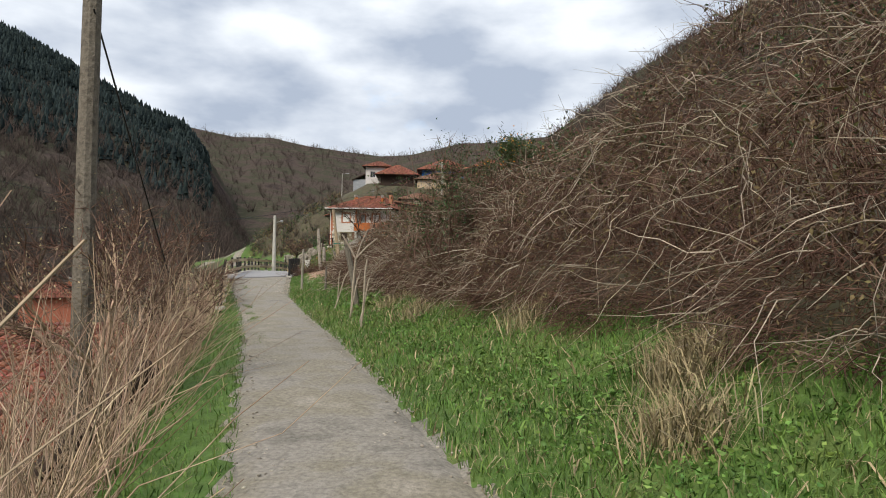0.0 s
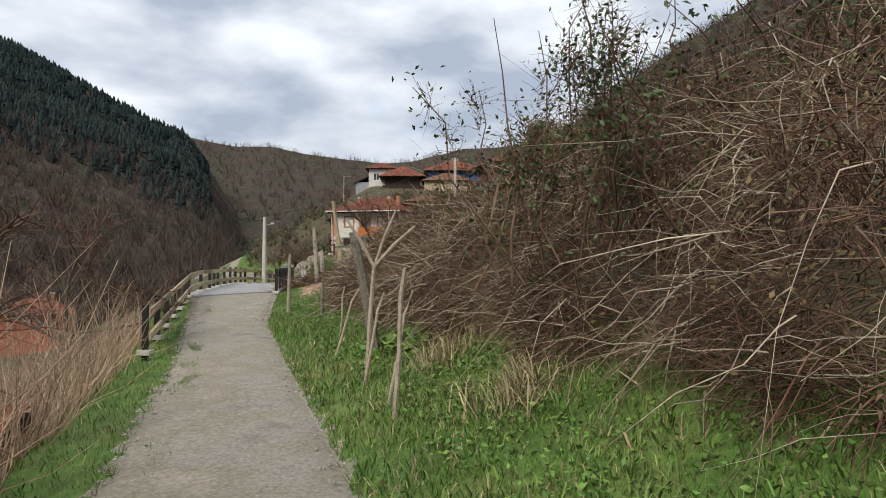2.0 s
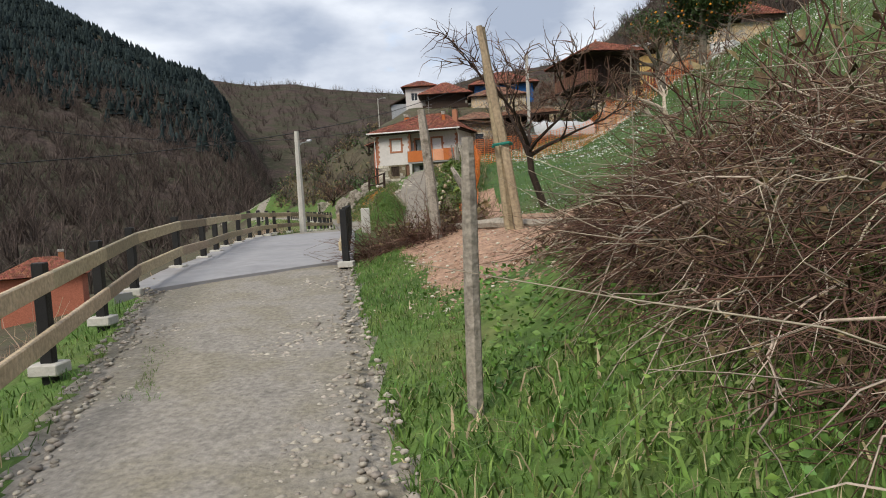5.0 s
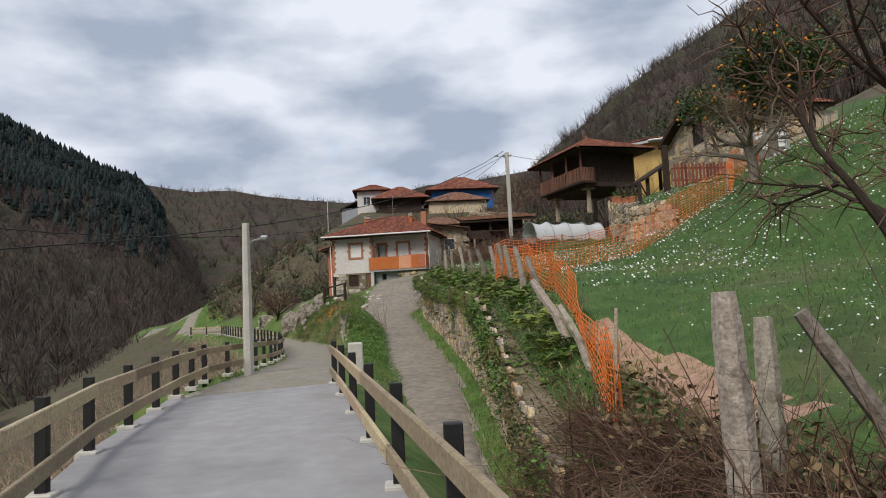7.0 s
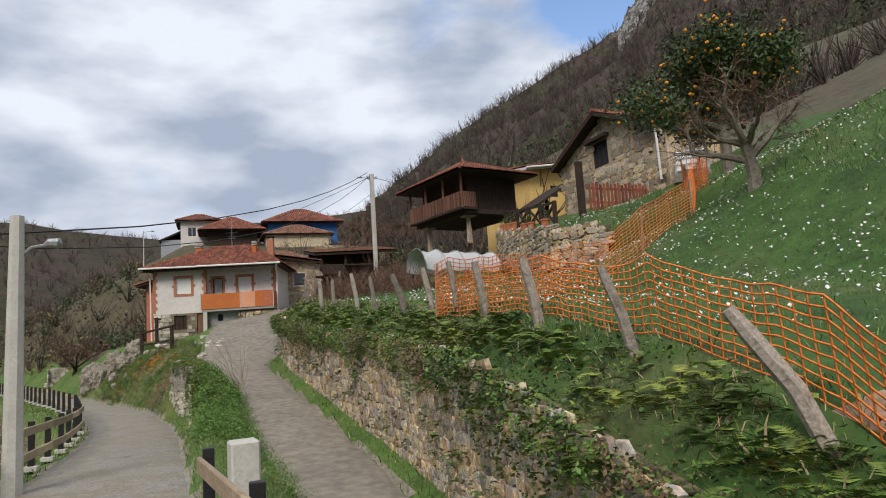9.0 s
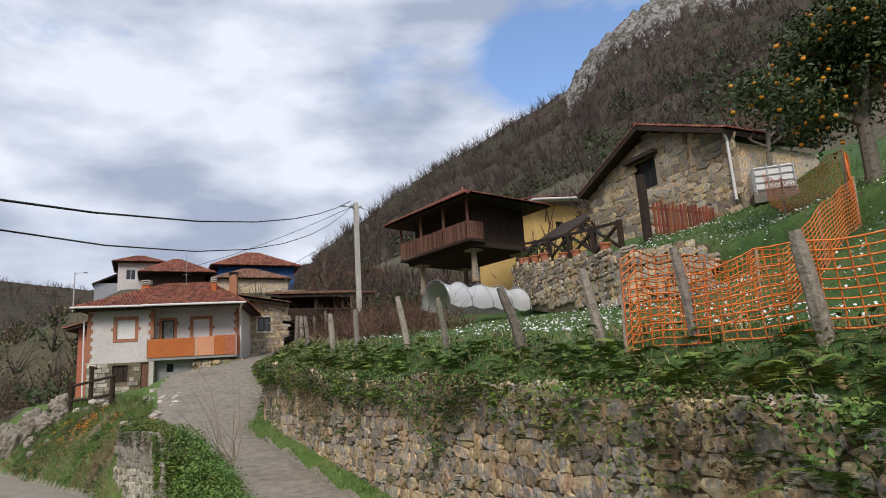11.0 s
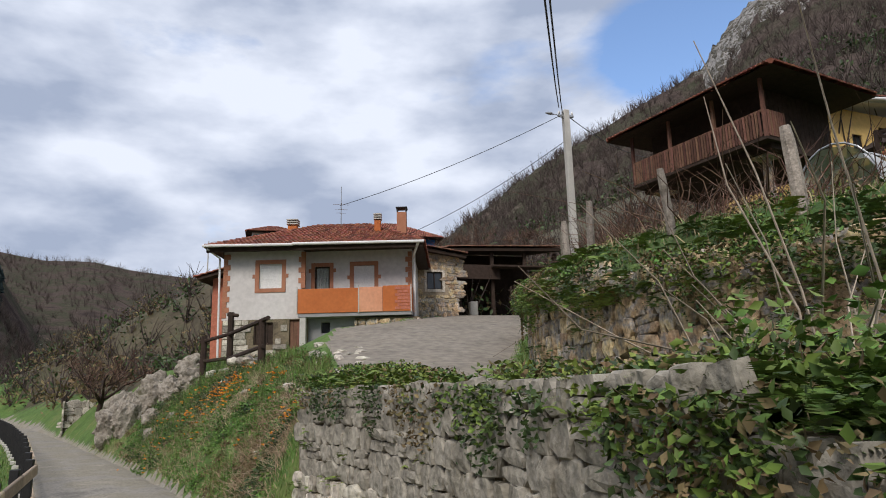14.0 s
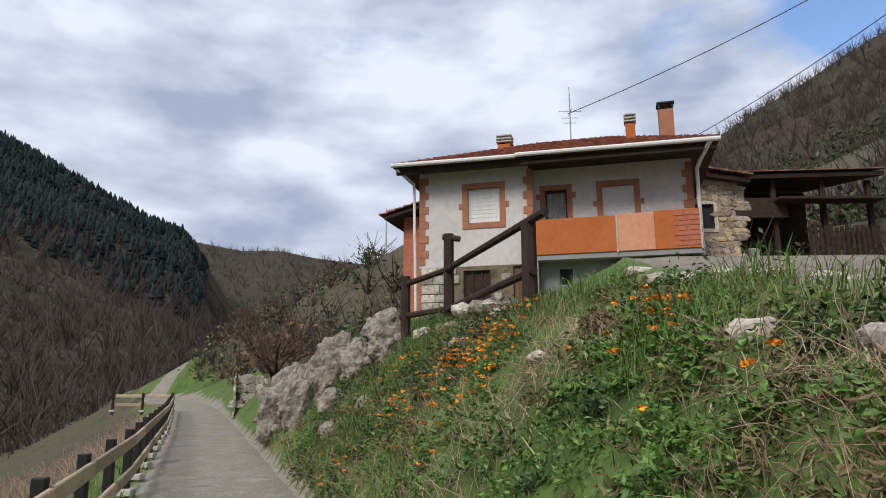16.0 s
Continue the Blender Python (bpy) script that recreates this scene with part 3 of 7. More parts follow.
def ribbon_wall(parent, name, pts, base, top, thick, material):
    """The earth-filled core of a wall along a line; thick reaches to the right of its run."""
    verts, faces = [], []
    for i, (x, y) in enumerate(pts):
        a, b = pts[max(i - 1, 0)], pts[min(i + 1, len(pts) - 1)]
        d = Vector((b[0] - a[0], b[1] - a[1], 0)).normalized()
        q = Vector((-d.y, d.x, 0)) * thick
        verts += [(x, y, base(y) - 0.3), (x, y, top(y)), (x + q.x, y + q.y, top(y)), (x + q.x, y + q.y, base(y) - 0.3)]
    for i in range(len(pts) - 1):
        for k in range(4):
            a, b = i * 4 + k, i * 4 + (k + 1) % 4
            faces.append((a, b, b + 4, a + 4))
    faces += [(3, 2, 1, 0), tuple(len(verts) - 4 + k for k in range(4))]
    ob = mesh_of(name, verts, faces, material)
    ob.parent = parent
    ob.matrix_parent_inverse = parent.matrix_world.inverted()
    return ob


# tall retaining wall beside the lane; its run goes down the valley so that its face looks at the lane
ys = [33.5, 31, 28.5, 26, 24, 22, 20, 18, 16, 14, 12, 10, 8, 6.2]
wall_pts = [(float(wall_x(y)) - 0.15, y) for y in ys]
tall_wall = thing("retaining_wall", (0.6, 20, 0.5), 0, "tall dry-stone retaining wall with mossy, fern-grown joints", "stone wall", kind="structure")
ribbon_wall(tall_wall, "wall_core", wall_pts, lambda y: float(road_z(y)), lambda y: float(wall_top(y)) - 0.38, 0.36, M_JOINT)
rubble(tall_wall, "rubble_rest", wall_pts, road_z, lambda y: float(wall_top(y)) - 0.33, 0.155, 0.1, 0.045, lambda x, y, z: 16.2 < y < 20 and z > 0.3, STONES, M_STONE_ISL, 21)

# low retaining wall of pale blocks beside the lower path
ys = [20.5, 19.5, 18.2, 17, 16.2]
low_pts = [(float(bank_x(y)) - 0.13, y) for y in ys]
low_wall = thing("garden_wall", (-1.4, 18, -0.2), 0, "low retaining wall of pale limestone blocks, overgrown on top", "stone wall", kind="structure")
ribbon_wall(low_wall, "wall_core", low_pts, lambda y: -0.25, lambda y: float(bank_top(y)) - 0.04, 0.3, M_JOINT)
rubble(low_wall, "rubble_rest", low_pts, lambda y: -0.25, lambda y: float(bank_top(y)) + 0.02, 0.105, 0.08, 0.05, lambda x, y, z: 16.0 < y < 20.6, PALES, M_PALE, 33)

# ---- roofs, openings and walls ----


def tiled(parent, name, poly, w, l, material, lift=0.03):
    """Rows of half-round clay tiles over a flat slope; poly runs round the slope and begins with its eave."""
    p = [Vector(q) for q in poly]
    e = (p[1] - p[0]).normalized()
    nrm = e.cross(p[-1] - p[0]).normalized()
    up = nrm.cross(e)
    flat = [((q - p[0]).dot(e), (q - p[0]).dot(up)) for q in p]
    top = max(v for _, v in flat)

    def span(v):
        xs = []
        for (a, b), (c, d) in zip(flat, flat[1:] + flat[:1]):
            if (b - v) * (d - v) <= 0 and abs(d - b) > 1e-9:
                xs.append(a + (c - a) * (v - b) / (d - b))
        return (min(xs), max(xs)) if len(xs) > 1 else (0, 0)

    verts, faces = [], []
    rnd = random.Random(len(poly) * 7 + int(top * 100))
    v = -0.03
    while v < top:
        a, b = span(min(top - 0.01, max(0.005, v + l * 0.5)))
        k = max(1, round((b - a) / w))
        for i in range(k):
            u = a + (b - a) * (i + 0.5) / k
            base, j = len(verts), rnd.uniform(-0.006, 0.006)
            for vv, z0 in ((v + j, lift * 1.2), (min(top, v + l * 1.12), lift * 0.5)):
                for s in range(5):
                    g = math.pi * s / 4
                    verts.append(p[0] + e * (u - math.cos(g) * w * 0.5) + up * vv + nrm * (z0 + math.sin(g) * w * 0.36))
            for s in range(4):
                faces.append((base + s, base + s + 1, base + s + 6, base + s + 5))
            faces.append((base + 4, base + 3, base + 2, base + 1, base))
        v += l
    return mesh_of(name, verts, faces, material, parent)


def slab(parent, name, poly, thick, material):
    """A flat board of some thickness over a polygon."""
    p = [Vector(q) for q in poly]
    n = (p[1] - p[0]).cross(p[-1] - p[0]).normalized() * thick
    k = len(p)
    verts = p + [q - n for q in p]
    faces = [tuple(range(k)), tuple(range(2 * k - 1, k - 1, -1))] + [(i, i + k, (i + 1) % k + k, (i + 1) % k) for i in range(k)]
    return mesh_of(name, verts, faces, material, parent)


def ridge_tiles(parent, a, b, r, material):
    """A row of half-round cap tiles along a ridge or hip."""
    a, b = Vector(a), Vector(b)
    n = max(2, round((b - a).length / 0.17))
    bm = bmesh.new()
    for i in range(n):
        p, q = a + (b - a) * (i / n), a + (b - a) * ((i + 1.08) / n)
        tube(bm, [p + Vector((0, 0, 0.02)), q + Vector((0, 0, 0.005))], [r, r * 0.82], 7)
    return part("ridge_cap", bm, material, parent)


def hip_roof(parent, x0, x1, y0, y1, z, rx0, rx1, ry, rz, material, w=0.1, l=0.17, under=M_WOOD_DARK):
    c = [(x0, y0, z), (x1, y0, z), (x1, y1, z), (x0, y1, z)]
    r0, r1 = (rx0, ry, rz), (rx1, ry, rz)
    roof = mesh_of("roof", [Vector(q) - Vector((0, 0, 0.03)) for q in c + [r0, r1]], [(3, 2, 1, 0), (0, 1, 5, 4), (1, 2, 5), (2, 3, 4, 5), (3, 0, 4)], under, parent)
    for poly in ([c[0], c[1], r1, r0], [c[1], c[2], r1], [c[2], c[3], r0, r1], [c[3], c[0], r0]):
        if (Vector(poly[2]) - Vector(poly[-1])).length < 0.02 and len(poly) == 4:
            poly = poly[:3]
        t = tiled(roof, "roof_tiles", poly, w, l, material)
        t["kind"] = "stuff"
    for a, b in ((c[0], r0), (c[1], r1), (c[2], r1), (c[3], r0), (r0, r1)):
        if (Vector(a) - Vector(b)).length > 0.05:
            ridge_tiles(roof, a, b, 0.055, material)
    return roof


def pierced(x0, x1, z0, z1, y0, y1, holes):
    """A wall of some thickness with openings through it."""
    bm = bmesh.new()
    xs = sorted({x0, x1, *[h[0] for h in holes], *[h[1] for h in holes]})
    zs = sorted({z0, z1, *[h[2] for h in holes], *[h[3] for h in holes]})
    for a, b in zip(xs, xs[1:]):
        run = None
        for c, d in zip(zs, zs[1:]):
            solid = not any(h[0] < (a + b) / 2 < h[1] and h[2] < (c + d) / 2 < h[3] for h in holes)
            if solid:
                run = (run[0], d) if run else (c, d)
            elif run:
                box(bm, a, b, y0, y1, *run)
                run = None
        if run:
            box(bm, a, b, y0, y1, *run)
    return bm


def window(parent, x0, x1, z0, z1, y, frame_mat, fill, fill_mat, bars=1, deep=0.06):
    """A window in an opening: frame, panes or a lowered shutter, and sill."""
    t = 0.028
    bm = bmesh.new()
    box(bm, x0, x0 + t, y + deep - 0.03, y + deep + 0.02, z0, z1)
    box(bm, x1 - t, x1, y + deep - 0.03, y + deep + 0.02, z0, z1)
    box(bm, x0 + t, x1 - t, y + deep - 0.03, y + deep + 0.02, z1 - t, z1)
    box(bm, x0 + t, x1 - t, y + deep - 0.03, y + deep + 0.02, z0, z0 + t)
    for k in range(1, bars + 1):
        xc = x0 + (x1 - x0) * k / (bars + 1)
        box(bm, xc - t / 2, xc + t / 2, y + deep - 0.025, y + deep + 0.015, z0 + t, z1 - t)
    w = part("window", bm, frame_mat, parent)
    if fill == "shutter":
        bm = bmesh.new()
        n = max(6, int((z1 - z0) / 0.035))
        for k in range(n):
            a, b = z0 + t + (z1 - z0 - 2 * t) * k / n, z0 + t + (z1 - z0 - 2 * t) * (k + 1) / n
            box(bm, x0 + t, x1 - t, y + deep - 0.018 + 0.004 * (k % 2), y + deep + 0.012, a, b - 0.002)
        tagged(part("roller_shutter", bm, fill_mat, w, "lowered white roller shutter"), kind="stuff")
    elif fill == "curtain":
        bm = bmesh.new()
        n = 18
        vs = []
        for k in range(n + 1):
            xx = x0 + t + (x1 - x0 - 2 * t) * k / n
            yy = y + deep + 0.03 + 0.015 * math.sin(k * 1.9)
            vs.append((bm.verts.new((xx, yy, z0)), bm.verts.new((xx, yy, z1))))
        for a, b in zip(vs, vs[1:]):
            bm.faces.new((a[0], b[0], b[1], a[1]))
        part("curtain", bm, fill_mat, w, "striped grey-green door curtain")
    else:
        part("pane", boxed(x0 + t, x1 - t, y + deep - 0.004, y + deep + 0.004, z0 + t, z1 - t), fill_mat, w)
    return w


def surround(parent, x0, x1, z0, z1, y, wide, material, ears=True, bottom=True):
    """Flat painted border round an opening, with toothed blocks at its sides."""
    bm = bmesh.new()
    box(bm, x0 - wide, x0, y - 0.015, y + 0.05, z0 - (wide if bottom else 0), z1 + wide)
    box(bm, x1, x1 + wide, y - 0.015, y + 0.05, z0 - (wide if bottom else 0), z1 + wide)
    box(bm, x0, x1, y - 0.015, y + 0.05, z1, z1 + wide)
    if bottom:
        box(bm, x0, x1, y - 0.015, y + 0.05, z0 - wide, z0)
    if ears:
        zc = (z0 + z1) / 2
        for z in (zc,) if bottom else (z0 + 0.2, z1 - 0.1):
            box(bm, x0 - wide - 0.06, x0 - wide, y - 0.012, y + 0.04, z - 0.045, z + 0.045)
            box(bm, x1 + wide, x1 + wide + 0.06, y - 0.012, y + 0.04, z - 0.045, z + 0.045)
    return part("window_surround", bm, material, parent)


def chimney(parent, x, y, z0, z1, w, material, cap="slats"):
    c = part("chimney", boxed(x - w / 2, x + w / 2, y - w / 2, y + w / 2, z0, z1, 0.008), material, parent)
    if cap == "slats":
        for k in range(3):
            part("chimney_slat", boxed(x - w * 0.62, x + w * 0.62, y - w * 0.62, y + w * 0.62, z1 + 0.03 + k * 0.06, z1 + 0.06 + k * 0.06, 0.006), M_POSTC, c)
        part("flue", boxed(x - w * 0.3, x + w * 0.3, y - w * 0.3, y + w * 0.3, z1, z1 + 0.2), M_IRON, c)
    else:
        part("cowl", boxed(x - w * 0.6, x + w * 0.6, y - w * 0.6, y + w * 0.6, z1 + 0.1, z1 + 0.13, 0.006), M_IRON, c)
        for i in (-1, 1):
            for j in (-1, 1):
                part("cowl_leg", boxed(x + i * w * 0.45 - 0.012, x + i * w * 0.45 + 0.012, y + j * w * 0.45 - 0.012, y + j * w * 0.45 + 0.012, z1, z1 + 0.1), M_IRON, c)
    return c


# white house at the top of the lane
ZB = 1.0
house = thing("house", (-0.5, 31.55, ZB), -15.1, "white rendered house with terracotta trim and orange balcony", "house")


def hz(z):
    return z - ZB


W1 = (-1.86, -1.33, hz(3.22), hz(3.8))
CELLAR_W, CELLAR_D = (-1.95, -1.5, hz(1.92), hz(2.43)), (-1.13, -0.8, hz(1.5), hz(2.48))
part("front_wall", pierced(-2.7, -0.86, hz(2.5), hz(4.2), 0.0, 0.18, [W1]), M_PLASTER, house)
plinth = part("plinth_wall", pierced(-2.68, -0.7, hz(1.0), hz(2.5), 0.0, 0.2, [CELLAR_W, CELLAR_D]), M_JOINT, house, "pale squared stone base of the front")
W2, DR = (0.31, 0.8, hz(3.2), hz(3.76)), (-0.62, -0.26, hz(2.75), hz(3.76))
part("balcony_wall", pierced(-0.86, 1.7, hz(2.6), hz(4.2), 0.3, 0.45, [W2, DR]), M_PLASTER, house)
part("side_wall", boxed(1.55, 1.7, 0.45, 4.2, hz(1.8), hz(4.2)), M_PLASTER, house)
part("side_wall", boxed(-2.7, -2.52, 0.18, 4.2, hz(1.0), hz(4.2)), M_PLASTER, house)
part("back_wall", boxed(-2.7, 1.7, 4.2, 4.35, hz(1.0), hz(4.2)), M_PLASTER, house)
part("return_wall", boxed(-0.98, -0.86, 0.18, 0.3, hz(2.6), hz(4.2)), M_PLASTER, house)
part("balcony_floor", boxed(-0.88, 1.72, -0.25, 0.5, hz(2.5), hz(2.6)), M_CONC, house)
part("cellar_wall", pierced(-0.7, 1.72, hz(1.2), hz(2.5), 0.05, 0.25, [(-0.4, -0.2, hz(2.15), hz(2.4))]), M_CONC, house, "stained bare concrete wall under the balcony")
part("cellar_vent", boxed(-0.4, -0.2, 0.16, 0.2, hz(2.15), hz(2.4)), M_IRON, house)
part("column", boxed(-0.84, -0.7, -0.24, -0.1, hz(1.3), hz(2.5), 0.01), M_POSTC, house)
part("balcony_panel", boxed(-0.9, 0.5, -0.27, -0.23, hz(2.58), hz(3.14), 0.006), M_BALC, house, "plain orange balcony front")
part("balcony_panel", boxed(0.503, 1.05, -0.275, -0.232, hz(2.58), hz(3.15), 0.006), M_BALC2, house, "faded paler orange balcony front")
brickside = part("balcony_panel", boxed(1.053, 1.72, -0.27, -0.23, hz(2.58), hz(3.17), 0.004), M_BALC, house, "orange brick balcony front")
for r in range(7):
    for c in range(3):
        x = 1.33 + c * 0.13 + (0.06 if r % 2 else 0)
        if x < 1.66:
            part("brick", boxed(x, min(1.715, x + 0.118), -0.278, -0.268, hz(2.62 + r * 0.076), hz(2.62 + r * 0.076 + 0.063)), M_BRICK, brickside)
part("balcony_panel", boxed(1.68, 1.72, -0.228, 0.3, hz(2.58), hz(3.17), 0.004), M_BALC, house)
for x in (-0.9, 0.505, 1.7):
    part("balcony_post", boxed(x - 0.012, x + 0.012, -0.29, -0.266, hz(2.56), hz(3.19)), M_POSTC, house)
surround(house, *W1, 0.0, 0.095, M_TRIM)
surround(house, *W2, 0.3, 0.095, M_TRIM)
surround(house, *DR, 0.3, 0.085, M_TRIM, bottom=False)
window(house, *W1, 0.0, M_WHITE, "shutter", M_WHITE, 0)
window(house, *W2, 0.3, M_WHITE, "shutter", M_WHITE, 0)
M_CURTAIN = mat("curtain_cloth", [(0.30, 0.33, 0.31), (0.42, 0.45, 0.43)], 4.0, bump=0.1)
window(house, *DR, 0.3, M_WOOD_DARK, "curtain", M_CURTAIN, 0)
window(house, *CELLAR_W, 0.0, M_WOOD_DARK, "pane", M_WOOD_DARK, 2)
door = part("cellar_door", boxed(CELLAR_D[0], CELLAR_D[1], 0.06, 0.1, CELLAR_D[2], CELLAR_D[3], 0.004), M_WOOD_RED, house, "brown plank cellar door")
for k in range(4):
    part("plank", boxed(CELLAR_D[0] + 0.01 + k * 0.08, CELLAR_D[0] + 0.083 + k * 0.08, 0.05, 0.062, CELLAR_D[2] + 0.02, CELLAR_D[3] - 0.02), M_WOOD_RED, door)
# toothed corner blocks
for x, y, n0, n1 in ((-2.7, 0.0, 2.55, 4.1), (-0.88, 0.0, 3.2, 4.1), (1.6, 0.3, 3.2, 4.1)):
    z, k = n0, 0
    while z < n1 - 0.05:
        wide = 0.16 if k % 2 else 0.1
        x0 = x if x < -2 else x - wide + 0.1
        part("quoin", boxed(x0, x0 + wide, y - 0.014, y + 0.05, hz(z), hz(z + 0.12)), M_TRIM, house)
        z += 0.125
        k += 1
# squared stones of the base
rnd = random.Random(8)
z = 1.45
while z < 2.44:
    h = rnd.uniform(0.1, 0.17)
    x = -2.66
    while x < -0.72:
        w = rnd.uniform(0.14, 0.34)
        x1, z1 = min(x + w, -0.7), min(z + h, 2.5)
        if not any(x < q[1] and x1 > q[0] and hz(z) < q[3] and hz(z1) > q[2] for q in (CELLAR_W, CELLAR_D)) and x1 - x > 0.05:
            part("base_stone", boxed(x, x1 - 0.012, -0.02 - rnd.uniform(0, 0.02), 0.03, hz(z), hz(z1 - 0.012), 0.008), M_PALE, plinth)
        x += w
    z += h
# rough stone flank below the balcony, down to the lane
flank_pts = [Vector((0.39, -0.05)), Vector((1.2, -0.15)), Vector((1.85, -0.1)), Vector((2.0, 0.6))]
ang = radians(-15.1)
flank = [(-0.5 + p.x * math.cos(ang) - p.y * math.sin(ang), 31.55 + p.x * math.sin(ang) + p.y * math.cos(ang)) for p in flank_pts]
flank_wall = thing("terrace_wall", (*flank[1], 1.6), 0, "rough dry-stone terrace wall below the balcony", "stone wall", kind="structure")
ribbon_wall(flank_wall, "wall_core", flank, lambda y: 1.5, lambda y: 2.47, 0.28, M_JOINT)
rubble(flank_wall, "rubble_rest", flank, lambda y: 1.5, lambda y: 2.5, 0.2, 0.11, 0.09, lambda x, y, z: True, STONES, M_STONE_ISL, 44, 120)
hip_roof(house, -3.02, 2.0, -0.42, 4.7, hz(4.16), -0.95, 0.45, 2.1, hz(5.2), M_TILE)
part("fascia", boxed(-3.0, 1.98, -0.36, -0.3, hz(4.04), hz(4.14)), M_WOOD_DARK, house)
bm = bmesh.new()
for a, b, y, z in ((-3.05, -0.98, -0.47, 4.17), (-0.98, 2.03, -0.53, 4.15)):
    tube(bm, [(a, y, hz(z)), (b, y, hz(z - 0.02))], [0.035, 0.035], 8)
part("gutter", bm, M_WHITE, house, "white half-round gutter")
bm = bmesh.new()
tube(bm, [(1.9, -0.5, hz(4.12)), (1.78, -0.1, hz(3.95)), (1.76, 0.2, hz(3.9)), (1.76, 0.2, hz(2.4))], [0.03] * 4, 8)
part("downpipe", bm, M_WHITE, house, "white downpipe")
bm = bmesh.new()
tube(bm, [(-2.98, -0.4, hz(4.12)), (-2.78, -0.06, hz(3.95)), (-2.74, -0.04, hz(1.4))], [0.025] * 3, 8)
part("downpipe", bm, M_WHITE, house)
chimney(house, -1.5, 1.7, hz(4.5), hz(5.12), 0.24, M_BALC)
chimney(house, 0.82, 0.9, hz(4.5), hz(5.0), 0.16, M_BALC)
chimney(house, 1.42, 1.0, hz(4.3), hz(5.22), 0.24, M_TRIM, "cowl")
aerial = thing("tv_aerial", (-0.28, 33.3, 4.95), 0, "thin grey television aerial on the roof", "aerial")
bm = bmesh.new()
tube(bm, [(0, 0, 0), (0, 0, 1.25)], [0.012, 0.008], 5)
part("mast", bm, M_METAL, aerial)
bm = bmesh.new()
for z, w in ((0.75, 0.22), (0.62, 0.16), (0.52, 0.12)):
    tube(bm, [(-w, 0, z), (w, 0, z)], [0.006, 0.006], 4)
tube(bm, [(0, -0.15, 0.75), (0, 0.15, 0.72)], [0.006, 0.006], 4)
part("antenna_rod", bm, M_METAL, aerial)

# brick wing behind its left end
wing = thing("brick_annex", (-0.5, 31.55, ZB), -15.1, "narrow red-brick wing with a small tiled roof", "house")
part("wall", boxed(-3.45, -2.72, 1.4, 3.6, hz(0.8), hz(3.75)), M_BRICK, wing)
slab(wing, "roof", [(-3.75, 1.1, hz(3.72)), (-2.72, 1.1, hz(3.98)), (-2.72, 3.8, hz(3.98)), (-3.75, 3.8, hz(3.72))], 0.06, M_WOOD_DARK)
tiled(wing, "roof_tiles", [(-3.8, 3.8, hz(3.72)), (-3.8, 1.05, hz(3.72)), (-2.72, 1.05, hz(4.0)), (-2.72, 3.8, hz(4.0))], 0.1, 0.17, M_TILE)["kind"] = "stuff"
chimney(wing, -3.0, 2.6, hz(3.9), hz(4.35), 0.2, M_BRICK)

# stone cottage against its right end
cot = thing("stone_cottage", (1.45, 33.6, 1.9), 0, "old ochre stone cottage with one brown window", "house")
M_MORTAR = mat("ochre_mortar", [(0.30, 0.24, 0.165), (0.40, 0.33, 0.24)], 3.0, bump=0.5, bump_scale=30)
CW = (0.75, 1.2, 1.68, 2.18)
part("front_wall", pierced(-0.1, 1.62, 0.0, 2.75, 0.5, 0.75, [CW]), M_MORTAR, cot)
part("side_wall", boxed(1.4, 1.62, 0.75, 3.0, 0.0, 2.6), M_STONE_ISL, cot)
window(cot, *CW, 0.5, M_WOOD_DARK, "pane", M_GLASS, 1)
surround(cot, *CW, 0.5, 0.07, M_PALE, ears=False)
cot_wall = thing("cottage_facing", (1.45, 34.1, 1.9), 0, "rough ochre stone facing of the cottage", "stone wall", kind="structure")
rnd = random.Random(4)
for s, z, ww, hh, turn in stone_cells(1.72, lambda s: 2.7, 0.2, 0.12, 12):
    if CW[0] - 0.12 < s - 0.1 < CW[1] + 0.12 and CW[2] - 0.1 < z < CW[3] + 0.1:
        continue
    ob = new("stone", rnd.choice(STONES))
    ob.parent = cot_wall
    ob.matrix_basis = pose(s - 0.1, 0.0, z, 0, turn, 0) @ Matrix.Diagonal((ww, 0.05, hh, 1))
slab(cot, "roof", [(-0.3, 0.2, 2.95), (1.85, 0.2, 2.62), (1.85, 3.2, 2.95), (-0.3, 3.2, 3.3)], 0.08, M_WOOD_DARK)
tiled(cot, "roof_tiles", [(-0.3, 0.15, 2.97), (1.88, 0.15, 2.64), (1.88, 3.2, 2.97), (-0.3, 3.2, 3.32)], 0.1, 0.17, M_TILE_OLD)["kind"] = "stuff"

# ---- bridge deck, fences, poles ----


def deck_left(y):
    return along(y, (1.5, -1.25), (3.2, -1.5), (4.3, -1.66), (6.35, -2.12), (9.2, -2.5), (11, -2.72))


def deck_right(y):
    return along(y, (1.5, 0.1), (2.8, 0.16), (9.65, -0.95), (11, -1.15))


dv, df = [], []
dys = np.arange(0, 1.001, 0.04)
for f in dys:
    for g in (0, 0.25, 0.5, 0.75, 1.0):
        y = (1.75 + 1.35 * g) * (1 - f) + (8.9 + 0.9 * g) * f
        l, r = float(deck_left(y)) - 0.08, float(deck_right(y)) + 0.1
        dv.append((l + (r - l) * g, y, float(path_z(y)) + 0.035))
k = len(dv)
dv += [(x, y, z - 0.28) for x, y, z in dv]
n = len(dys)
for i in range(n - 1):
    for j in range(4):
        a = i * 5 + j
        df.append((a, a + 1, a + 6, a + 5))
    df += [(i * 5, i * 5 + 5, k + i * 5 + 5, k + i * 5), (i * 5 + 4, k + i * 5 + 4, k + i * 5 + 9, i * 5 + 9)]
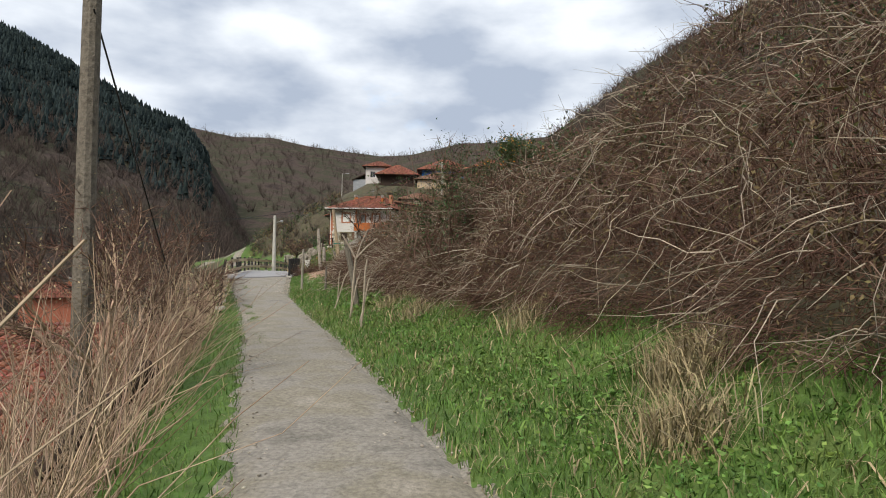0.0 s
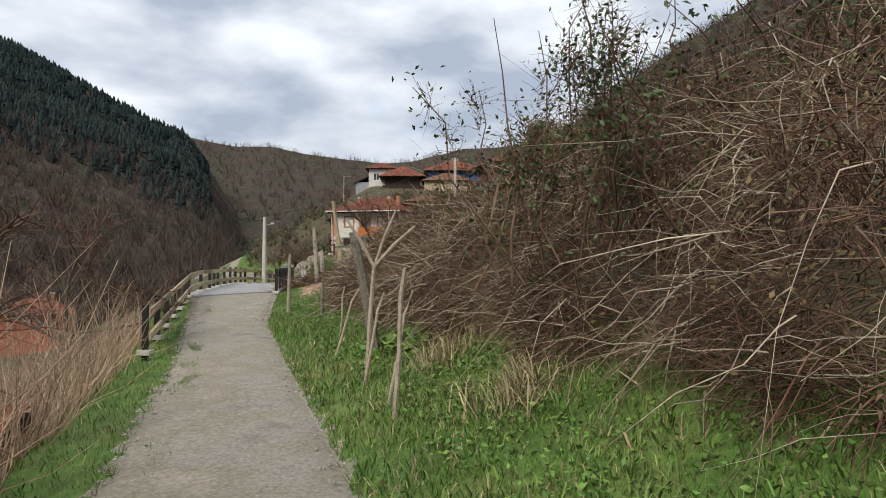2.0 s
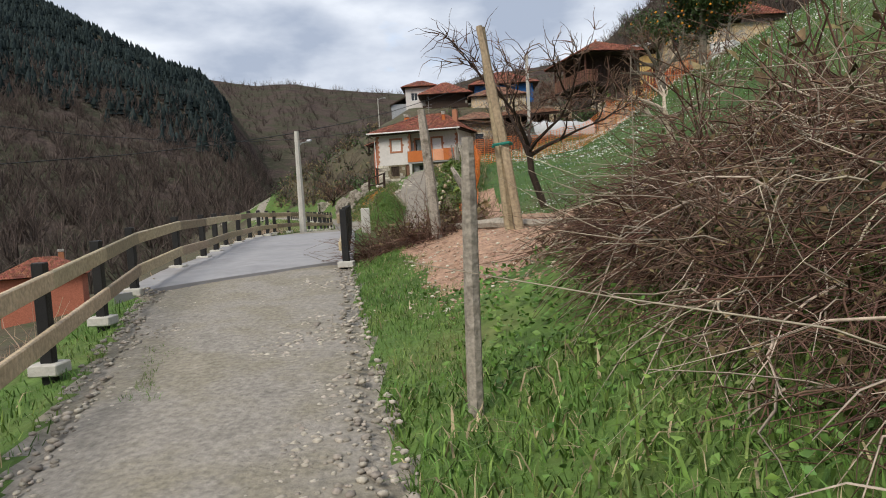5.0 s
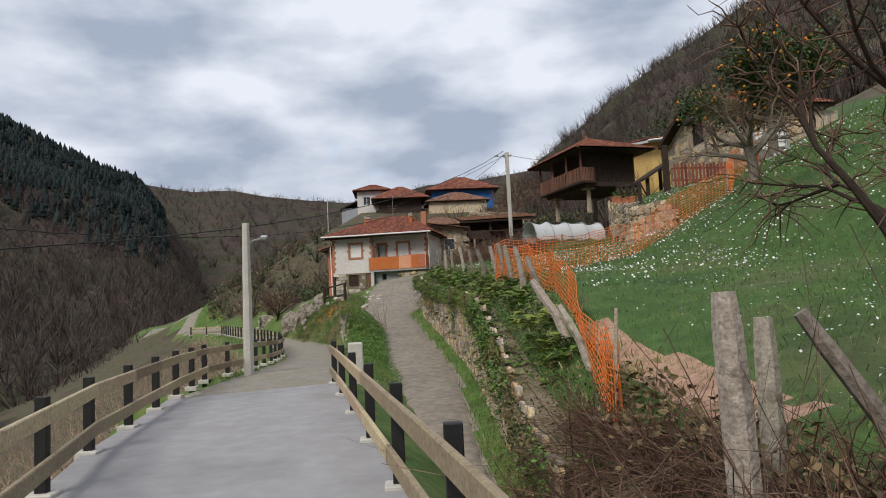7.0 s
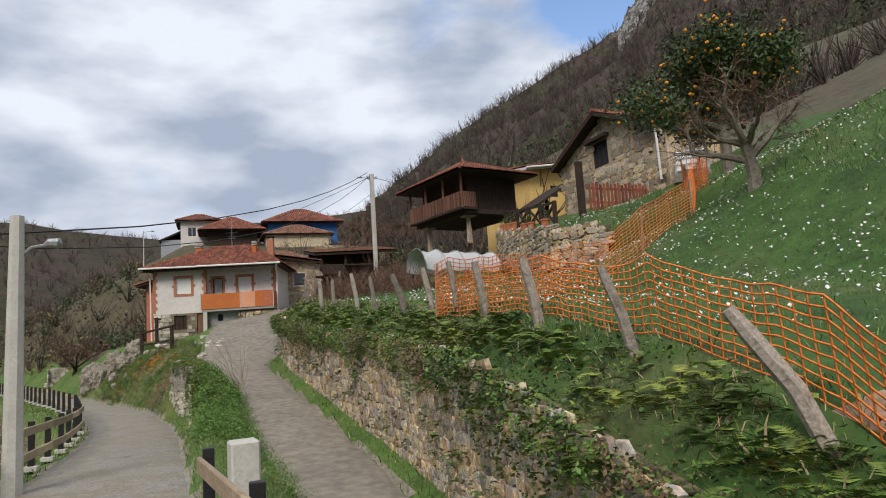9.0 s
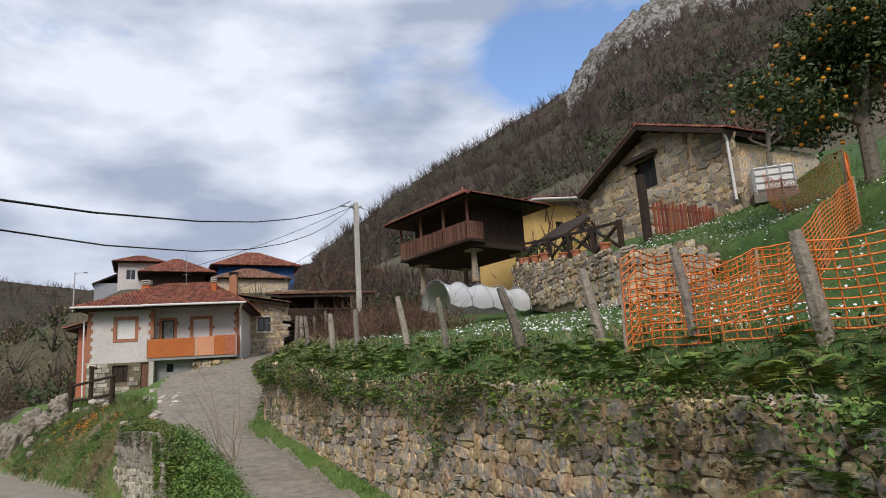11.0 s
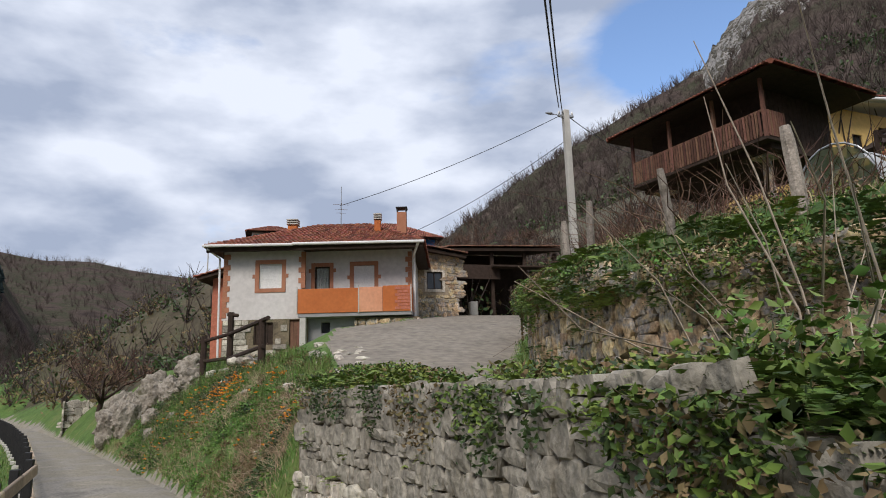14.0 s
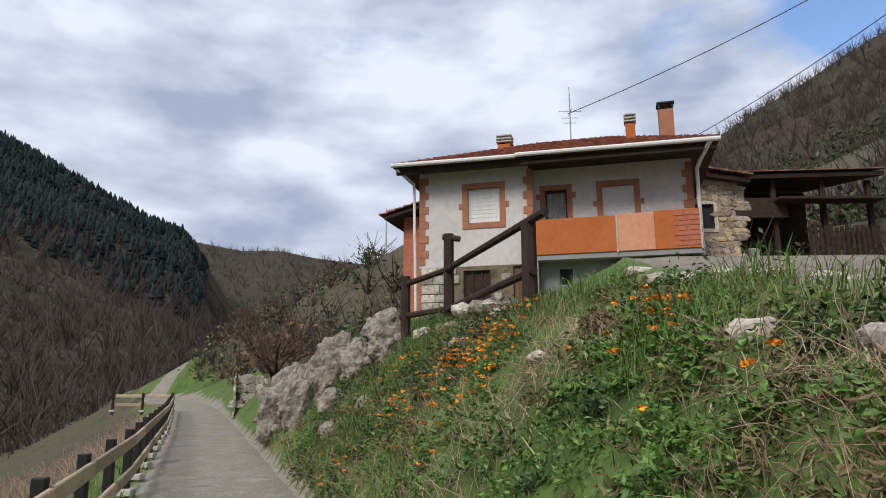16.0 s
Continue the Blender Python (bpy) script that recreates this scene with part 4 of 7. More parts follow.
for j in range(4):
    df += [(j, k + j, k + j + 1, j + 1), ((n - 1) * 5 + j, (n - 1) * 5 + j + 1, k + (n - 1) * 5 + j + 1, k + (n - 1) * 5 + j)]
tagged(mesh_of("bridge_deck", dv, df, M_CONC), "pale grey concrete bridge slab with a cracked front edge", "bridge", kind="structure")


def rail_fence(pts, spacing, label, post_h=0.5, z_of=None, flat=True):
    """Black iron posts that carry two varnished boards, on the path's side."""
    pts = [Vector((*p, 0)) for p in pts]
    fence = thing("rail_fence", (pts[0].x, pts[0].y, z_of(pts[0].x, pts[0].y)), 0, label, "fence", "rail fences")
    o = fence.matrix_world.translation
    stops = []
    for a, b in zip(pts, pts[1:]):
        k = max(1, round((b - a).length / spacing))
        stops += [a + (b - a) * (i / k) for i in range(k)]
    stops.append(pts[-1])
    base = [Vector((p.x, p.y, z_of(p.x, p.y))) - o for p in stops]
    for p in base:
        post = part("post", boxed(p.x - 0.03, p.x + 0.03, p.y - 0.022, p.y + 0.022, p.z - 0.1, p.z + post_h, 0.004), M_IRON, fence, "")
        part("foot_plate", boxed(p.x - 0.07, p.x + 0.07, p.y - 0.06, p.y + 0.06, p.z - 0.02, p.z + 0.035, 0.006), M_POSTC, post)
    for a, b in zip(base, base[1:]):
        d = (b - a).normalized()
        s = Vector((-d.y, d.x, 0)) * (0.045 if flat else -0.045)
        for h in (post_h - 0.085, post_h * 0.34):
            bm = bmesh.new()
            beam(bm, a + s + Vector((0, 0, h)) - d * 0.02, b + s + Vector((0, 0, h)) + d * 0.02, 0.028, 0.085)
            bmesh.ops.bevel(bm, geom=list(bm.edges), offset=0.006, segments=1, affect="EDGES")
            part("rail", bm, M_RAIL, fence)
    return fence


def path_h(x, y):
    return float(path_z(y)) + 0.02


rail_fence([(0.51, -4.15), (-1.28, 1.9), (-1.5, 3.2), (-1.68, 4.3), (-2.16, 6.35), (-2.55, 9.2), (-2.8, 11.1)], 1.05, "varnished two-board fence on black posts along the bridge's outer edge", z_of=path_h, flat=False)
rail_fence([(-2.8, 11.1), (-2.72, 13.2), (-2.85, 16), (-3.15, 19), (-3.85, 22.5), (-5.3, 27), (-7.45, 33), (-10.2, 40.2)], 0.95, "varnished two-board fence following the lower path round its bend", z_of=path_h, flat=False)
rail_fence([(-10.2, 40.2), (-12.0, 40.5)], 0.9, "short return of a varnished two-board fence", z_of=path_h, flat=False)
rail_fence([(0.2, 2.8), (-0.35, 6.2), (-0.92, 9.7)], 1.05, "varnished two-board fence between the bridge and the lane", z_of=path_h, flat=True)

gate_stub = thing("concrete_stub", (-0.72, 10.4, -0.05), 8, "short pale concrete stub post at the fence's end", "post")
part("shaft", boxed(-0.09, 0.09, -0.09, 0.09, -0.1, 0.55, 0.012), M_POSTC, gate_stub)


def street_lamp(at, h, r, arm, label, lean=0.0):
    lamp = thing("street_lamp", at, 0, label, "street lamp", "street lamps")
    bm = bmesh.new()
    tube(bm, [(0, 0, -0.2), (lean * 0.5, 0, h * 0.5), (lean, 0, h)], [r, r * 0.85, r * 0.66], 8)
    part("pole", bm, M_POSTC, lamp)
    bm = bmesh.new()
    ax, ay, az = arm
    tube(bm, [(lean, 0, az), (lean + ax * 0.5, ay * 0.5, az + 0.1), (lean + ax, ay, az + 0.12)], [0.014] * 3, 6)
    part("arm", bm, M_METAL, lamp)
    bm = bmesh.new()
    tube(bm, [(lean + ax * 0.95, ay * 0.95, az + 0.11), (lean + ax * 1.15, ay * 1.15, az + 0.135), (lean + ax * 1.5, ay * 1.5, az + 0.13), (lean + ax * 1.62, ay * 1.62, az + 0.12)], [0.016, 0.042, 0.05, 0.012], 8)
    part("lamp_head", bm, M_METAL, lamp, "grey oval lamp head")
    return lamp


street_lamp((-2.5, 12.4, 0.0), 2.35, 0.085, (0.22, -0.02, 1.97), "pale round concrete lamp post with a grey lamp head")
street_lamp((-5.8, 57.0, 6.6), 3.3, 0.05, (0.45, 0, 3.15), "slim grey lamp post beside the village")

# electricity pole above the lane, with its wires
pole = thing("electricity_pole", (4.76, 29.94, 3.75), 0, "tall grey concrete electricity pole with wires and a lamp", "pole")
part("shaft", boxed(-0.075, 0.075, -0.075, 0.075, -0.6, 3.6, 0.015), M_POSTC, pole)
part("bracket", boxed(-0.2, 0.2, -0.03, 0.03, 3.42, 3.47, 0.004), M_METAL, pole)
for x in (-0.17, 0.0, 0.17):
    bm = bmesh.new()
    tube(bm, [(x, 0, 3.47), (x, 0, 3.5), (x, 0, 3.53), (x, 0, 3.57)], [0.012, 0.03, 0.03, 0.012], 7)
    part("insulator", bm, M_WHITE, pole)
bm = bmesh.new()
tube(bm, [(-0.05, -0.05, 3.35), (-0.28, -0.1, 3.42), (-0.4, -0.12, 3.42)], [0.012] * 3, 6)
tube(bm, [(-0.38, -0.12, 3.42), (-0.45, -0.13, 3.43), (-0.58, -0.15, 3.42)], [0.018, 0.04, 0.02], 7)
part("lamp_head", bm, M_METAL, pole)


def wire(a, b, sag, r, label):
    """A cable that hangs between two points."""
    a, b = Vector(a), Vector(b)
    bm = bmesh.new()
    pts = [a + (b - a) * f - Vector((0, 0, 4 * sag * f * (1 - f))) for f in np.linspace(0, 1, 17)]
    tube(bm, pts, [r] * 17, 5)
    return tagged(part("overhead_wire", bm, M_IRON), label, "wire", "overhead wires")


wire((4.6, 29.94, 7.4), (-12.8, -6.0, 1.66), 2.42, 0.011, "thick black overhead cable crossing the path")
wire((4.7, 29.94, 7.3), (-10.2, -0.6, 3.5), 3.0, 0.008, "thin black overhead wire crossing the path")
wire((4.7, 29.94, 7.25), (-0.3, 33.4, 5.7), 0.15, 0.008, "thin wire from the pole to the roof")
wire((4.76, 29.94, 7.25), (9.5, 34.0, 7.9), 0.2, 0.01, "thin wire running on behind the granary")
wire((4.76, 29.94, 6.6), (1.6, 36.0, 5.4), 0.2, 0.008, "thin wire running down to the cottage")

# old timber pole by the track
tpole = thing("timber_pole", (1.51, -10.6, -0.9), 0, "leaning weathered timber pole carrying a black cable", "pole")
bm = bmesh.new()
tube(bm, [(0, 0, -0.5), (-0.03, 0.08, 1.2), (-0.07, 0.16, 2.3), (-0.13, 0.3, 4.0)], [0.08, 0.076, 0.072, 0.066], 10)
part("shaft", bm, M_BARK, tpole)
wire((1.42, -10.4, 2.9), (1.2, -18, 3.6), 0.1, 0.009, "black cable over the track's edge")
wire((1.45, -10.42, 2.5), (1.35, -8.0, -0.3), 0.02, 0.008, "black cable slanting down into the bushes")

# ---- granary on stilts ----
GR = thing("granary", (6.85, 25.75, 4.5), 14.0, "dark timber granary on stone stilts with a slatted gallery", "granary")
for x in (0.5, 2.3):
    for y in (0.55, 3.1):
        bm = bmesh.new()
        tube(bm, [(x, y, -0.4), (x, y, 0.5)], [0.11, 0.08], 6)
        st = part("stilt", bm, M_STONE_ISL, GR)
        part("staddle", boxed(x - 0.2, x + 0.2, y - 0.2, y + 0.2, 0.5, 0.56, 0.015), M_STONE_ISL, st)
part("floor_frame", boxed(0.2, 2.6, 0.2, 3.45, 0.56, 0.72, 0.01), M_WOOD_DARK, GR)
part("body", boxed(0.42, 2.5, 0.42, 3.3, 0.72, 1.95, 0.01), M_WOOD_DARK, GR)
rnd = random.Random(2)
for k in range(14):
    x = 0.43 + k * 0.148
    part("plank", boxed(x, x + 0.138, 0.405, 0.42, 0.74, 1.93), M_WOOD_DARK, GR)
part("gallery_floor", boxed(-0.05, 0.42, 0.1, 3.55, 0.68, 0.74, 0.006), M_WOOD_DARK, GR)
part("gallery_floor", boxed(0.42, 0.6, 0.1, 0.4, 0.682, 0.742, 0.006), M_WOOD_DARK, GR)
for y in (0.14, 1.25, 2.4, 3.5):
    part("gallery_post", boxed(-0.03, 0.03, y - 0.03, y + 0.03, 0.74, 1.93), M_WOOD_RED, GR)
for z in (0.8, 1.24):
    part("gallery_rail", boxed(-0.035, 0.025, 0.17, 3.47, z, z + 0.04), M_WOOD_RED, GR)
    part("gallery_rail", boxed(0.03, 0.55, 0.11, 0.16, z, z + 0.04), M_WOOD_RED, GR)
y = 0.2
while y < 3.46:
    if abs(y - 1.25) > 0.04 and abs(y - 2.4) > 0.04:
        part("baluster", boxed(-0.05, -0.036, y, y + 0.045, 0.76, 1.27), M_WOOD_RED, GR)
    y += 0.066
for k in range(8):
    part("baluster", boxed(0.04 + k * 0.066, 0.085 + k * 0.066, 0.095, 0.109, 0.76, 1.27), M_WOOD_RED, GR)
hip_roof(GR, -0.35, 2.95, -0.36, 3.95, 1.93, 1.3, 1.31, 1.8, 2.78, M_TILE, 0.1, 0.17)
bm = bmesh.new()
tube(bm, [(1.3, 1.8, 2.75), (1.3, 1.8, 2.86), (1.3, 1.8, 2.95)], [0.06, 0.05, 0.01], 8)
part("finial", bm, M_TILE, GR)

# ---- stone barn with gable ----
BARN = thing("stone_barn", (8.98, 22.95, 4.2), -88.0, "stone barn with a dark-framed window and brown eaves", "barn")
BW = (1.6, 2.3, 1.15, 1.85)
part("gable_wall", pierced(0, 4.3, -0.6, 1.45, 0, 0.25, [(1.6, 2.3, 1.15, 1.46)]), M_MORTAR, BARN)
for poly in (((0, 1.45), (1.6, 1.45), (1.6, 2.24), (0, 1.58)), ((2.3, 1.45), (4.3, 1.45), (4.3, 1.58), (2.3, 2.4)), ((1.6, 1.85), (2.3, 1.85), (2.3, 2.4), (1.6, 2.24))):
    slab(BARN, "gable_panel", [(x, 0.0, z) for x, z in poly], 0.25, M_MORTAR)
part("side_wall", boxed(4.05, 4.3, 0.25, 2.8, -0.6, 1.45), M_STONE_ISL, BARN)
part("side_wall", boxed(0, 0.25, 0.25, 2.8, -0.6, 1.45), M_STONE_ISL, BARN)
window(BARN, *BW, 0.0, M_WOOD_DARK, "pane", M_GLASS, 2)
part("lintel", boxed(1.42, 2.42, -0.16, 0.02, 1.87, 1.97, 0.006), M_WOOD_DARK, BARN)
facing = thing("barn_facing", (8.98, 22.95, 4.2), -88.0, "ochre rubble facing of the barn gable", "stone wall", kind="structure")
rnd = random.Random(14)
made = 0
for s, z, ww, hh, turn in stone_cells(4.3, lambda s: 2.16 + 0.9 * (1 - abs(s - 2.15) / 2.15), 0.27, 0.155, 5):
    z -= 0.6
    if 1.48 < s < 2.44 and 1.08 < z < 2.0:
        continue
    if made >= 300:
        break
    ob = new("stone", rnd.choice(STONES))
    ob.parent = facing
    ob.matrix_basis = pose(s, 0.0, z, 0, turn, 0) @ Matrix.Diagonal((ww * 1.03, 0.04, hh * 1.03, 1))
    made += 1
for sx in (-1, 1):
    e = 2.15 + sx * 2.36
    if sx > 0:
        a = [(e, -0.3, 1.6), (e, 2.6, 1.6), (2.15, 2.6, 2.6), (2.15, -0.3, 2.6)]
    else:
        a = [(e, 2.6, 1.6), (e, -0.3, 1.6), (2.15, -0.3, 2.6), (2.15, 2.6, 2.6)]
    r = slab(BARN, "roof", a, 0.1, M_WOOD_DARK)
    tiled(r, "roof_tiles", a, 0.1, 0.17, M_TILE)["kind"] = "stuff"
ridge_tiles(BARN, (2.15, -0.32, 2.62), (2.15, 2.6, 2.62), 0.06, M_TILE)
bm = bmesh.new()
tube(bm, [(4.45, -0.25, 1.56), (4.38, -0.1, 1.4), (4.36, -0.06, 0.2)], [0.03] * 3, 7)
part("downpipe", bm, M_WHITE, BARN, "white downpipe")

# lean-to beside the barn
leanto = thing("lean_to", (9.0, 24.3, 4.4), 0, "dark timber lean-to roof between granary and barn", "shed")
slab(leanto, "roof", [(-0.9, -1.2, 0.35), (0.6, -1.2, 1.25), (0.6, 1.0, 1.25), (-0.9, 1.0, 0.35)], 0.06, M_WOOD_DARK)
for x, y, h in ((-0.7, -1.0, 0.4), (-0.7, 0.8, 0.4), (0.5, -1.0, 1.1), (0.5, 0.8, 1.1)):
    part("post", boxed(x - 0.05, x + 0.05, y - 0.05, y + 0.05, -0.5, h), M_WOOD_DARK, leanto)

# yellow house
yel = thing("yellow_house", (10.7, 28.2, 4.6), 8.0, "yellow rendered house with white eaves and small windows", "house")
YW = [(0.75, 1.1, 1.55, 2.0), (1.75, 2.15, 1.75, 2.3)]
part("front_wall", pierced(-0.2, 3.6, -0.4, 2.6, 0, 0.2, YW), M_YELLOW, yel)
part("side_wall", boxed(-0.2, 0.0, 0.2, 3.4, -0.4, 2.6), M_YELLOW, yel)
for h in YW:
    window(yel, *h, 0.0, M_WOOD_DARK, "pane", M_GLASS, 1)
slab(yel, "roof", [(-0.6, -0.4, 2.55), (3.9, -0.4, 3.15), (3.9, 3.6, 3.75), (-0.6, 3.6, 3.15)], 0.1, M_WHITE)
tiled(yel, "roof_tiles", [(-0.62, -0.42, 2.57), (3.9, -0.42, 3.17), (3.9, 3.6, 3.77), (-0.6, 3.6, 3.17)], 0.1, 0.17, M_TILE)["kind"] = "stuff"
bm = bmesh.new()
tube(bm, [(-0.6, -0.46, 2.53), (3.9, -0.46, 3.12)], [0.045, 0.045], 8)
part("gutter", bm, M_WHITE, yel)

# dark open shed above the end of the lane
shed = thing("open_shed", (3.6, 36.0, 3.0), 0, "dark open timber shed under old tiles", "shed")
slab(shed, "roof", [(-0.35, -0.5, 2.1), (3.5, -0.5, 2.2), (3.5, 3.0, 2.75), (-0.35, 3.0, 2.7)], 0.09, M_WOOD_DARK)
tiled(shed, "roof_tiles", [(-0.37, -0.52, 2.12), (3.5, -0.52, 2.22), (3.5, 3.0, 2.77), (-0.37, 3.0, 2.72)], 0.1, 0.17, M_TILE_OLD)["kind"] = "stuff"
part("back_wall", boxed(-0.2, 3.3, 2.4, 2.6, -0.5, 2.5), M_WOOD_DARK, shed)
part("side_wall", boxed(-0.2, -0.05, 0.2, 2.4, -0.5, 2.05), M_WOOD_DARK, shed)
for x in (0.0, 1.1, 2.2, 3.25):
    part("post", boxed(x - 0.05, x + 0.05, -0.3, -0.2, -0.5, 2.05), M_WOOD_DARK, shed)
part("gallery", boxed(-0.1, 1.3, -0.45, -0.38, 1.15, 1.6, 0.006), M_WOOD_DARK, shed)
part("awning", boxed(1.0, 3.3, -0.75, -0.3, 1.5, 1.56, 0.006), M_WOOD_DARK, shed)
pick = thing("picket_fence", (5.0, 35.0, 3.3), 6, "grey wooden picket fence by the shed", "fence")
for k in range(14):
    part("picket", boxed(k * 0.12, k * 0.12 + 0.07, -0.012, 0.012, -0.2, 0.55 + 0.04 * math.sin(k * 2.1)), M_WOOD_DARK, pick)
for z in (0.1, 0.4):
    part("rail", boxed(-0.05, 1.7, 0.012, 0.035, z, z + 0.05), M_WOOD_DARK, pick)
gp = thing("gate_pillar", (3.9, 35.3, 2.7), 0, "short whitewashed gate pillar", "pillar")
part("shaft", boxed(-0.12, 0.12, -0.12, 0.12, -0.3, 0.7, 0.02), M_POSTC, gp)

# ---- village behind ----


def village_house(at, turn, w, d, h, rise, wall_mat, tile, label, wins=(), over=0.35):
    v = thing("village_house", at, turn, label, "house", "village houses")
    part("front_wall", pierced(0, w, -1.5, h, 0, 0.2, list(wins)), wall_mat, v)
    part("side_wall", boxed(0, 0.2, 0.2, d, -1.5, h), wall_mat, v)
    part("side_wall", boxed(w - 0.2, w, 0.2, d, -1.5, h), wall_mat, v)
    for q in wins:
        window(v, *q, 0.0, M_WHITE, "pane", M_GLASS, 1)
    hip_roof(v, -over, w + over, -over, d + over, h, w * 0.42, w * 0.58, d / 2, h + rise, tile, 0.16, 0.26)
    return v


village_house((-3.4, 58.5, 8.0), 0, 2.6, 3.5, 2.9, 0.8, M_PLASTER, M_TILE, "white upper house with a grey window bay", [(0.5, 1.1, 1.7, 2.4)])
lean = thing("grey_annex", (-4.8, 58.8, 7.6), 0, "low blue-grey annex with a sloping roof", "house")
part("wall", boxed(0, 1.4, 0, 3, -1.5, 1.9), M_METAL, lean)
slab(lean, "roof", [(-0.15, -0.2, 1.85), (1.45, -0.2, 2.6), (1.45, 3.1, 2.6), (-0.15, 3.1, 1.85)], 0.1, M_WOOD_DARK)
vg = thing("village_granary", (-1.7, 55.8, 7.6), 0, "dark wooden granary under a red hipped roof", "granary")
for x in (0.3, 3.6):
    for y in (0.3, 3.2):
        part("stilt", boxed(x - 0.12, x + 0.12, y - 0.12, y + 0.12, -1.2, 0.6), M_STONE_ISL, vg)
part("body", boxed(0.2, 3.7, 0.2, 3.4, 0.6, 2.1), M_WOOD_DARK, vg)
part("gallery", boxed(-0.05, 3.95, -0.15, 0.12, 0.6, 1.2), M_WOOD_DARK, vg)
hip_roof(vg, -0.4, 4.3, -0.4, 3.9, 2.1, 1.8, 2.1, 1.7, 3.35, M_TILE, 0.16, 0.26)
village_house((2.9, 57.0, 8.3), 0, 5.2, 4.0, 2.15, 1.4, M_BLUE, M_TILE, "blue-painted upper house under a red roof", [(2.6, 3.0, 0.9, 1.5)], 0.5)
village_house((2.5, 54.0, 7.2), 0, 4.6, 3.0, 1.85, 0.9, M_STONE_ISL, M_TILE_OLD, "old brown stone barn in the village", [(1.2, 1.5, 0.2, 0.5)], 0.25)
low_barn = village_house((1.2, 46.0, 4.6), 0, 3.2, 3.0, 1.6, 0.7, M_STONE_ISL, M_TILE_OLD, "low old stone building behind the white house", (), 0.3)
far_ruin = thing("ruined_wall", (7.5, 46.5, 5.6), 0, "broken stone terrace wall on the slope", "stone wall", kind="structure")
rubble(far_ruin, "rubble_rest", [(4.6, 45.0), (9.5, 47.5)], lambda y: 5.0, lambda y: 7.0, 0.35, 0.2, 0.12, lambda x, y, z: False, STONES, M_STONE_ISL, 61)

# red-tiled house far below the bridge
below = thing("lower_house", (-30.0, 40.0, -5.6), 25, "low house with a red tiled roof down the slope", "house")
part("wall", boxed(0, 5.0, 0, 4.0, -1.8, 2.4), M_BRICK, below)
hip_roof(below, -0.4, 5.4, -0.4, 4.4, 2.4, 2.0, 3.2, 2.0, 3.6, M_TILE, 0.16, 0.26)
chimney(below, 3.6, 2.4, 2.8, 3.9, 0.35, M_BRICK)
near_roof = thing("roadside_shed", (-0.9, -10.4, -2.1), 12, "low shed with a worn red tiled roof below the track", "shed")
part("wall", boxed(0, 2.2, 0, 3.0, -1.2, 0.9), M_STONE_ISL, near_roof)
slab(near_roof, "roof", [(-0.2, -0.3, 0.95), (2.5, -0.3, 0.95), (2.5, 3.3, 1.75), (-0.2, 3.3, 1.75)], 0.08, M_WOOD_DARK)
tiled(near_roof, "roof_tiles", [(-0.2, -0.3, 0.97), (2.5, -0.3, 0.97), (2.5, 3.3, 1.77), (-0.2, 3.3, 1.77)], 0.1, 0.17, M_TILE)["kind"] = "stuff"

# dark timber rail fence in front of the house
tf = thing("timber_fence", (-2.7, 28.5, 1.35), 0, "dark stained rail fence of thick round posts", "fence")
for x, y, z0, z1 in ((-0.44, 0.3, 0.0, 0.5), (0.04, -0.3, 0.0, 0.86), (0.6, -2.42, 0.0, 0.5)):
    bm = bmesh.new()
    tube(bm, [(x, y, z0 - 0.4), (x, y, z1)], [0.06, 0.055], 8)
    part("post", bm, M_WOOD_DARK, tf)
for p0, p1 in (((-0.5, 0.36, 0.4), (0.08, -0.3, 0.5)), ((0.0, -0.24, 0.48), (0.68, -2.7, 0.5)), ((-0.5, 0.36, 0.05), (0.08, -0.3, 0.08)), ((0.0, -0.24, 0.06), (0.62, -2.5, 0.12)), ((-0.02, -0.3, 0.83), (0.16, -0.34, 0.8))):
    bm = bmesh.new()
    tube(bm, [p0, p1], [0.034, 0.032], 7)
    part("rail", bm, M_WOOD_DARK, tf)

# terrace wall below the granary, pots and rails on it
ter_pts = [(7.4, 24.6), (6.9, 23.2), (6.5, 21.9), (6.1, 19.9), (5.75, 18.0), (6.3, 16.9)]
ter = thing("terrace_wall", (6.5, 21.9, 3.2), 0, "grey dry-stone terrace wall with flower pots on top", "stone wall", kind="structure")


def ter_top(y):
    return along(y, (16.5, 3.0), (18, 3.2), (21.9, 3.75), (24.6, 4.25))


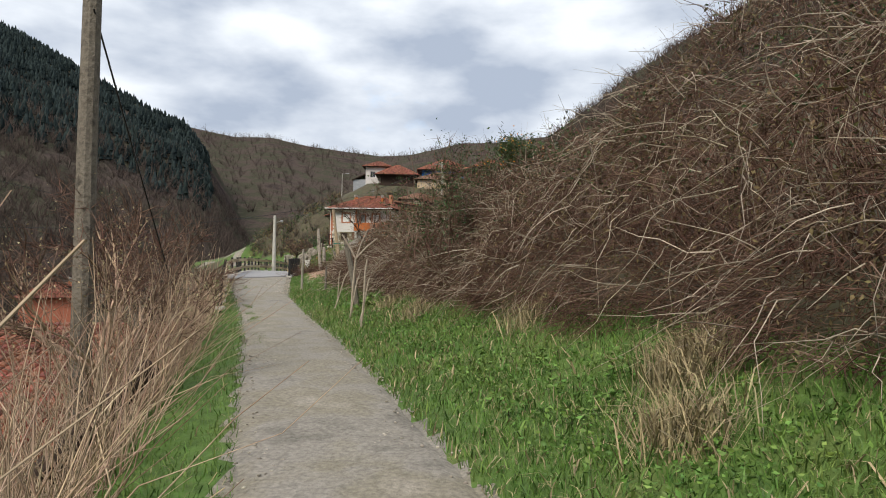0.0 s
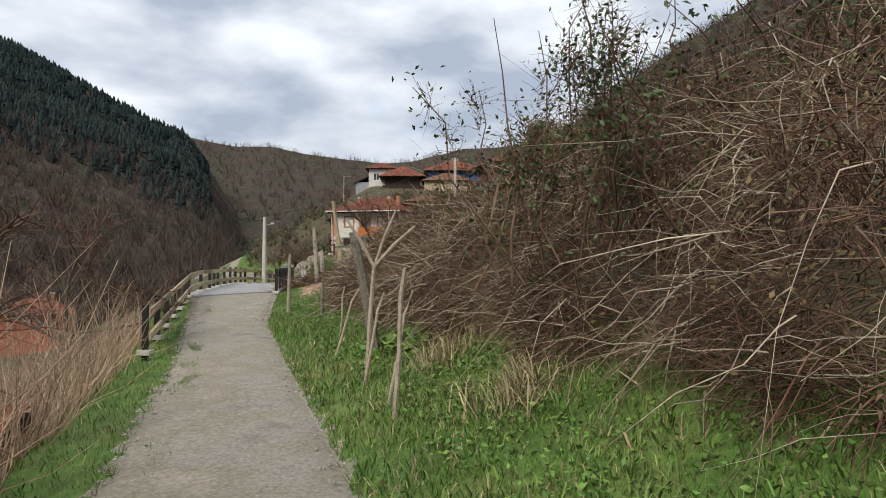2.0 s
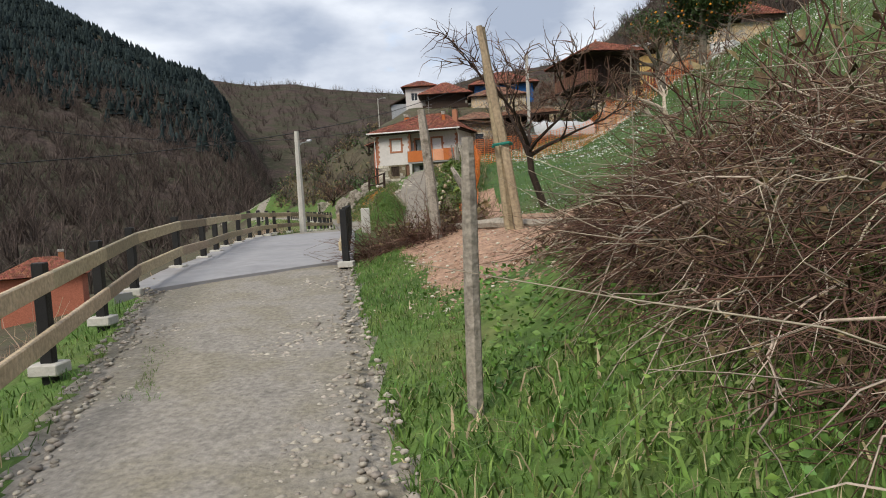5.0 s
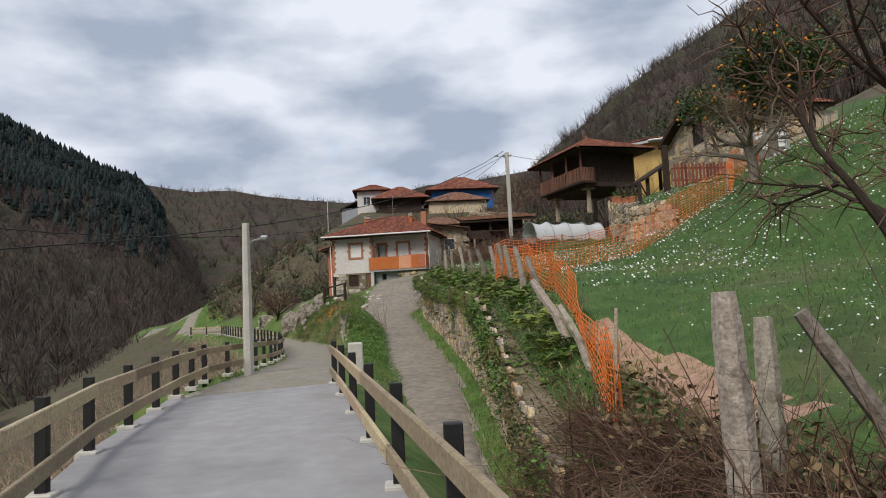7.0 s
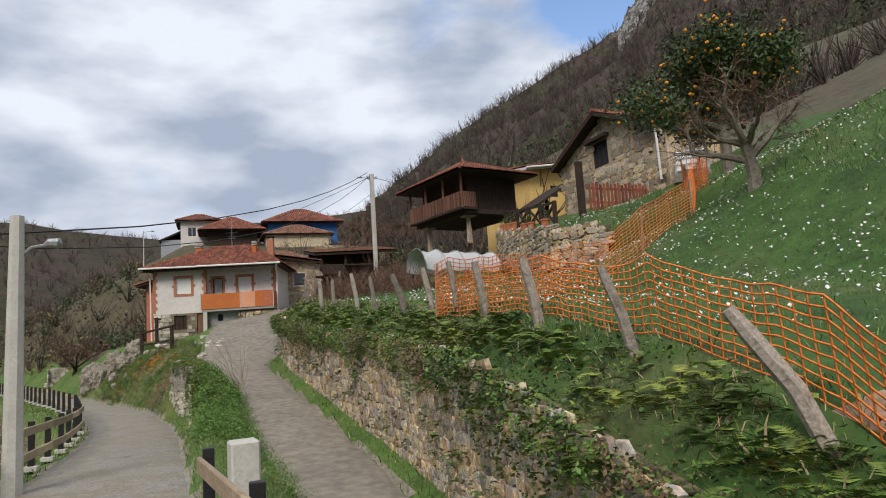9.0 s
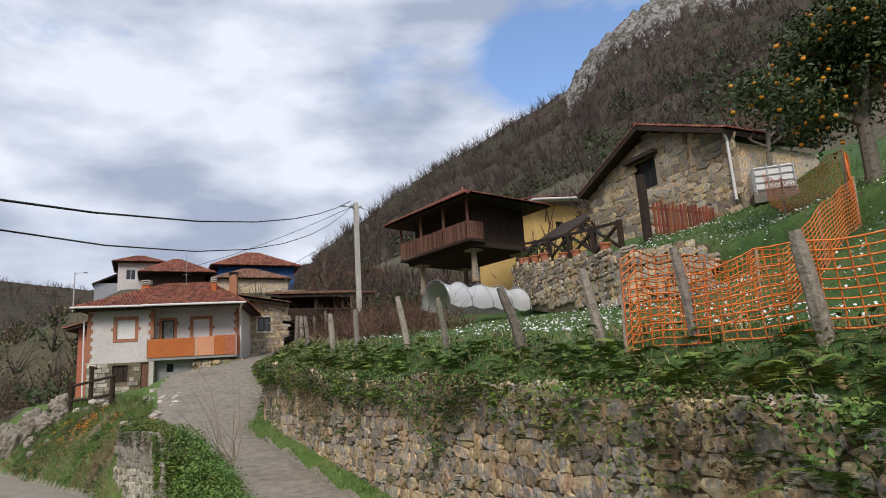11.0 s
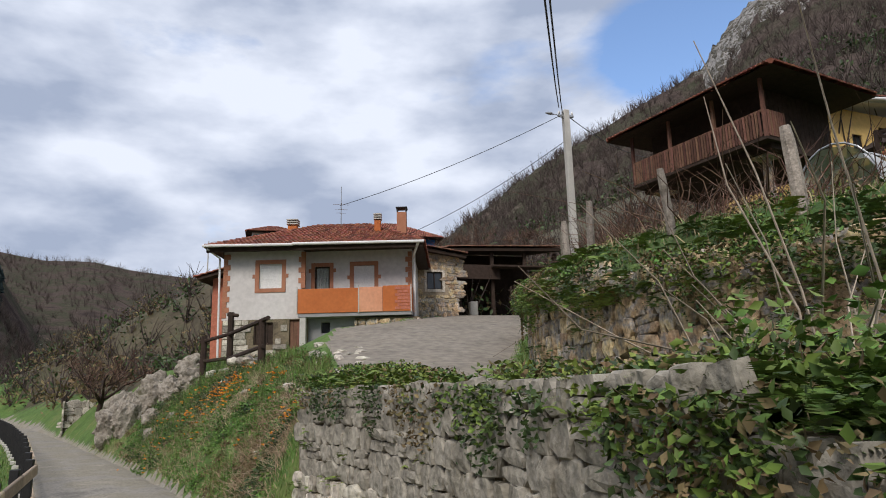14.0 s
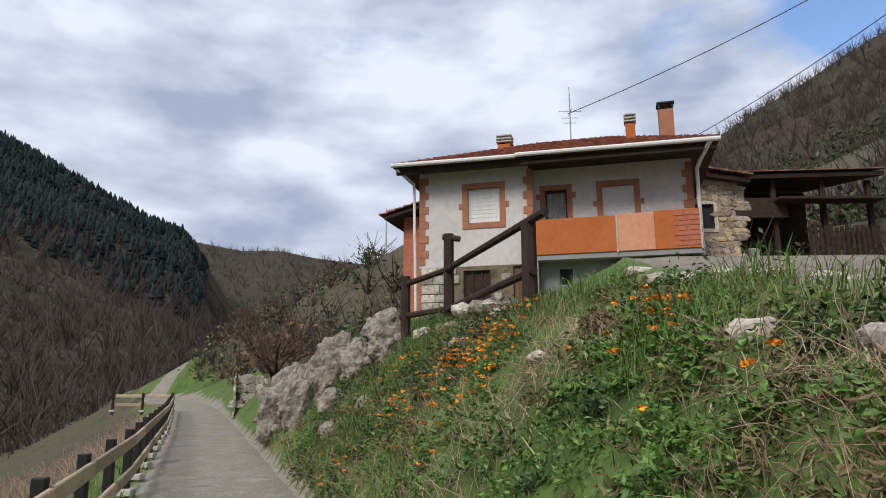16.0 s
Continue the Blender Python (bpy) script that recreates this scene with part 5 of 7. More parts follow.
ribbon_wall(ter, "wall_core", ter_pts, lambda y: float(ter_top(y)) - 0.8, lambda y: float(ter_top(y)) - 0.02, 0.35, M_JOINT)
rubble(ter, "rubble_rest", ter_pts, lambda y: ter_top(y) - 0.75, ter_top, 0.24, 0.13, 0.06, lambda x, y, z: True, STONES, M_STONE_ISL, 77, 250)
M_POT = mat("terracotta_pot", [(0.40, 0.14, 0.07), (0.48, 0.19, 0.10)], 6.0, bump=0.2)
for i, (x, y, s) in enumerate(((7.05, 22.9, 0.17), (6.95, 22.3, 0.2), (6.7, 21.2, 0.15), (6.6, 20.6, 0.16), (6.25, 19.2, 0.17), (7.25, 23.6, 0.14), (7.35, 24.0, 0.13))):
    pot = thing("flower_pot", (x, y, float(ter_top(y))), 0, "terracotta flower pot with a small plant on the wall", "flower pot", "flower pots")
    bm = bmesh.new()
    tube(bm, [(0, 0, 0), (0, 0, s * 0.95), (0, 0, s * 0.96), (0, 0, s * 1.15)], [s * 0.45, s * 0.62, s * 0.7, s * 0.7], 10)
    part("pot", bm, M_POT, pot)
    bm = bmesh.new()
    rp = random.Random(i)
    for k in range(60):
        a, h = rp.uniform(0, 6.28), s * (1.1 + rp.uniform(0, 1.3))
        r = s * rp.uniform(0.1, 0.75)
        p = Vector((math.cos(a) * r, math.sin(a) * r, h))
        q = Vector((rp.uniform(-1, 1), rp.uniform(-1, 1), rp.uniform(-0.3, 1))) * s * 0.2
        w = Vector((-q.y, q.x, 0)) * 0.4
        bm.faces.new([bm.verts.new(p - q), bm.verts.new(p + w), bm.verts.new(p + q), bm.verts.new(p - w)])
    part("plant", bm, M_LEAF, pot)
tr = thing("terrace_rail", (6.6, 21.0, 3.6), 0, "dark wooden cross-braced rail along the terrace", "fence")
o = Vector((6.6, 21.0, 3.6))
stops = [Vector((x + 0.35, y, float(ter_top(y)))) - o for x, y in ((7.3, 24.4), (7.0, 23.3), (6.65, 22.2), (6.4, 21.0), (6.2, 19.9), (5.95, 18.8))]
for p in stops:
    part("post", boxed(p.x - 0.04, p.x + 0.04, p.y - 0.04, p.y + 0.04, p.z - 0.2, p.z + 0.6), M_WOOD_DARK, tr)
for a, b in zip(stops, stops[1:]):
    for za, zb in ((0.56, 0.56), (0.08, 0.54), (0.54, 0.08)):
        bm = bmesh.new()
        beam(bm, a + Vector((0, 0, za)), b + Vector((0, 0, zb)), 0.04, 0.055)
        part("rail", bm, M_WOOD_DARK, tr)
# red palisade in front of the barn
pal = thing("palisade", (7.4, 19.1, 3.86), 4, "red-brown wooden palisade in front of the barn", "fence")
M_PICKET = mat("red_stained_picket", [(0.20, 0.06, 0.035), (0.27, 0.085, 0.05)], 8.0, bump=0.2, per="object")
for k in range(17):
    part("picket", boxed(k * 0.105, k * 0.105 + 0.055, -0.012, 0.012, -0.1, 0.52 + 0.03 * (k % 3)), M_PICKET, pal)
for z in (0.15, 0.48):
    part("rail", boxed(-0.05, 1.85, 0.012, 0.04, z - 0.08, z - 0.03), M_PICKET, pal)
part("gate_post", boxed(-0.3, -0.15, -0.06, 0.06, -0.3, 1.05, 0.01), M_WOOD_DARK, pal)
part("gate_post", boxed(1.86, 1.98, -0.06, 0.06, -0.3, 0.8, 0.01), M_PICKET, pal)
tank = thing("water_tank", (9.25, 18.3, float(ground_z(9.5, 18.1)) + 0.1), -40, "white plastic water tank in a metal cage", "tank")
part("body", boxed(0, 0.75, 0, 0.6, 0.1, 0.62, 0.04), M_WHITE, tank)
for k in range(4):
    part("cage_bar", boxed(-0.02, 0.77, -0.02, -0.005, 0.15 + k * 0.14, 0.17 + k * 0.14), M_METAL, tank)
    part("cage_bar", boxed(0.02 + k * 0.235, 0.04 + k * 0.235, -0.035, -0.02, 0.05, 0.66), M_METAL, tank)
part("pallet", boxed(-0.03, 0.78, -0.03, 0.63, -0.1, 0.1), M_WOOD_GREY, tank)

# polythene tunnel in the garden
tun = thing("polytunnel", (4.0, 21.4, 2.75), 20, "low garden tunnel of torn white polythene on hoops", "polytunnel")
verts, faces = [], []
rnd = random.Random(6)
for i in range(13):
    for k in range(11):
        a = math.pi * k / 10
        r = 0.42 * (1 + 0.05 * rnd.uniform(-1, 1))
        verts.append((i * 0.21 + 0.02 * rnd.uniform(-1, 1), 0.35 - math.cos(a) * r, math.sin(a) * r * 1.25 - (0.05 if i % 3 else 0)))
for i in range(12):
    for k in range(10):
        a = i * 11 + k
        faces.append((a, a + 1, a + 12, a + 11))
mesh_of("film", verts, faces, M_FILM, tun, smooth=True)
for i in (0, 3, 6, 9, 12):
    bm = bmesh.new()
    tube(bm, [(i * 0.21, 0.35 - math.cos(math.pi * k / 10) * 0.43, math.sin(math.pi * k / 10) * 0.55) for k in range(11)], [0.012] * 11, 5)
    part("hoop", bm, M_METAL, tun)

# ---- plants ----
RNG = np.random.default_rng(12)


def soup(name, verts, tris, material, parent=None, label="", category="", group="", kind="stuff"):
    """Many small pieces as one mesh, from arrays of corners and triangles."""
    verts, tris = np.asarray(verts, dtype=np.float32), np.asarray(tris, dtype=np.int32)
    me = bpy.data.meshes.new(name)
    me.vertices.add(len(verts))
    me.vertices.foreach_set("co", verts.ravel())
    me.loops.add(tris.size)
    me.loops.foreach_set("vertex_index", tris.ravel())
    me.polygons.add(len(tris))
    me.polygons.foreach_set("loop_start", np.arange(0, tris.size, 3, dtype=np.int32))
    me.polygons.foreach_set("loop_total", np.full(len(tris), 3, dtype=np.int32))
    me.materials.append(material)
    me.update(calc_edges=True)
    ob = new(name, me)
    if parent is not None:
        ob.parent = parent
        ob.matrix_parent_inverse = parent.matrix_world.inverted()
    return tagged(ob, label, category, group, kind)


def unit(v):
    return v / np.maximum(1e-6, np.linalg.norm(v, axis=-1, keepdims=True))


def twig_arrays(base, way, length, radius, bend=0.35, droop=0.0, rings=5):
    """Bent, tapered three-sided twigs."""
    n = len(base)
    way = unit(way)
    side = unit(np.cross(way, RNG.normal(size=(n, 3))))
    f = np.linspace(0, 1, rings)[None, :, None]
    length, radius = np.asarray(length).reshape(-1, 1, 1), np.asarray(radius).reshape(-1, 1, 1)
    curve = base[:, None] + way[:, None] * f * length + side[:, None] * (f ** 2) * length * bend * RNG.normal(size=(n, 1, 1)) + np.array([0, 0, -1.0]) * (f ** 2) * length * droop
    curve[:, 1:-1] += RNG.normal(size=(n, rings - 2, 3)) * length * 0.035
    up = np.cross(side, way)
    out = []
    for k in range(3):
        a = 2 * math.pi * k / 3
        out.append(curve + (side * math.cos(a) + up * math.sin(a))[:, None] * radius * (1 - 0.75 * f))
    v = np.stack(out, 2).reshape(n, rings * 3, 3)
    t = []
    for r in range(rings - 1):
        for k in range(3):
            a, b = r * 3 + k, r * 3 + (k + 1) % 3
            t += [(a, b, b + 3), (a, b + 3, a + 3)]
    t = np.array(t)
    tris = (np.arange(n)[:, None, None] * rings * 3 + t[None]).reshape(-1, 3)
    return v.reshape(-1, 3), tris


def leaf_arrays(at, size, flat=0.0, slim=0.5):
    """Small folded leaves, two triangles each side of a rib."""
    n = len(at)
    d = RNG.normal(size=(n, 3))
    d[:, 2] *= 1 - flat
    d = unit(d)
    w = unit(np.cross(d, RNG.normal(size=(n, 3)) + np.array([0, 0, 2.0 * flat])))
    up = np.cross(d, w)
    size = np.asarray(size).reshape(-1, 1)
    v = np.stack([at - d * size * 0.5, at + w * size * slim * 0.5 + up * size * 0.12, at + d * size * 0.5, at - w * size * slim * 0.5 + up * size * 0.12], 1)
    t = np.array([(0, 1, 2), (0, 2, 3)])
    return v.reshape(-1, 3), (np.arange(n)[:, None, None] * 4 + t[None]).reshape(-1, 3)


def blade_arrays(x, y, z, h, lean=0.5, wide=0.042):
    """Bent grass blades."""
    n = len(x)
    a = RNG.uniform(0, 2 * math.pi, n)
    out = np.stack([np.cos(a), np.sin(a), np.zeros(n)], 1)
    b = RNG.uniform(0, 2 * math.pi, n)
    wd = np.stack([np.cos(b), np.sin(b), np.zeros(n)], 1)
    base = np.stack([x, y, z], 1)
    h = np.asarray(h).reshape(-1, 1)
    ln = RNG.uniform(0.1, 1, (n, 1)) * lean
    mid = base + np.array([0, 0, 0.62]) * h + out * h * ln * 0.4
    tip = base + np.array([0, 0, 1.0]) * h * (1 - 0.35 * ln) + out * h * ln * 1.1
    w = wide * h * RNG.uniform(0.6, 1.4, (n, 1))
    v = np.stack([base - wd * w, base + wd * w, mid + wd * w * 0.7, mid - wd * w * 0.7, tip], 1)
    t = np.array([(0, 1, 2), (0, 2, 3), (3, 2, 4)])
    return v.reshape(-1, 3), (np.arange(n)[:, None, None] * 5 + t[None]).reshape(-1, 3)


def joined(*arrays):
    vs, ts, k = [], [], 0
    for v, t in arrays:
        vs.append(v)
        ts.append(t + k)
        k += len(v)
    return np.concatenate(vs), np.concatenate(ts)


def clumped(n, scale, x, y, keep=0.5):
    """Mask that gathers scattered plants into tufts."""
    f = np.sin(x * scale * 1.7 + 1.3 * np.sin(y * scale)) * np.sin(y * scale * 1.3 + 1.7 * np.sin(x * scale * 0.8)) * 0.5 + 0.5
    return RNG.uniform(0, 1, n) < keep + (1 - keep) * f


# grass on the verges, banks and meadow
def verge(name, label, y0, y1, left, right, n, h0, h1, straw=0.06, keep=0.35, lean=1.25, lift=0.0):
    y = RNG.uniform(y0, y1, n)
    x = left(y) + RNG.uniform(0, 1, n) * (right(y) - left(y))
    m = clumped(n, 3.1, x, y, keep)
    x, y = x[m], y[m]
    z = heights(x, y) - 0.01 + lift
    h = RNG.uniform(h0, h1, len(x)) * (0.6 + 0.8 * RNG.random(len(x)) ** 2)
    dry = RNG.random(len(x)) < straw
    soup(name, *blade_arrays(x[~dry], y[~dry], z[~dry], h[~dry], lean), M_BLADE, label=label, category="grass")
    if dry.any():
        soup(name, *blade_arrays(x[dry], y[dry], z[dry], h[dry] * 1.15, lean * 1.2, 0.04), M_STRAW, label="dry straw-coloured grass among the green", category="grass")


def p_left(y):
    return path_x(y) - path_w(y)


def p_right(y):
    return path_x(y) + path_w(y)


verge("grass", "rough green grass on the verge under the hedge", -16.5, -0.6, lambda y: p_right(y) - 0.03, lambda y: p_right(y) + 1.75, 130000, 0.04, 0.095, 0.12)
verge("grass", "green grass along the outer edge of the track", -16.5, 1.8, lambda y: p_left(y) - 0.75, lambda y: p_left(y) + 0.04, 30000, 0.035, 0.075, 0.05)
for y0, y1, k in ((-6.3, -5.3, 1500), (-4.95, -4.35, 1300), (-3.95, -3.4, 1100), (-2.4, -1.6, 500), (-0.6, 0.3, 900), (-8.6, -7.4, 500)):
    verge("grass", "low yellow-green tuft growing in the track", y0, y1, lambda y: path_x(y) - 0.43 - 0.05 * np.sin(y * 5), lambda y: path_x(y) - 0.27 + 0.05 * np.sin(y * 7), k, 0.012, 0.034, 0.0, 0.05, 1.4, lift=0.06)
verge("grass", "grass edge beside the dug plot", -0.6, 2.9, lambda y: p_right(y) - 0.02, lambda y: p_right(y) + 0.5 + 0.06 * np.sin(y * 9) + 0.04 * np.sin(y * 23), 24000, 0.02, 0.05)
verge("grass", "grass strip at the foot of the tall wall", 6, 30, lambda y: wall_x(y) - 0.46, lambda y: wall_x(y) - 0.14, 8000, 0.04, 0.1)
verge("grass", "rough grass on the bank between path and lane", 11, 21, lambda y: p_right(y) - 0.02, road_left, 36000, 0.025, 0.06, 0.2)
verge("grass", "rough grass and weeds on the bank below the house", 20.5, 31, lambda y: p_right(y) - 0.02, lambda y: np.minimum(bank_x(y) + 0.9, road_left(y) - 0.06), 20000, 0.03, 0.07, 0.35)
verge("grass", "grass along the lower path's outer edge", 11, 40, lambda y: p_left(y) - 0.6, lambda y: p_left(y) + 0.03, 12000, 0.05, 0.12, 0.1)
verge("grass", "long grass along the top of the tall wall", 6.5, 30, lambda y: wall_x(y) - 0.05, lambda y: wall_x(y) + 0.7, 20000, 0.04, 0.11, 0.5)
verge("grass", "short green meadow grass on the slope", 4.6, 23, lambda y: wall_x(y) + np.where(y < 7.8, 0.75, 0.5), lambda y: wall_x(y) + 5.4, 85000, 0.03, 0.065, 0.03, 0.5)
verge("grass", "meadow grass behind the dug plot", 1.6, 4.8, lambda y: np.maximum(1.2 + (3.85 - y) / 0.75, 1.6), lambda y: 0 * y + 8.0, 30000, 0.03, 0.06, 0.03, 0.5)
verge("grass", "short green meadow grass on the upper slope", 4.0, 20, lambda y: wall_x(y) + 5.0, lambda y: wall_x(y) + 11.0, 40000, 0.06, 0.12, 0.03, 0.5)
n = 17000
y = RNG.uniform(2.5, 19, n)
x = np.where(y < 4.8, np.maximum(1.2 + (4.0 - y) / 0.75, 1.7), meadow_x(y) + np.where(y < 7.8, 0.8, 0.5)) + RNG.uniform(0, 1, n) ** 0.8 * 7.5
m = clumped(n, 1.1, x, y, 0.12)
x, y = x[m], y[m]
at = np.stack([x, y, heights(x, y) + RNG.uniform(0.05, 0.09, len(x))], 1)
v, t = leaf_arrays(at, np.where(y < 9, 0.022, 0.034), flat=0.85, slim=1.0)
soup("daisies", v, t, M_DAISY, label="white daisies scattered over the meadow", category="flowers")

for cx, cy, k in ((5.45, -12.1, 700), (5.2, -12.7, 500), (4.9, -9.9, 250), (3.9, -7.6, 300), (3.55, -6.3, 250)):
    x, y = RNG.normal(cx, 0.12, k), RNG.normal(cy, 0.12, k)
    soup("grass", *blade_arrays(x, y, heights(x, y) - 0.01, RNG.uniform(0.15, 0.32, k), 1.3, 0.014), M_STRAW, label="arching tuft of bleached dry grass", category="grass")

# bramble hedge along the track
ny = 17000
y = RNG.uniform(-17.5, 0.9, ny)


def hedge_h(y):
    return along(y, (-18, 2.0), (-12, 1.9), (-10, 1.75), (-8.8, 1.5), (-7.6, 1.25), (-6.5, 1.0), (-5, 1.05), (-3, 0.8), (-1, 0.6), (0.5, 0.35), (1.0, 0.2)) * (1 + 0.16 * np.sin(y * 2.3) + 0.1 * np.sin(y * 5.1 + 1))


def hedge_front(y):
    return p_right(y) + along(y, (-18, 1.5), (-11, 1.42), (-8, 1.28), (-6, 1.18), (-4, 1.08), (-2, 0.92), (1, 1.0)) + 0.1 * np.sin(y * 3.7)


def hedge_points(n, y0, y1, shell=0.5):
    y = RNG.uniform(y0, y1, n)
    a = RNG.uniform(0.02, 1.0, n) * math.pi * 0.62
    lump = np.array([bump_noise(p, q * 1.6, 0.9, 6.0) + 0.6 * bump_noise(p, q * 2.4, 2.3, 2.0) for p, q in zip(y, a)])
    r = (shell + (1 - shell) * np.sqrt(RNG.random(n))) * (1 + 0.24 * lump)
    wide = 1.5
    x = hedge_front(y) + wide * (1 - np.cos(a) * r)
    z = heights(x, y) + hedge_h(y) * np.sin(a) * r
    return np.stack([x, y, z], 1), a


hedge = thing("bramble_hedge", (4.4, -7.0, 0.0), 0, "dense leafless brown bramble hedge with pale dead canes", "hedge")
base, a = hedge_points(27000, -17.5, 0.9, 0.7)
way = np.stack([-np.cos(a) * 0.7, RNG.normal(size=len(a)) * 0.8, np.sin(a) * 0.7 - 0.1], 1) + RNG.normal(size=(len(a), 3)) * 0.55
soup("cane", *twig_arrays(base, way, RNG.uniform(0.14, 0.42, len(a)), RNG.uniform(0.002, 0.0046, len(a)), 0.7, 0.35, 4), M_TWIG, hedge)
base, a = hedge_points(3600, -17.5, 0.9, 0.85)
way = np.stack([-np.cos(a), RNG.normal(size=len(a)), np.sin(a) * 0.5 - 0.2], 1) + RNG.normal(size=(len(a), 3)) * 0.5
soup("dead_cane", *twig_arrays(base, way, RNG.uniform(0.2, 0.7, len(a)), RNG.uniform(0.0025, 0.0062, len(a)), 0.7, 0.4), M_TWIG_PALE, hedge)
base, a = hedge_points(30000, -17.5, 0.9, 0.75)
soup("dry_leaf", *leaf_arrays(base, RNG.uniform(0.018, 0.042, len(a))), M_LEAF_DRY, hedge)
base, a = hedge_points(16000, -17.5, 0.2, 0.82)
m = (a > 0.55) & clumped(len(a), 1.9, base[:, 1], base[:, 2], 0.2)
soup("green_leaf", *leaf_arrays(base[m], RNG.uniform(0.02, 0.045, m.sum())), M_LEAF_DARK, hedge)
# low skirt of canes that bends down to the verge
k_ = 9000
yy = RNG.uniform(-17.5, 0.4, k_)
xx = hedge_front(yy) + 0.02 + RNG.random(k_) * 0.5
base = np.stack([xx, yy, heights(xx, yy) + RNG.random(k_) * (0.12 + (xx - hedge_front(yy)) * 1.1)], 1)
way = np.stack([-0.4 - RNG.random(k_), RNG.normal(size=k_), RNG.normal(size=k_) * 0.6], 1)
soup("cane", *twig_arrays(base, way, RNG.uniform(0.12, 0.35, k_), RNG.uniform(0.002, 0.0045, k_), 0.5, 0.3), M_TWIG, hedge)
soup("dry_leaf", *leaf_arrays(base + RNG.normal(size=(k_, 3)) * np.array([0.06, 0.05, 0.02]), RNG.uniform(0.016, 0.036, k_)), M_LEAF_DRY, hedge)
# solid inner shell, coloured dark to stand in for shade behind the canes
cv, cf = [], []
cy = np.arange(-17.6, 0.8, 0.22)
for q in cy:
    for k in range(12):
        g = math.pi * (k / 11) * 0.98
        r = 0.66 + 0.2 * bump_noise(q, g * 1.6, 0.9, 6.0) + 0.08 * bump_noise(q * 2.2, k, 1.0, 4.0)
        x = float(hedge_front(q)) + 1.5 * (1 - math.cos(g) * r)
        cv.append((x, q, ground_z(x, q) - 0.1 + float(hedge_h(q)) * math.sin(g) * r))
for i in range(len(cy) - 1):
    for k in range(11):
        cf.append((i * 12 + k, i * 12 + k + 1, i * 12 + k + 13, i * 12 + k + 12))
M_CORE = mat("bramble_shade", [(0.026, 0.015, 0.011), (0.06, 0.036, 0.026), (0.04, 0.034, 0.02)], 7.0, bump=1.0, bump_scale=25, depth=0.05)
mesh_of("shade_shell", cv, cf, M_CORE, hedge)["kind"] = "stuff"
# upright evergreen shoots that stand out of its top
y = np.concatenate([RNG.uniform(-16, -1, 35), RNG.uniform(-9.5, -6.8, 25)])
x = hedge_front(y) + RNG.uniform(0.7, 1.8, 60)
z = heights(x, y) + hedge_h(y) * 0.8
base = np.stack([x, y, z], 1)
way = np.stack([RNG.normal(size=60) * 0.35, RNG.normal(size=60) * 0.35, np.ones(60)], 1)
ln = RNG.uniform(0.3, 0.75, 60)
soup("shoot", *twig_arrays(base, way, ln, np.full(60, 0.008), 0.25, 0.0, 6), M_TWIG, hedge)
f = RNG.random((60, 26, 1)) ** 0.7
at = (base[:, None] + unit(way)[:, None] * f * ln[:, None, None] + RNG.normal(size=(60, 26, 3)) * 0.05).reshape(-1, 3)
soup("shoot_leaf", *leaf_arrays(at, RNG.uniform(0.03, 0.065, len(at))), M_LEAF_DARK, hedge)

# tall leafy evergreen shrub that stands over the hedge
k_ = 28
base = np.stack([RNG.normal(4.3, 0.34, k_), RNG.normal(-7.2, 0.45, k_), np.zeros(k_)], 1)
base[:, 2] = heights(base[:, 0], base[:, 1]) + 0.6
way = np.stack([RNG.normal(size=k_) * 0.28 - 0.08, RNG.normal(size=k_) * 0.28, np.ones(k_)], 1)
ln = RNG.uniform(0.7, 1.5, k_)
shrub = thing("evergreen_shrub", (4.3, -7.2, ground_z(4.3, -7.2)), 0, "tall sparse evergreen shrub with small dark leaves over the hedge", "shrub")
soup("stem", *twig_arrays(base, way, ln, np.full(k_, 0.011), 0.2, 0.0, 6), M_TWIG, shrub)
f = RNG.random((k_, 60, 1)) ** 0.6
at = (base[:, None] + unit(way)[:, None] * f * ln[:, None, None]).reshape(-1, 3)
soup("side_twig", *twig_arrays(at, RNG.normal(size=(len(at), 3)) + np.array([0, 0, 0.5]), RNG.uniform(0.06, 0.2, len(at)), np.full(len(at), 0.0022), 0.4, 0.0, 3), M_TWIG, shrub)
soup("leaf", *leaf_arrays(np.repeat(at, 2, 0) + RNG.normal(size=(len(at) * 2, 3)) * 0.07, RNG.uniform(0.02, 0.045, len(at) * 2)), M_LEAF_DARK, shrub)

# brush on the slope above the hedge
n = 9000
y = RNG.uniform(-18, 2, n)
x = p_right(y) + 2.4 + RNG.uniform(0, 1, n) ** 1.5 * 16
base = np.stack([x, y, heights(x, y)], 1)
soup("brush", *twig_arrays(base, np.stack([RNG.normal(size=n) * 0.5, RNG.normal(size=n) * 0.5, np.ones(n)], 1), RNG.uniform(0.4, 1.5, n), RNG.uniform(0.006, 0.014, n), 0.4, 0.1), M_TWIG, label="bare brown brush on the slope above the hedge", category="brush")
at = base + np.stack([RNG.normal(size=n) * 0.3, RNG.normal(size=n) * 0.3, RNG.uniform(0.1, 0.9, n)], 1)
soup("brush_leaf", *leaf_arrays(at, RNG.uniform(0.06, 0.14, n)), M_LEAF_DRY, label="withered leaves on the brush of the slope", category="brush")

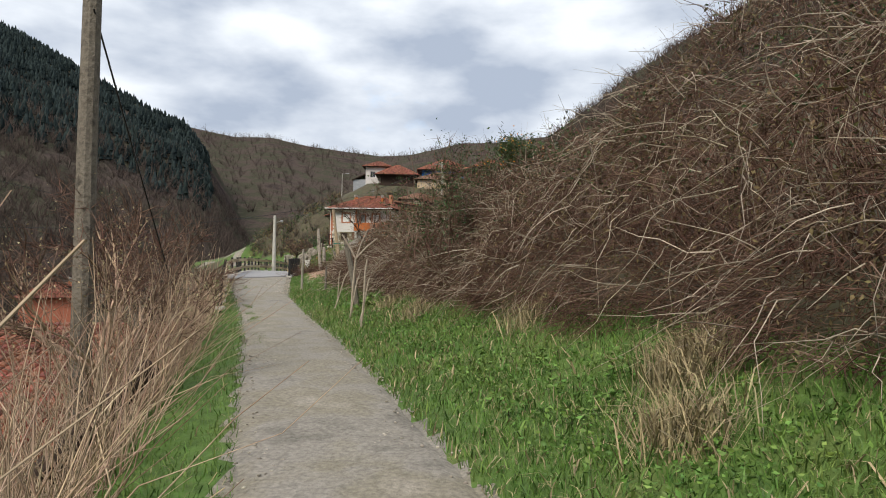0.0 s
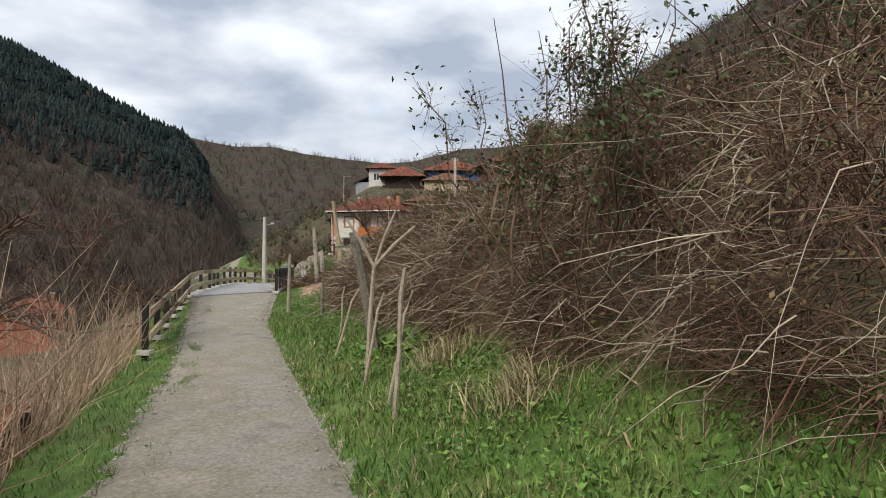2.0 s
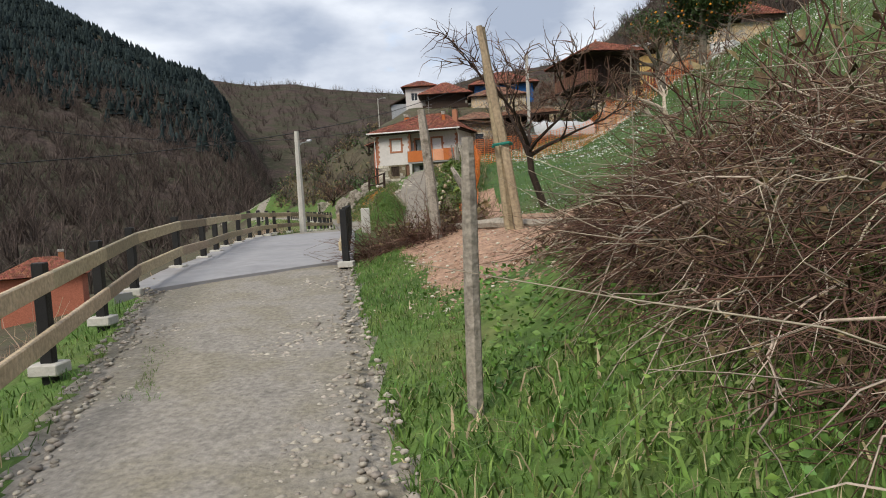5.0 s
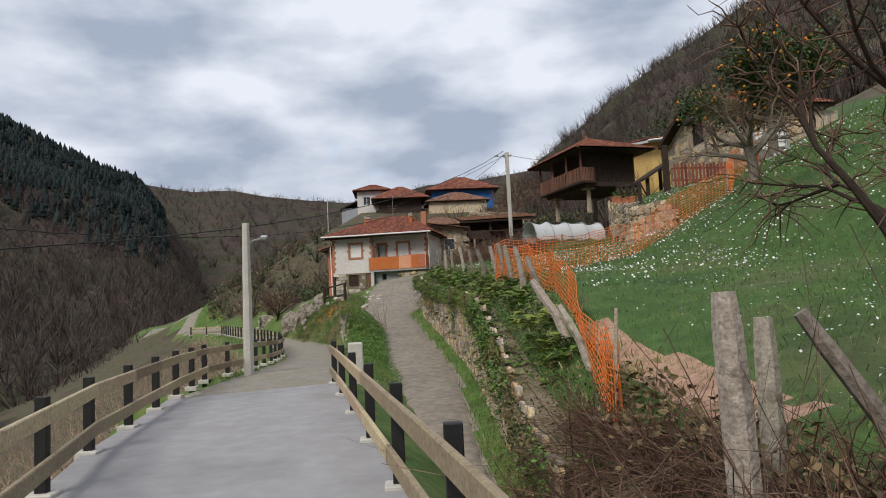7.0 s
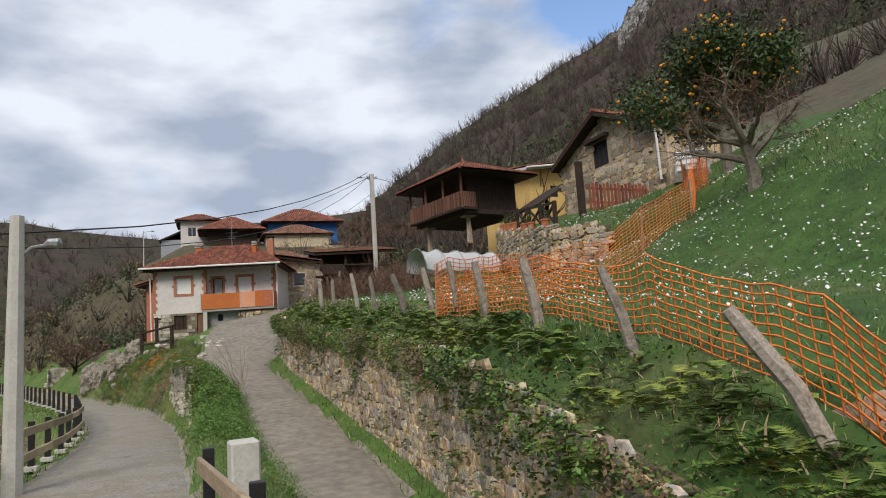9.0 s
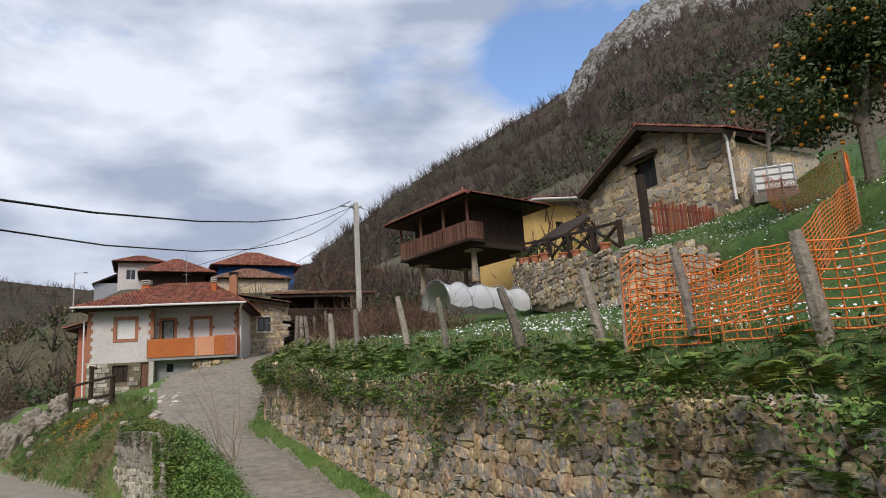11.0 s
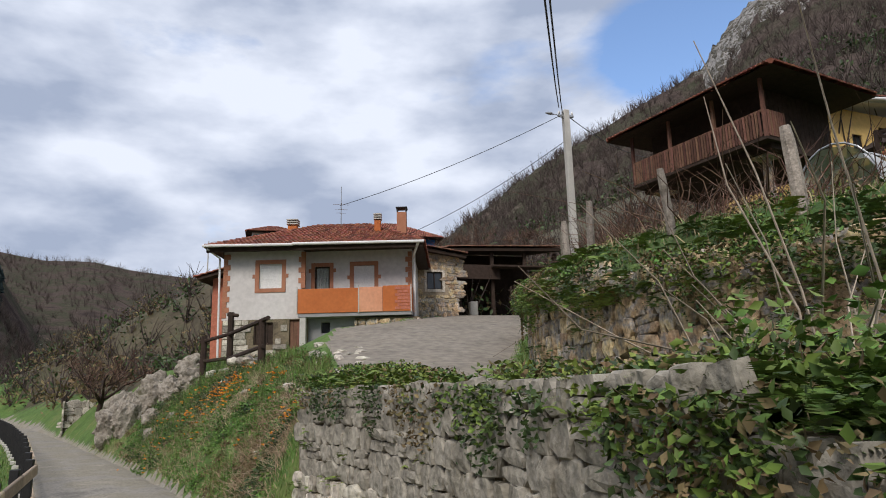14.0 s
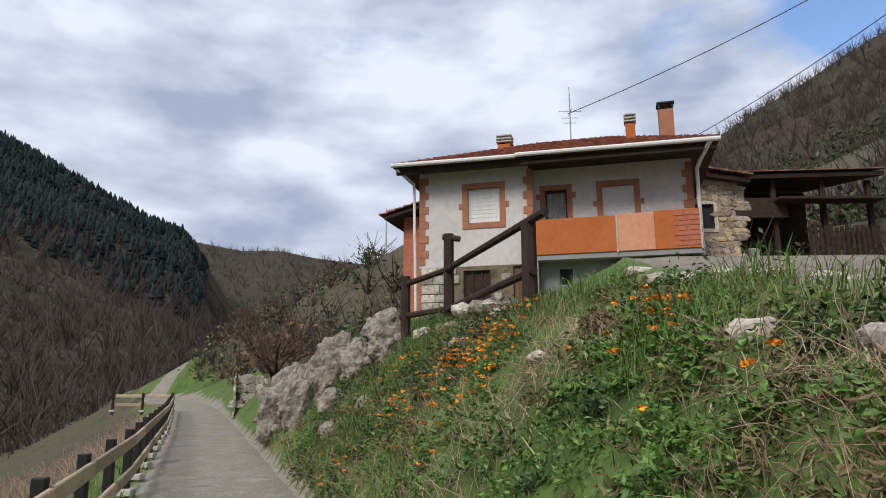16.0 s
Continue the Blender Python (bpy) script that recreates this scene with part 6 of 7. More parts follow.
# canes and saplings below the track
n = 9500
y = RNG.uniform(-17, -2.2, n)
x = p_left(y) - 0.55 - RNG.uniform(0, 1, n) ** 1.4 * 4.5
base = np.stack([x, y, heights(x, y) - 0.1], 1)
hgt = RNG.uniform(0.5, 1.45, n) * along(y, (-17, 1.0), (-8, 1.0), (-4, 0.75), (-2, 0.45))
soup("canes", *twig_arrays(base, np.stack([RNG.normal(size=n) * 0.3, RNG.normal(size=n) * 0.3, np.ones(n)], 1), hgt, RNG.uniform(0.003, 0.007, n), 0.3, 0.05), M_CANE, label="thicket of bare reddish canes below the track", category="brush")
n = 9000
y = RNG.uniform(2, 45, n)
x = p_left(y) - 0.8 - RNG.uniform(0, 1, n) ** 1.3 * 9
base = np.stack([x, y, heights(x, y) - 0.1], 1)
soup("brush", *twig_arrays(base, np.stack([RNG.normal(size=n) * 0.5, RNG.normal(size=n) * 0.5, np.ones(n)], 1), RNG.uniform(0.25, 0.8, n), RNG.uniform(0.005, 0.01, n), 0.4, 0.15), M_CANE, label="low brown brush on the slope below the path", category="brush")


def limb_tree(name, at, trunk, limbs, twigs, label, bark=M_BARK, spread=0.8, seed=1, leaf=None, leaf_n=0, leaf_size=0.05, fruit=None, fruit_n=0, twig_r=0.006, twig_len=0.35):
    """A tree with a tapered, crooked trunk, forking limbs and twigs, and leaves where it has any."""
    rnd = random.Random(seed)
    tree = thing(name, at, 0, label, "tree")
    h = sum((Vector(b[0]) - Vector(a[0])).length for a, b in zip(trunk, trunk[1:]))
    bm = bmesh.new()
    tube(bm, [p for p, _ in trunk], [r for _, r in trunk], 8)
    part("trunk", bm, bark, tree)
    tips, ways = [], []
    lb = bmesh.new()

    def grow(p, d, length, r, depth):
        pts, rr = [p], [r]
        for k in range(4):
            d = (d + Vector((rnd.uniform(-1, 1), rnd.uniform(-1, 1), rnd.uniform(-0.6, 0.9))) * 0.28).normalized()
            p = p + d * length / 4
            pts.append(p)
            rr.append(r * (1 - 0.17 * (k + 1)))
            tips.append(tuple(p))
            ways.append(tuple(d))
        tube(lb, pts, rr, 5 if depth else 6)
        if depth < 2:
            for k in range(3):
                q = pts[rnd.choice((2, 3, 4))]
                nd = (d + Vector((rnd.uniform(-1, 1), rnd.uniform(-1, 1), rnd.uniform(-0.5, 0.8))) * spread).normalized()
                grow(q, nd, length * rnd.uniform(0.5, 0.75), r * 0.5, depth + 1)

    top = Vector(trunk[-1][0])
    for k in range(limbs):
        a = 2 * math.pi * (k + rnd.uniform(-0.3, 0.3)) / limbs
        d = Vector((math.cos(a) * spread, math.sin(a) * spread, rnd.uniform(0.25, 0.9))).normalized()
        q = top if k % 2 else Vector(trunk[-2][0]).lerp(top, rnd.uniform(0.4, 1))
        grow(q, d, h * rnd.uniform(0.5, 0.8), trunk[-1][1] * 0.75, 0)
    part("branchwork", lb, bark, tree)["kind"] = "stuff"
    tips, ways = np.array(tips) + np.array(at), np.array(ways)
    if twigs:
        i = RNG.integers(0, len(tips), twigs)
        soup("twig", *twig_arrays(tips[i], ways[i] + RNG.normal(size=(twigs, 3)) * 0.8, RNG.uniform(0.3, 1.0, twigs) * twig_len, np.full(twigs, twig_r), 0.4, 0.1), M_TWIG if bark is not M_WOOD_GREY else bark, tree)
    if leaf_n:
        i = RNG.integers(0, len(tips), leaf_n)
        soup("leaf", *leaf_arrays(tips[i] + RNG.normal(size=(leaf_n, 3)) * h * 0.13, RNG.uniform(0.7, 1.3, leaf_n) * leaf_size), leaf, tree)
    if fruit_n:
        i = RNG.integers(0, len(tips), fruit_n)
        fb = bmesh.new()
        for c in tips[i] + RNG.normal(size=(fruit_n, 3)) * h * 0.13:
            bmesh.ops.create_icosphere(fb, subdivisions=1, radius=0.035, matrix=Matrix.Translation(Vector(c) - Vector(at)))
        part("fruit", fb, fruit, tree, "small orange fruit")["kind"] = "stuff"
    return tree


M_FRUIT = mat("orange_fruit", [(0.72, 0.26, 0.02), (0.80, 0.36, 0.03)], 6.0, rough=0.5, bump=0.0)
# bare persimmon first, then the leafy orange tree behind it
limb_tree("fruit_tree", (6.05, 12.8, 2.65), [((0, 0, -0.2), 0.11), ((0.02, 0, 0.35), 0.09), ((-0.03, 0.02, 0.75), 0.08)], 7, 700, "bare persimmon tree with a pale crooked trunk", M_BARK, 0.9, 5, twig_r=0.005)
limb_tree("fruit_tree", (7.9, 15.2, 3.6), [((0, 0, -0.2), 0.12), ((0.0, 0, 0.6), 0.1), ((0.05, 0.02, 1.2), 0.09)], 9, 300, "dense dark-leaved orange tree loaded with fruit", M_BARK, 0.75, 9, M_LEAF_DARK, 17000, 0.085, M_FRUIT, 330)
limb_tree("bare_tree", (2.15, 4.55, 0.2), [((0, 0, -0.2), 0.055), ((0.05, 0, 0.25), 0.045), ((-0.08, 0, 0.65), 0.04), ((-0.1, 0, 0.95), 0.035)], 5, 500, "small dark crooked fruit tree, leafless", M_WOOD_DARK, 0.75, 3)
limb_tree("bare_tree", (4.3, 6.4, 0.75), [((0, 0, -0.2), 0.06), ((-0.05, 0, 0.5), 0.05), ((-0.15, 0, 0.9), 0.045)], 5, 330, "leafless old apple tree with lichened limbs", M_TWIG_PALE, 1.2, 4)
limb_tree("bare_tree", (1.75, -10.9, -1.0), [((0, 0, -0.2), 0.035), ((0.03, 0.02, 0.4), 0.03), ((0.02, 0.05, 0.8), 0.024)], 8, 700, "bare hazel shrub with hanging catkins", M_CANE, 0.4, 6, M_STRAW, 900, 0.022, twig_r=0.004)
limb_tree("bare_tree", (0.9, -8.2, -1.1), [((0, 0, -0.2), 0.05), ((0.0, 0.02, 0.6), 0.045), ((-0.06, 0.05, 1.1), 0.035)], 6, 900, "bare leaning shrub below the track", M_BARK, 0.8, 7)
limb_tree("bare_tree", (-0.8, -3.4, -1.4), [((0, 0, -0.2), 0.05), ((0.0, 0.02, 0.6), 0.045), ((0.06, 0.05, 1.2), 0.035)], 6, 900, "bare brown shrub under the fence", M_BARK, 0.9, 8)
limb_tree("bare_tree", (9.8, 18.3, 4.6), [((0, 0, -0.2), 0.06), ((0.0, 0, 0.6), 0.05), ((0.1, 0, 1.2), 0.04)], 5, 600, "bare pale tree at the meadow's upper edge", M_BARK, 0.9, 10)
limb_tree("bare_tree", (-6.2, 35.0, -0.3), [((0, 0, -0.2), 0.08), ((0.0, 0, 0.6), 0.07), ((0.1, 0, 1.1), 0.06)], 6, 900, "dark bare tree beyond the bend of the path", M_WOOD_DARK, 0.9, 11)
for k, (x, y) in enumerate(((6.5, 47.0), (8.2, 49.0), (10.2, 46.0), (12.0, 50.0), (9.0, 52.5), (13.5, 44.0))):
    limb_tree("bare_tree", (x, y, ground_z(x, y)), [((0, 0, -0.3), 0.1), ((0.05, 0, 0.7), 0.08), ((0, 0.05, 1.3), 0.07)], 6, 700, "leafless tree on the terraces above the lane", M_BARK, 0.8, 20 + k, twig_r=0.012, twig_len=0.6)

# timber posts, stakes and props
def wooden_post(x, y, h, r, dx=0.0, dy=0.0, label="split grey wooden fence post", z=None, mat_=None, name="fence_post", bent=0.0):
    z = ground_z(x, y) if z is None else z
    bm = bmesh.new()
    tube(bm, [(x, y, z - 0.15), (x + dx * 0.4 + bent, y + dy * 0.4, z + h * 0.4), (x + dx * 0.8 - bent, y + dy * 0.8, z + h * 0.8), (x + dx, y + dy, z + h)], [r, r * 0.96, r * 0.9, r * 0.7], 7)
    return tagged(part(name, bm, mat_ or M_WOOD_GREY), label, "post", "wooden fence posts")


rnd = random.Random(31)
for y, dx, dy in ((7.2, -0.2, 0.25), (7.85, -0.3, 0.2), (9.2, -0.14, 0.1), (10.5, -0.1, 0.05), (11.7, -0.1, 0.0), (12.55, -0.08, 0.02), (13.5, -0.12, 0.0), (14.5, -0.18, 0.05), (15.9, -0.08, 0.0), (16.8, -0.1, 0.05), (18.4, -0.02, 0.0), (19.4, -0.03, 0.02), (20.6, -0.06, 0.0), (22.2, 0.02, 0.0), (23.6, 0.0, 0.05), (25.0, -0.03, 0.0), (26.2, 0.0, 0.0)):
    wooden_post(float(wall_x(y)) + 0.42, y, rnd.uniform(0.5, 0.62), rnd.uniform(0.035, 0.048), dx, dy)
wooden_post(1.32, 4.45, 0.62, 0.05, 0.0, 0.0, "tall split grey post among the brambles", z=0.2)
wooden_post(1.55, 3.9, 0.6, 0.035, -0.35, 0.1, "leaning lichened post in the brambles", z=0.25)
wooden_post(0.96, 4.0, 0.58, 0.055, -0.02, 0.0, "split stump of an old fence post", z=0.35)
wooden_post(1.03, 2.95, 1.2, 0.05, -0.1, 0.08, "tall weathered split post at the dug plot's corner", z=0.22)
wooden_post(1.64, 2.15, 1.6, 0.04, -0.16, 0.0, "bare brown stake tied with green twine", mat_=M_RAIL, name="stake", z=0.3)
wooden_post(1.72, 2.05, 1.6, 0.036, -0.26, 0.06, "bare brown stake tied with green twine", mat_=M_RAIL, name="stake", z=0.3)
bm = bmesh.new()
tube(bm, [(1.52, 2.06, 0.99), (1.64, 2.02, 1.0), (1.67, 2.12, 1.0), (1.54, 2.2, 0.99), (1.52, 2.06, 0.98)], [0.012] * 5, 5)
tagged(part("twine", bm, mat("green_twine", [(0.02, 0.16, 0.12), (0.03, 0.2, 0.15)], 9.0, bump=0.0)), "green twine wound round two stakes", "twine")
wooden_post(1.27, -0.95, 0.9, 0.028, 0.02, 0.0, "thin grey post at the hedge's end")
wooden_post(3.16, -7.0, 0.72, 0.012, 0.18, 0.12, "slender peeled sapling stake", mat_=M_TWIG_PALE, name="stake", bent=0.015)
wooden_post(2.95, -6.3, 0.66, 0.011, 0.16, 0.1, "slender peeled sapling stake", mat_=M_TWIG_PALE, name="stake", bent=0.012)
wooden_post(2.53, -5.1, 0.68, 0.012, 0.26, 0.2, "slender peeled sapling stake", mat_=M_TWIG_PALE, name="stake", bent=0.02)
wooden_post(2.45, -3.9, 0.55, 0.01, 0.06, 0.05, "slender peeled sapling stake", mat_=M_TWIG_PALE, name="stake", bent=0.012)
wooden_post(3.24, -7.3, 0.85, 0.015, 0.07, -0.02, "thick peeled prop at the hedge's foot", mat_=M_TWIG_PALE, name="stake", bent=0.01)
wooden_post(2.0, -2.3, 0.55, 0.022, 0.02, 0.0, "short grey prop with a broken crosspiece", name="stake")
wooden_post(2.98, -5.2, 1.05, 0.05, -0.22, -0.02, "thick pruned grey trunk leaning out of the hedge", mat_=M_BARK, name="pruned_trunk")
fork = thing("forked_prop", (3.0, -6.13, -0.2), 0, "peeled forked prop holding up the hedge", "post")
bm = bmesh.new()
tube(bm, [(-0.02, 0, -0.1), (0.0, 0, 0.4), (0.03, 0, 0.8)], [0.02, 0.016, 0.015], 7)
part("stem", bm, M_TWIG_PALE, fork)
for dx, dz, tr_ in ((-0.2, 0.34, 0.013), (0.3, 0.3, 0.012), (0.16, 0.42, 0.01)):
    bm = bmesh.new()
    tube(bm, [(0.03, 0, 0.8), (0.03 + dx * 0.5, 0, 0.8 + dz * 0.55), (0.03 + dx, 0.02, 0.8 + dz)], [tr_, tr_ * 1.1, tr_ * 0.8], 6)
    part("tine", bm, M_TWIG_PALE, fork)
stub = thing("tree_stub", (1.95, -11.2, -0.6), 0, "dark cut tree stub at the track's edge", "tree stub")
bm = bmesh.new()
tube(bm, [(-0.25, -0.2, -0.2), (0.0, 0.1, 0.15), (0.2, 0.35, 0.42)], [0.09, 0.085, 0.07], 9)
part("stub", bm, M_WOOD_DARK, stub)
log = thing("log", (1.2, 3.1, 0.34), -58, "long grey split log lying across the plot", "log")
bm = bmesh.new()
tube(bm, [(0, 0, 0), (0.6, 0.03, 0.03), (1.2, 0.0, 0.02), (2.1, 0.05, 0.06)], [0.03, 0.05, 0.045, 0.03], 7)
part("log", bm, M_WOOD_GREY, log)

# orange plastic net along the wall top and up to the barn
def net(pts, h, label, sag=0.06, cell=0.045):
    stops = [Vector((x, y, ground_z(x, y) + 0.02)) for x, y in pts]
    dense = []
    for a, b in zip(stops, stops[1:]):
        k = max(2, int((b - a).length / cell))
        for i in range(k):
            f = i / k
            p = a.lerp(b, f)
            p.z = ground_z(p.x, p.y) + 0.02
            dense.append((p, h - sag * 4 * f * (1 - f)))
    m = max(5, int(h / 0.05))
    base, way, ln = [], [], []
    for i, (p, hh) in enumerate(dense):
        wob = Vector((bump_noise(p.x, p.y, 1.7, 2.0), bump_noise(p.x, p.y, 1.7, 8.0), 0)) * 0.09
        col = [p + wob * (k / m) + Vector((0, 0, hh * k / m)) for k in range(m + 1)]
        dense[i] = col
    for i, col in enumerate(dense):
        for k in range(m + 1):
            if k < m and i % 2 == 0:
                base.append(col[k]), way.append(col[k + 1] - col[k])
            if i + 1 < len(dense):
                base.append(col[k]), way.append(dense[i + 1][k] - col[k])
    base, way = np.array(base), np.array(way)
    ln = np.linalg.norm(way, axis=1)
    u = unit(way)
    s = unit(np.cross(u, np.array([0.3, 0.2, 1.0])))
    t = np.cross(s, u)
    r = 0.005
    v = np.stack([base + s * r, base - s * r * 0.5 + t * r, base - s * r * 0.5 - t * r, base + way + s * r, base + way - s * r * 0.5 + t * r, base + way - s * r * 0.5 - t * r], 1)
    tri = np.array([(0, 1, 4), (0, 4, 3), (1, 2, 5), (1, 5, 4), (2, 0, 3), (2, 3, 5)])
    soup("barrier_net", v.reshape(-1, 3), (np.arange(len(base))[:, None, None] * 6 + tri[None]).reshape(-1, 3), M_ORANGE_NET, label=label, category="net")


net([(1.22, 6.1), (1.34, 6.9), (1.5, 7.9), (1.62, 9.2), (1.62, 10.6), (1.58, 12.0), (1.52, 13.1)], 0.47, "sagging orange barrier net behind the fence posts")
net([(1.52, 13.1), (2.8, 13.6), (3.9, 14.0), (5.2, 14.2), (6.5, 14.6), (7.6, 15.4), (8.6, 17.2), (9.2, 18.0)], 0.62, "orange barrier net stretched up the meadow")
net([(1.3, 6.2), (1.42, 6.7), (1.5, 7.2)], 0.3, "loose folds of the orange net on the ground", 0.12, 0.035)
for x, y in ((1.52, 13.1), (2.8, 13.6), (3.9, 14.0), (5.2, 14.2), (6.5, 14.6), (7.6, 15.4), (8.6, 17.2), (1.36, 6.5)):
    wooden_post(x, y + 0.03, 0.66, 0.018, 0.05, 0.0, "thin wooden net stake", mat_=M_TWIG_PALE, name="net_stake")

# ferns and ivy on the walls, weeds and marigolds on the banks
def fern_bush(name, label, pts, fronds, size, material, droop=0.5, leafn=9):
    """Arching fronds with pairs of narrow leaflets."""
    n = len(pts) * fronds
    base = np.repeat(pts, fronds, 0) + RNG.normal(size=(n, 3)) * size * 0.15
    a = RNG.uniform(0, 2 * math.pi, n)
    way = np.stack([np.cos(a), np.sin(a), RNG.uniform(0.2, 1.2, n)], 1)
    way = unit(way)
    ln = RNG.uniform(0.6, 1.2, n) * size
    parts = []
    side = unit(np.cross(way, np.array([0, 0, 1.0])))
    for k in range(leafn):
        f = 0.15 + 0.85 * k / leafn
        c = base + way * (ln * f)[:, None] + np.array([0, 0, -1.0]) * (droop * ln * f * f)[:, None]
        wl_ = (ln * 0.25 * (1 - 0.75 * f))[:, None]
        th = (ln * 0.028)[:, None]
        for s in (-1, 1):
            tip = c + side * s * wl_ + way * wl_ * 0.35 + np.array([0, 0, -0.15]) * wl_
            v = np.stack([c - way * th, tip, c + way * th], 1)
            parts.append((v.reshape(-1, 3), np.arange(n * 3).reshape(-1, 3)))
    return soup(name, *joined(*parts), material, label=label, category="fern")


M_FERN = mat("fern_leaf", [(0.085, 0.15, 0.028), (0.14, 0.21, 0.04), (0.24, 0.26, 0.05)], 2.0, rough=0.6, bump=0.0, per="island")
M_FERN_DARK = mat("dark_fern_leaf", [(0.05, 0.095, 0.022), (0.085, 0.14, 0.034), (0.15, 0.18, 0.045)], 2.0, rough=0.55, bump=0.0, per="island")
M_FERN_DRY = mat("half_dry_fern", [(0.12, 0.12, 0.03), (0.20, 0.16, 0.05), (0.16, 0.11, 0.05)], 2.0, bump=0.0, per="island")
n = 1700
y = RNG.uniform(7.5, 30, n)
up = RNG.uniform(0, 1, n)
m = clumped(n, 1.3, y, up * 3, 0.35)
y, up = y[m], up[m]
x = wall_x(y) - 0.22 + 0.62 * up ** 1.3
pts = np.stack([x, y, np.where(x > wall_x(y), heights(x, y), wall_top(y) - 0.38 - 0.25 * RNG.random(len(x))) + 0.02], 1)
fern_bush("ferns", "green ferns hanging over the wall's top", pts[::3], 11, 0.24, M_FERN, 0.6, 11)
fern_bush("ferns", "dark green ferns along the wall's top", pts[1::3], 12, 0.19, M_FERN_DARK, 0.6, 12)
# ivy and brambles that hang over the top of the tall wall
def curtain(name, label, n, y0, y1, size, material, seed, reach):
    yy = RNG.uniform(y0, y1, n)
    dense = np.array([bump_noise(v, 0.0, 0.9, seed) + 0.5 * bump_noise(v, 0.0, 2.7, seed + 3) for v in yy])
    keep = dense + RNG.uniform(-0.25, 0.25, n) > 0.0
    yy, dense = yy[keep], dense[keep]
    k = len(yy)
    drop = RNG.random(k) * reach * np.clip(0.3 + dense * 3.0, 0.2, 2.0)
    back = np.where(RNG.random(k) < 0.3, RNG.random(k) * 0.7, 0.0)
    bulge = 0.05 + 0.13 * np.sin(np.clip(drop / reach, 0, 1) * math.pi) * RNG.random(k)
    x = np.where(back > 0, wall_x(yy) - 0.16 + back, wall_x(yy) - 0.18 - bulge)
    z = np.where(back > 0, np.maximum(heights(x, yy), wall_top(yy) - 0.36) + RNG.random(k) * 0.1, wall_top(yy) - 0.26 - drop)
    at = np.stack([x, yy, z], 1)
    soup(name, *leaf_arrays(at, RNG.uniform(0.6, 1.3, k) * size, 0.3, 0.6), material, label=label, category="ivy")


curtain("ivy", "green ivy hanging over the wall's top", 13000, 6.0, 30, 0.034, M_LEAF, 3.0, 0.36)
curtain("ivy", "dark ivy hanging over the wall's top", 13000, 6.0, 30, 0.036, M_LEAF_DARK, 9.0, 0.4)
curtain("ivy", "withered brown trailers over the wall's top", 25000, 6.0, 30, 0.03, M_LEAF_DRY, 15.0, 0.34)
curtain("ivy", "yellow-green fern tips over the wall's top", 12000, 9.0, 30, 0.03, M_FERN, 21.0, 0.4)
yy = RNG.uniform(5.4, 8.6, 9000)
xx = wall_x(yy) - 0.34 + RNG.random(9000) ** 0.7 * 0.75
zz = road_z(yy) + RNG.random(9000) * (wall_top(yy) - road_z(yy) - 0.1) * np.clip((xx - wall_x(yy) + 0.5) * 1.7, 0.1, 1)
for i_, (m_, l_) in enumerate(((M_LEAF_DARK, "dark ivy over the wall's lower end"), (M_LEAF_DRY, "dry brambles over the wall's lower end"), (M_LEAF, "green brambles over the wall's lower end"))):
    at = np.stack([xx, yy, zz], 1)[i_::3]
    soup("ivy", *leaf_arrays(at, RNG.uniform(0.6, 1.3, len(at)) * 0.024, 0.3, 0.6), m_, label=l_, category="ivy")
fern_bush("ferns", "half-withered ferns along the wall's top", pts[2::3], 8, 0.12, M_FERN_DRY, 0.7, 9)
n = 280
y = RNG.uniform(8, 24, n)
f = RNG.random(n)
m = clumped(n, 1.9, y, f * 2, 0.15)
y, f = y[m], f[m]
pts = np.stack([wall_x(y) - 0.2, y, road_z(y) + 0.2 + (wall_top(y) - 0.5 - road_z(y)) * f], 1)
fern_bush("ferns", "ferns rooted in the joints of the tall wall", pts, 9, 0.17, M_FERN_DARK, 0.8)
n = 1000
y = RNG.uniform(15.5, 20.6, n)
x = bank_x(y) + RNG.uniform(-0.12, 0.5, n)
pts = np.stack([x, y, heights(np.maximum(x, bank_x(y) + 0.05), y) + 0.02], 1)
fern_bush("ferns", "yellow-green ferns over the low wall's top", pts, 10, 0.12, M_FERN, 0.55, 12)
n = 90
y = RNG.uniform(15.2, 20.4, n)
pts = np.stack([bank_x(y) - 0.17, y, -0.1 + RNG.random(n) * 0.65], 1)
fern_bush("ferns", "small ferns in the joints of the low wall", pts, 7, 0.09, M_FERN, 0.7)
# low creepers that spill over the garden wall
for m_, l_, k_, sd in ((M_FERN, "yellow-green creepers spilling over the low wall", 15000, 5.0), (M_LEAF_DARK, "dark creepers spilling over the low wall", 9000, 11.0), (M_LEAF_DRY, "dry brown trailers on the low wall", 8000, 17.0)):
    yy = RNG.uniform(16.2, 20.6, k_)
    den = np.array([bump_noise(v, 0.0, 1.5, sd) + 0.5 * bump_noise(v, 0.0, 4.3, sd) for v in yy])
    top_ = RNG.random(k_) < 0.55
    keep = top_ | (den > RNG.uniform(-0.15, 0.2, k_))
    xx = np.where(top_, bank_x(yy) - 0.14 + RNG.random(k_) * 0.55, bank_x(yy) - 0.16 - RNG.random(k_) * 0.05)
    zz = np.where(top_, heights(np.maximum(xx, bank_x(yy) + 0.03), yy) + RNG.random(k_) * 0.11, bank_top(yy) + 0.03 - RNG.random(k_) * 0.4 * np.clip(den + 0.35, 0.15, 1))
    at = np.stack([xx, yy, zz], 1)[keep]
    soup("creepers", *leaf_arrays(at, RNG.uniform(0.6, 1.3, len(at)) * 0.026, 0.3, 0.55), m_, label=l_, category="creeper")
